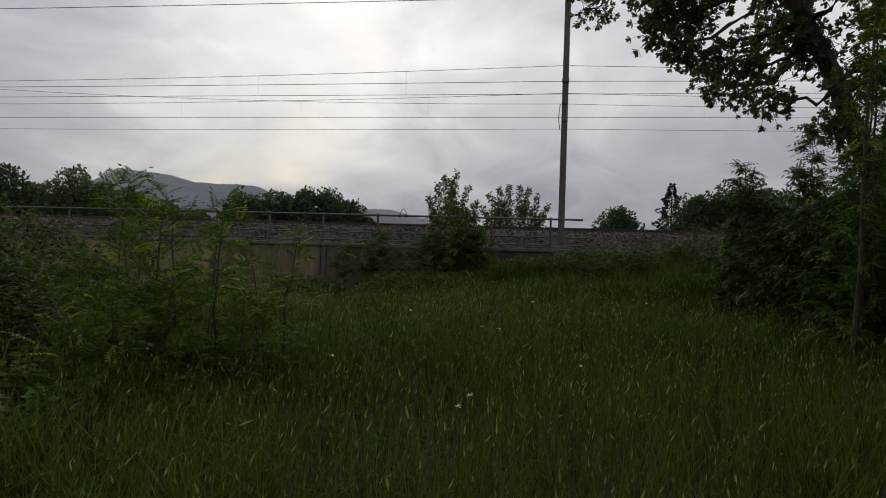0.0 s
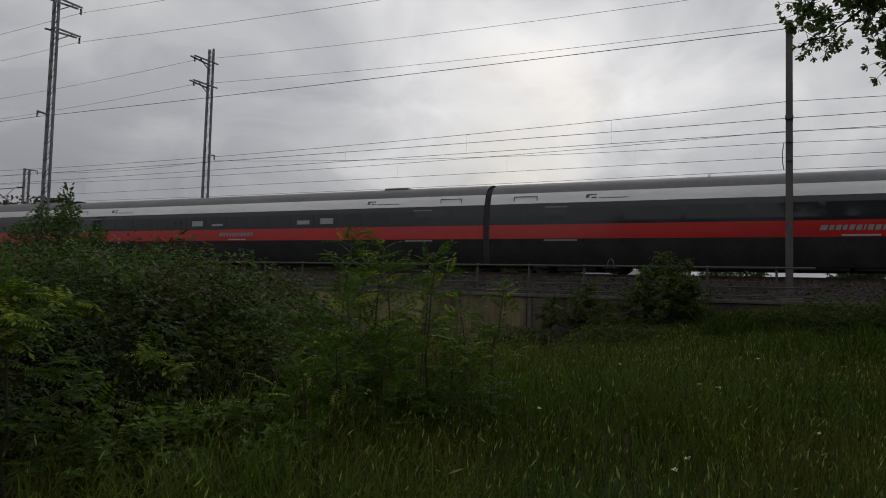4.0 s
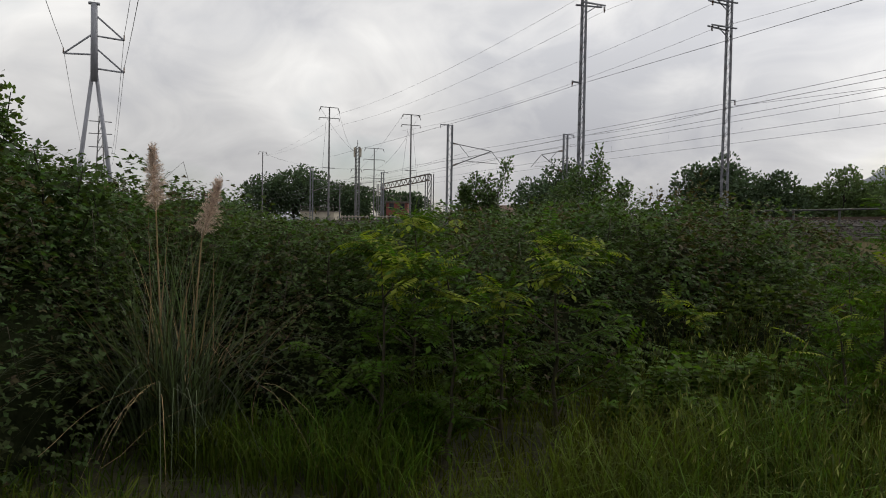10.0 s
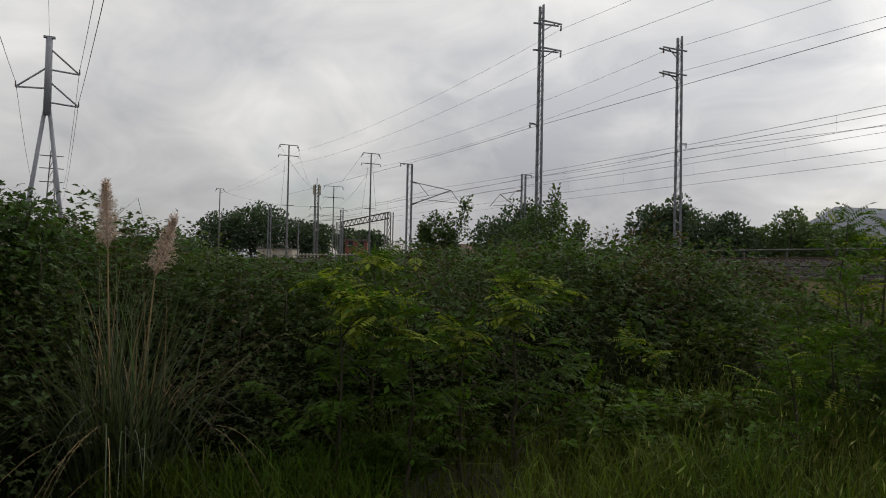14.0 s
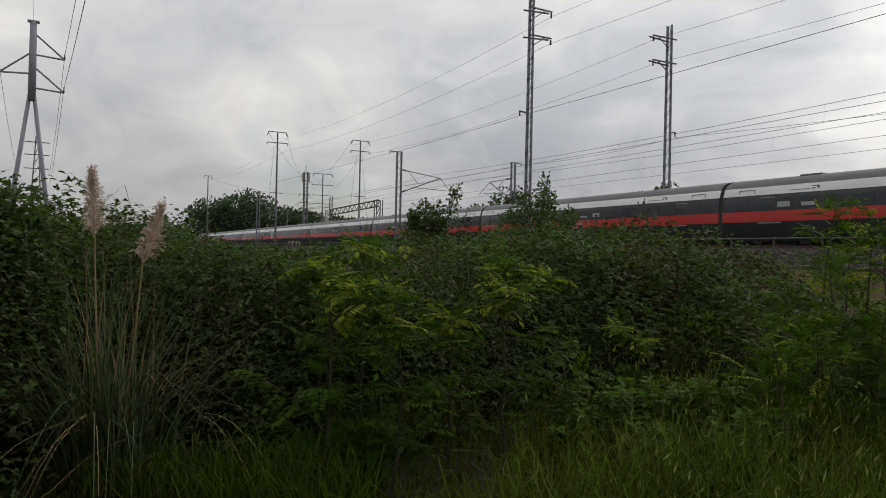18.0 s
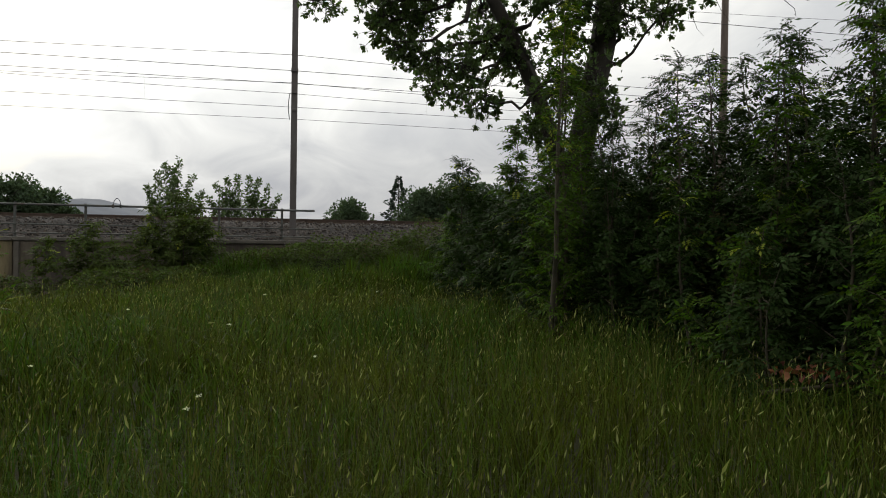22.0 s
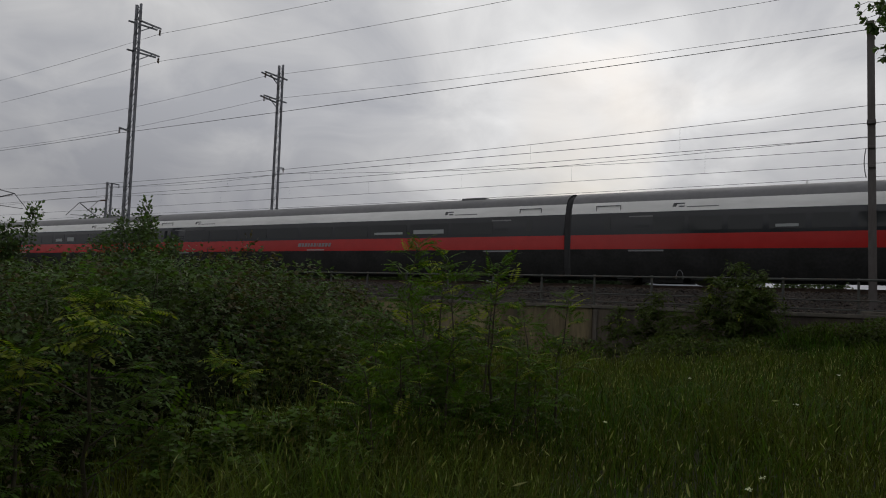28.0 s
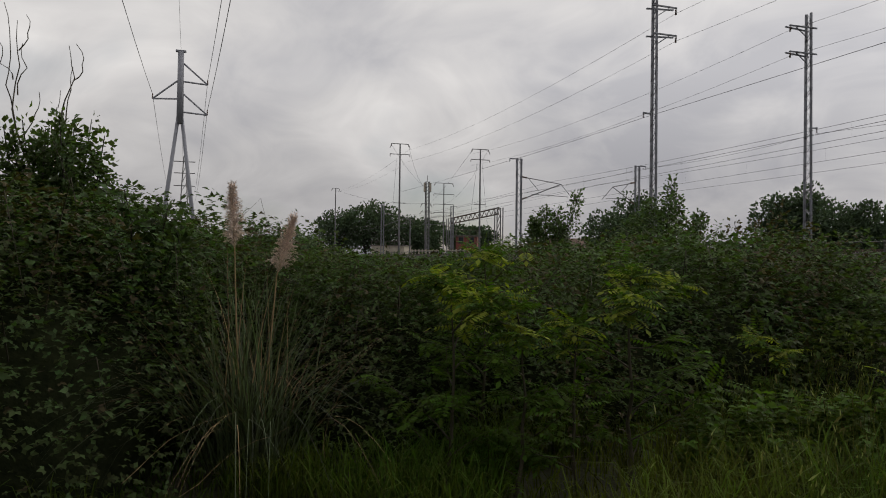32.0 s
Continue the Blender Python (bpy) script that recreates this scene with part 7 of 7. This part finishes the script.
# ---- pampas grass ----
def pampas():
    p = polar(88.2, 5.35)
    ob = empty("pampas_grass", "clump of pampas grass with two buff feathery plumes", "grass", "", Matrix.Translation(p))
    g = np.random.default_rng(21)
    V, F = [], []
    for i in range(430):
        a = g.random() * 2 * math.pi
        l = 1.0 + 0.85 * g.random()
        out = 0.12 + 0.75 * g.random() ** 1.2
        fall = 0.20 + 0.45 * g.random()
        if i % 3 == 0:
            l, out, fall = 1.3 + 0.7 * g.random(), 0.55 + 0.4 * g.random(), 0.75 + 0.4 * g.random()
        d = np.array([math.cos(a), math.sin(a), 0])
        base = d * 0.17 * g.random() + np.array((0.1, 0.15, 0)) * g.normal()
        sd = np.array([-math.sin(a), math.cos(a), 0]) * (0.003 + 0.0035 * g.random())
        turn = g.normal() * 0.18
        o, n = len(V), 11
        for k in range(n):
            t = k / (n - 1)
            c = base + d * l * out * (0.40 * t + 0.60 * t ** 2.2) + sd * 40 * turn * t * t + np.array((0, 0, l * (t * (1.15 - 0.3 * out) - fall * out * t ** 3.0)))
            w = sd * (1 - t ** 1.5) + sd * 0.05
            V += [c - w, c + w]
        for k in range(n - 1):
            F.append((o + 2 * k, o + 2 * k + 1, o + 2 * k + 3, o + 2 * k + 2))
    V, F = np.array(V), np.array(F)
    V[:, 2] = np.maximum(V[:, 2], 0.02)
    k = np.arange(len(F))
    dry = (k // 10 % 5 == 0) & (k % 10 >= 4)
    from_arrays("leaves", V, F[~dry], M["pampas"], ob)
    from_arrays("dry_leaves", V, F[dry], M["straw"], ob, label="dry straw-coloured leaf ends")
    hair = (np.array([(-0.016, 0, 0), (0.016, 0, 0), (0.010, 0.55, 0.03), (0, 1, -0.12)]), np.array([(0, 1, 2), (0, 2, 3)]))
    for az, el_top, el_low, lean in ((89.55, 5.5, 0.5, -0.02), (85.25, 3.1, -1.5, 0.10)):
        top = np.array(polar(az, 5.35)) - np.array(p)
        zt, zl = 1.6 + 5.35 * math.tan(radians(el_top)), 1.6 + 5.35 * math.tan(radians(el_low))
        root = top * 0.25 + np.array(p) * 0.03 * (1, 1, 0)
        low = top * 0.94 + (0, lean * -0.6, zl)
        tip = top + (0, lean * 0.5, zt)
        v, f = limb([root, root * 0.3 + low * 0.7 * (1, 1, 0.9), low, low * 0.5 + tip * 0.5, tip], 0.008, 0.002, 6)
        st = from_arrays("stalk", v, f, M["straw"], ob)
        # side sprays that rise from the stalk, arch over and hang, each set with hairs
        Q, D, S = [], [], []
        for b in range(150):
            t = (b + g.random()) / 150
            a = 2.4 * b + g.normal() * 0.3
            l = (0.23 - 0.15 * t) * (0.5 + 0.6 * g.random())
            o = np.array((math.cos(a), math.sin(a) + 3.0 * lean, 0.0))
            at = low + (tip - low) * t * 0.93
            u = g.random(46) ** 0.8
            spread = 0.50 * (1 - 0.45 * t)
            q = at + o * (l * spread * u ** 1.3)[:, None] + np.array((0, 0, 1.0)) * (l * (0.95 * u - 0.55 * (1 - 0.8 * t) * u ** 2.6))[:, None]
            slope = o * (spread * 1.3) + np.array((0, 0, 1.0)) * (0.95 - 1.43 * (1 - 0.8 * t) * u ** 1.6)[:, None]
            Q.append(q + g.normal(size=q.shape) * 0.003), D.append(unit(slope) + g.normal(size=q.shape) * 0.35), S.append(0.014 + 0.016 * g.random(46))
        v, f = scatter(hair, np.concatenate(Q), np.concatenate(D), rand_dirs(150 * 46), np.concatenate(S))
        from_arrays("plume", v, f, M["plume"], st, label="buff feathery plume")


pampas()


def bare_canes():
    ob = empty("dry_canes", "pale dry arching stems in the grass before the hedge", "stem", "")
    parts = [limb(bent(a, b, 0.05, 8, 60 + i), 0.0016, 0.001, 5) for i, (a, b) in enumerate(((polar(93, 4.6, 0.1), polar(85, 4.9, 0.42)), (polar(97, 4.5, 0.25), polar(89, 4.9, 0.55)), (polar(82, 4.6, 0.3), polar(79, 4.7, 0.9))))]
    V, F = joined(parts)
    tagged(from_arrays("stem", V, F, M["straw"], ob), kind="stuff")


bare_canes()


# ---- meadow ----
def meadow():
    def field(n, az0, az1, d0, d1, power):
        u = rng.random(n)
        d = (d0 ** power + u * (d1 ** power - d0 ** power)) ** (1 / power)
        a = np.radians(rng.uniform(az0, az1, n))
        return -d * np.sin(a), d * np.cos(a), d

    def blades(x, y, d, h, w, bend):
        n = len(x)
        a = rng.random(n) * 2 * math.pi
        z0 = np.array([ground_height(i, j) for i, j in zip(x, y)]) - 0.03
        root = np.stack([x, y, z0], 1)
        lean = np.stack([np.cos(a), np.sin(a), np.zeros(n)], 1) * (h * bend)[:, None]
        b = a + math.pi / 2 + rng.normal(0, 0.6, n)
        side = np.stack([np.cos(b), np.sin(b), np.zeros(n)], 1) * w[:, None]
        up = np.zeros((n, 3))
        up[:, 2] = h
        c1, c2, c3 = root + up * 0.45 + lean * 0.15, root + up * 0.8 + lean * 0.5, root + up * (1 - 0.3 * bend[:, None]) + lean
        V = np.stack([root - side, root + side, c1 - side * 0.9, c1 + side * 0.9, c2 - side * 0.55, c2 + side * 0.55, c3], 1)
        f = np.array([(0, 1, 3), (0, 3, 2), (2, 3, 5), (2, 5, 4), (4, 5, 6)])
        F = f[None] + (np.arange(n) * 7)[:, None, None]
        return V.reshape(-1, 3), F.reshape(-1, 3), c3

    def tall(x, y):
        return np.array([1.0 + 0.45 * noise.noise(Vector((i * 0.45, j * 0.45, 2.0))) + 0.32 * noise.noise(Vector((i * 1.6, j * 1.6, 5.0))) for i, j in zip(x, y)])

    def worn(x, y):
        """Short grass on the strip before the wall."""
        a = np.degrees(np.arctan2(-x, y))
        return 1 - 0.72 * np.clip((y - 13.5) / 4.5, 0, 1) * np.clip((a - 8.5) / 4.5, 0, 1)

    n = 100000
    x, y, d = field(n, -62, 112, 1.3, 23.0, 1.25)
    keep = (y < WALL_Y - 0.3)
    x, y, d = x[keep], y[keep], d[keep]
    h = (0.36 + 0.34 * rng.random(len(x))) * tall(x, y) * np.interp(d, [1, 4, 12, 22], [0.8, 0.95, 1.1, 1.15]) * np.interp(np.degrees(np.arctan2(-x, y)), [-60, 30, 45, 58, 72, 112], [1, 1, 0.85, 0.55, 0.38, 0.34]) * worn(x, y)
    V, F, _ = blades(x, y, d, h, 0.0016 + 0.0008 * d, 0.25 + 0.8 * rng.random(len(x)))
    tagged(from_arrays("meadow_grass", V, F, M["grass"]), "tall uncut green meadow grass", "grass", kind="stuff")
    # rank grass before the wall
    n = 15000
    x, y, d = field(n, -17, 16, 15.5, 21.4, 1.3)
    keep = y < WALL_Y - 1.6
    x, y, d = x[keep], y[keep], d[keep]
    h = (0.5 + 0.5 * rng.random(len(x))) * tall(x, y) * np.interp(d, [15.5, 19, 21.4], [0.9, 1.15, 1.25]) * np.interp(np.degrees(np.arctan2(-x, y)), [-14, -2, 6, 16], [1.2, 1.1, 0.9, 0.8]) * worn(x, y)
    V, F, _ = blades(x, y, d, h, 0.003 + 0.0006 * d, 0.2 + 0.6 * rng.random(len(x)))
    tagged(from_arrays("rank_grass", V, F, M["grass"]), "tall rank grass before the concrete wall", "grass", kind="stuff")
    # thinner grass behind the path
    n = 9000
    x, y, d = field(n, 112, 298, 1.5, 15.0, 1.5)
    h = (0.30 + 0.30 * rng.random(n)) * tall(x, y)
    V, F, _ = blades(x, y, d, h, 0.006 + 0.0012 * d, 0.25 + 0.8 * rng.random(n))
    tagged(from_arrays("meadow_grass_south", V, F, M["grass"]), "uncut green grass on the south of the meadow", "grass", kind="stuff")
    # fresh grass at the foot of the brambles
    n = 26000
    x, y, d = field(n, 22, 112, 1.6, 7.0, 1.3)
    keep = np.array([noise.noise(Vector((i * 0.8, j * 0.8, 4.0))) for i, j in zip(x, y)]) > 0.0
    x, y, d = x[keep], y[keep], d[keep]
    h = (0.30 + 0.40 * rng.random(len(x))) * tall(x, y) * np.interp(np.degrees(np.arctan2(-x, y)), [20, 45, 60, 75, 112], [0.9, 1.1, 1.0, 0.8, 0.6])
    V, F, _ = blades(x, y, d, h, 0.0018 + 0.0008 * d, 0.25 + 0.75 * rng.random(len(x)))
    tagged(from_arrays("fresh_grass", V, F, M["lush_grass"]), "bright green long grass below the brambles", "grass", kind="stuff")
    # flowering stems with pale seed heads
    n = 25000
    x, y, d = field(n, -55, 62, 1.6, 22.5, 1.3)
    keep = np.degrees(np.arctan2(-x, y)) < 44 + 18 * rng.random(len(x)) ** 2
    x, y, d = x[keep], y[keep], d[keep]
    keep = y < WALL_Y - 0.4
    x, y, d = x[keep], y[keep], d[keep]
    h = (0.55 + 0.35 * rng.random(len(x))) * tall(x, y) * worn(x, y)
    V, F, tip = blades(x, y, d, h, 0.0008 + 0.00022 * d, 0.08 + 0.3 * rng.random(len(x)))
    tagged(from_arrays("grass_stems", V, F, M["grass_stem"]), "thin yellowish flowering grass stems", "grass", kind="stuff")
    spike = (np.array([(0, 0, 0), (-0.09, 0.35, 0.0), (0.09, 0.35, 0.0), (0, 0.4, 0.09), (0, 1, 0)]), np.array([(0, 1, 3), (0, 3, 2), (1, 4, 3), (3, 4, 2)]))
    T = unit(rng.normal(size=(len(tip), 3)) * 0.28 + (0.12, 0, 0.85))
    V, F = scatter(spike, tip - T * 0.03, T, rand_dirs(len(tip)), rng.uniform(0.03, 0.085, len(tip)) * (0.6 + 0.7 * rng.random(len(tip)) ** 4) * np.interp(d, [1, 20], [0.8, 1.3]))
    tagged(from_arrays("grass_seed_heads", V, F, M["dry_grass"]), "pale yellow-green grass seed heads", "grass", kind="stuff")
    # closed sward on the south, and shorter grass round the standing place
    n = 42000
    x, y, d = field(n, 112, 298, 1.3, 15.0, 1.6)
    h = (0.26 + 0.30 * rng.random(n)) * tall(x, y)
    V, F, _ = blades(x, y, d, h, 0.005 + 0.0011 * d, 0.3 + 0.8 * rng.random(n))
    tagged(from_arrays("meadow_sward", V, F, M["grass"]), "dense uncut green grass on the south of the meadow", "grass", kind="stuff")
    n = 9000
    x, y, d = field(n, 0, 360, 0.05, 2.0, 1.8)
    h = (0.10 + 0.12 * rng.random(n)) * tall(x, y)
    V, F, _ = blades(x, y, d, h, 0.004 + 0 * d, 0.4 + 0.9 * rng.random(n))
    tagged(from_arrays("trodden_grass", V, F, M["grass"]), "short trodden green grass", "grass", kind="stuff")


meadow()


def leafy_weed(m, h, seed):
    """Nettle-like weed: a few upright stems with pairs of pointed leaves."""
    ob = empty("leafy_weed", "leafy bright green weed standing in the long grass", "weed", "meadow weeds", m)
    g = np.random.default_rng(seed)
    parts, P, T = [], [], []
    for k in range(7):
        a = g.random() * 2 * math.pi
        tip = np.array((math.cos(a) * 0.22 * g.random() ** 0.5, math.sin(a) * 0.22 * g.random() ** 0.5, h * (0.7 + 0.35 * g.random())))
        ax = np.array(bent(tip * (0.5, 0.5, 0), tip, 0.03, 8, seed + k))
        parts.append(limb(ax, 0.004, 0.002, 4))
        for j in range(3, 30):
            u = j / 30 * 6.999
            q = ax[int(u)] + (ax[int(u) + 1] - ax[int(u)]) * (u - int(u))
            for b in (0.0, math.pi):
                t = 1.6 * j + b + 0.4 * g.normal()
                P.append(q), T.append((math.cos(t), math.sin(t), 0.25 - 0.5 * g.random()))
    P, T = np.array(P), np.array(T)
    V, F = scatter(LEAF, P, T, np.tile((0.0, 0.0, 1.0), (len(P), 1)) + g.normal(size=(len(P), 3)) * 0.35, 0.045 + 0.05 * g.random(len(P)))
    from_arrays("leaves", V, F, M["weed_bright"], ob)
    V, F = joined(parts)
    tagged(from_arrays("stem_work", V, F, M["grass_stem"], ob), kind="stuff")
    return ob


WEEDS = [leafy_weed(pose(*polar(az, d, -0.03)), h, 880 + i) for i, (az, d, h) in enumerate(((43.0, 5.9, 0.72), (50.0, 5.6, 0.62), (46.0, 5.3, 0.5)))]
for i in range(16):
    copy_thing(WEEDS[i % 3], pose(*polar(40 + 13 * ((i * 0.618) % 1.0), 4.9 + 1.7 * ((i * 0.383) % 1.0), -0.03), 0, 0, 47.0 * i))


def flower(az, d, z):
    ob = empty("white_flower", "small white umbel flower in the meadow", "flower", "meadow flowers", Matrix.Translation(polar(az, d, 0)))
    v, f = limb([(0, 0, 0), (0.01, 0, z * 0.6), (0, 0, z)], 0.003, 0.002, 4)
    from_arrays("stalk", v, f, M["grass"], ob)
    n = 30
    P = np.stack([rng.normal(0, 0.008, n), rng.normal(0, 0.008, n), z + rng.normal(0, 0.003, n)], 1)
    v, f = scatter(CARD, P, unit(rng.normal(size=(n, 3)) * (1, 1, 0.3) + (0, 0, 0.4)), rand_dirs(n), np.full(n, 0.009))
    from_arrays("umbel", v, f, M["petal"], ob)


for az, d, z in ((6.4, 4.0, 0.72), (7.3, 3.8, 0.70), (4.2, 6.5, 0.8), (-2.5, 5.0, 0.75), (11.5, 7.5, 0.85), (1.5, 8.5, 0.9), (17.8, 5.4, 0.7), (-7.5, 9.0, 0.9)):
    flower(az, d, z)

motions()
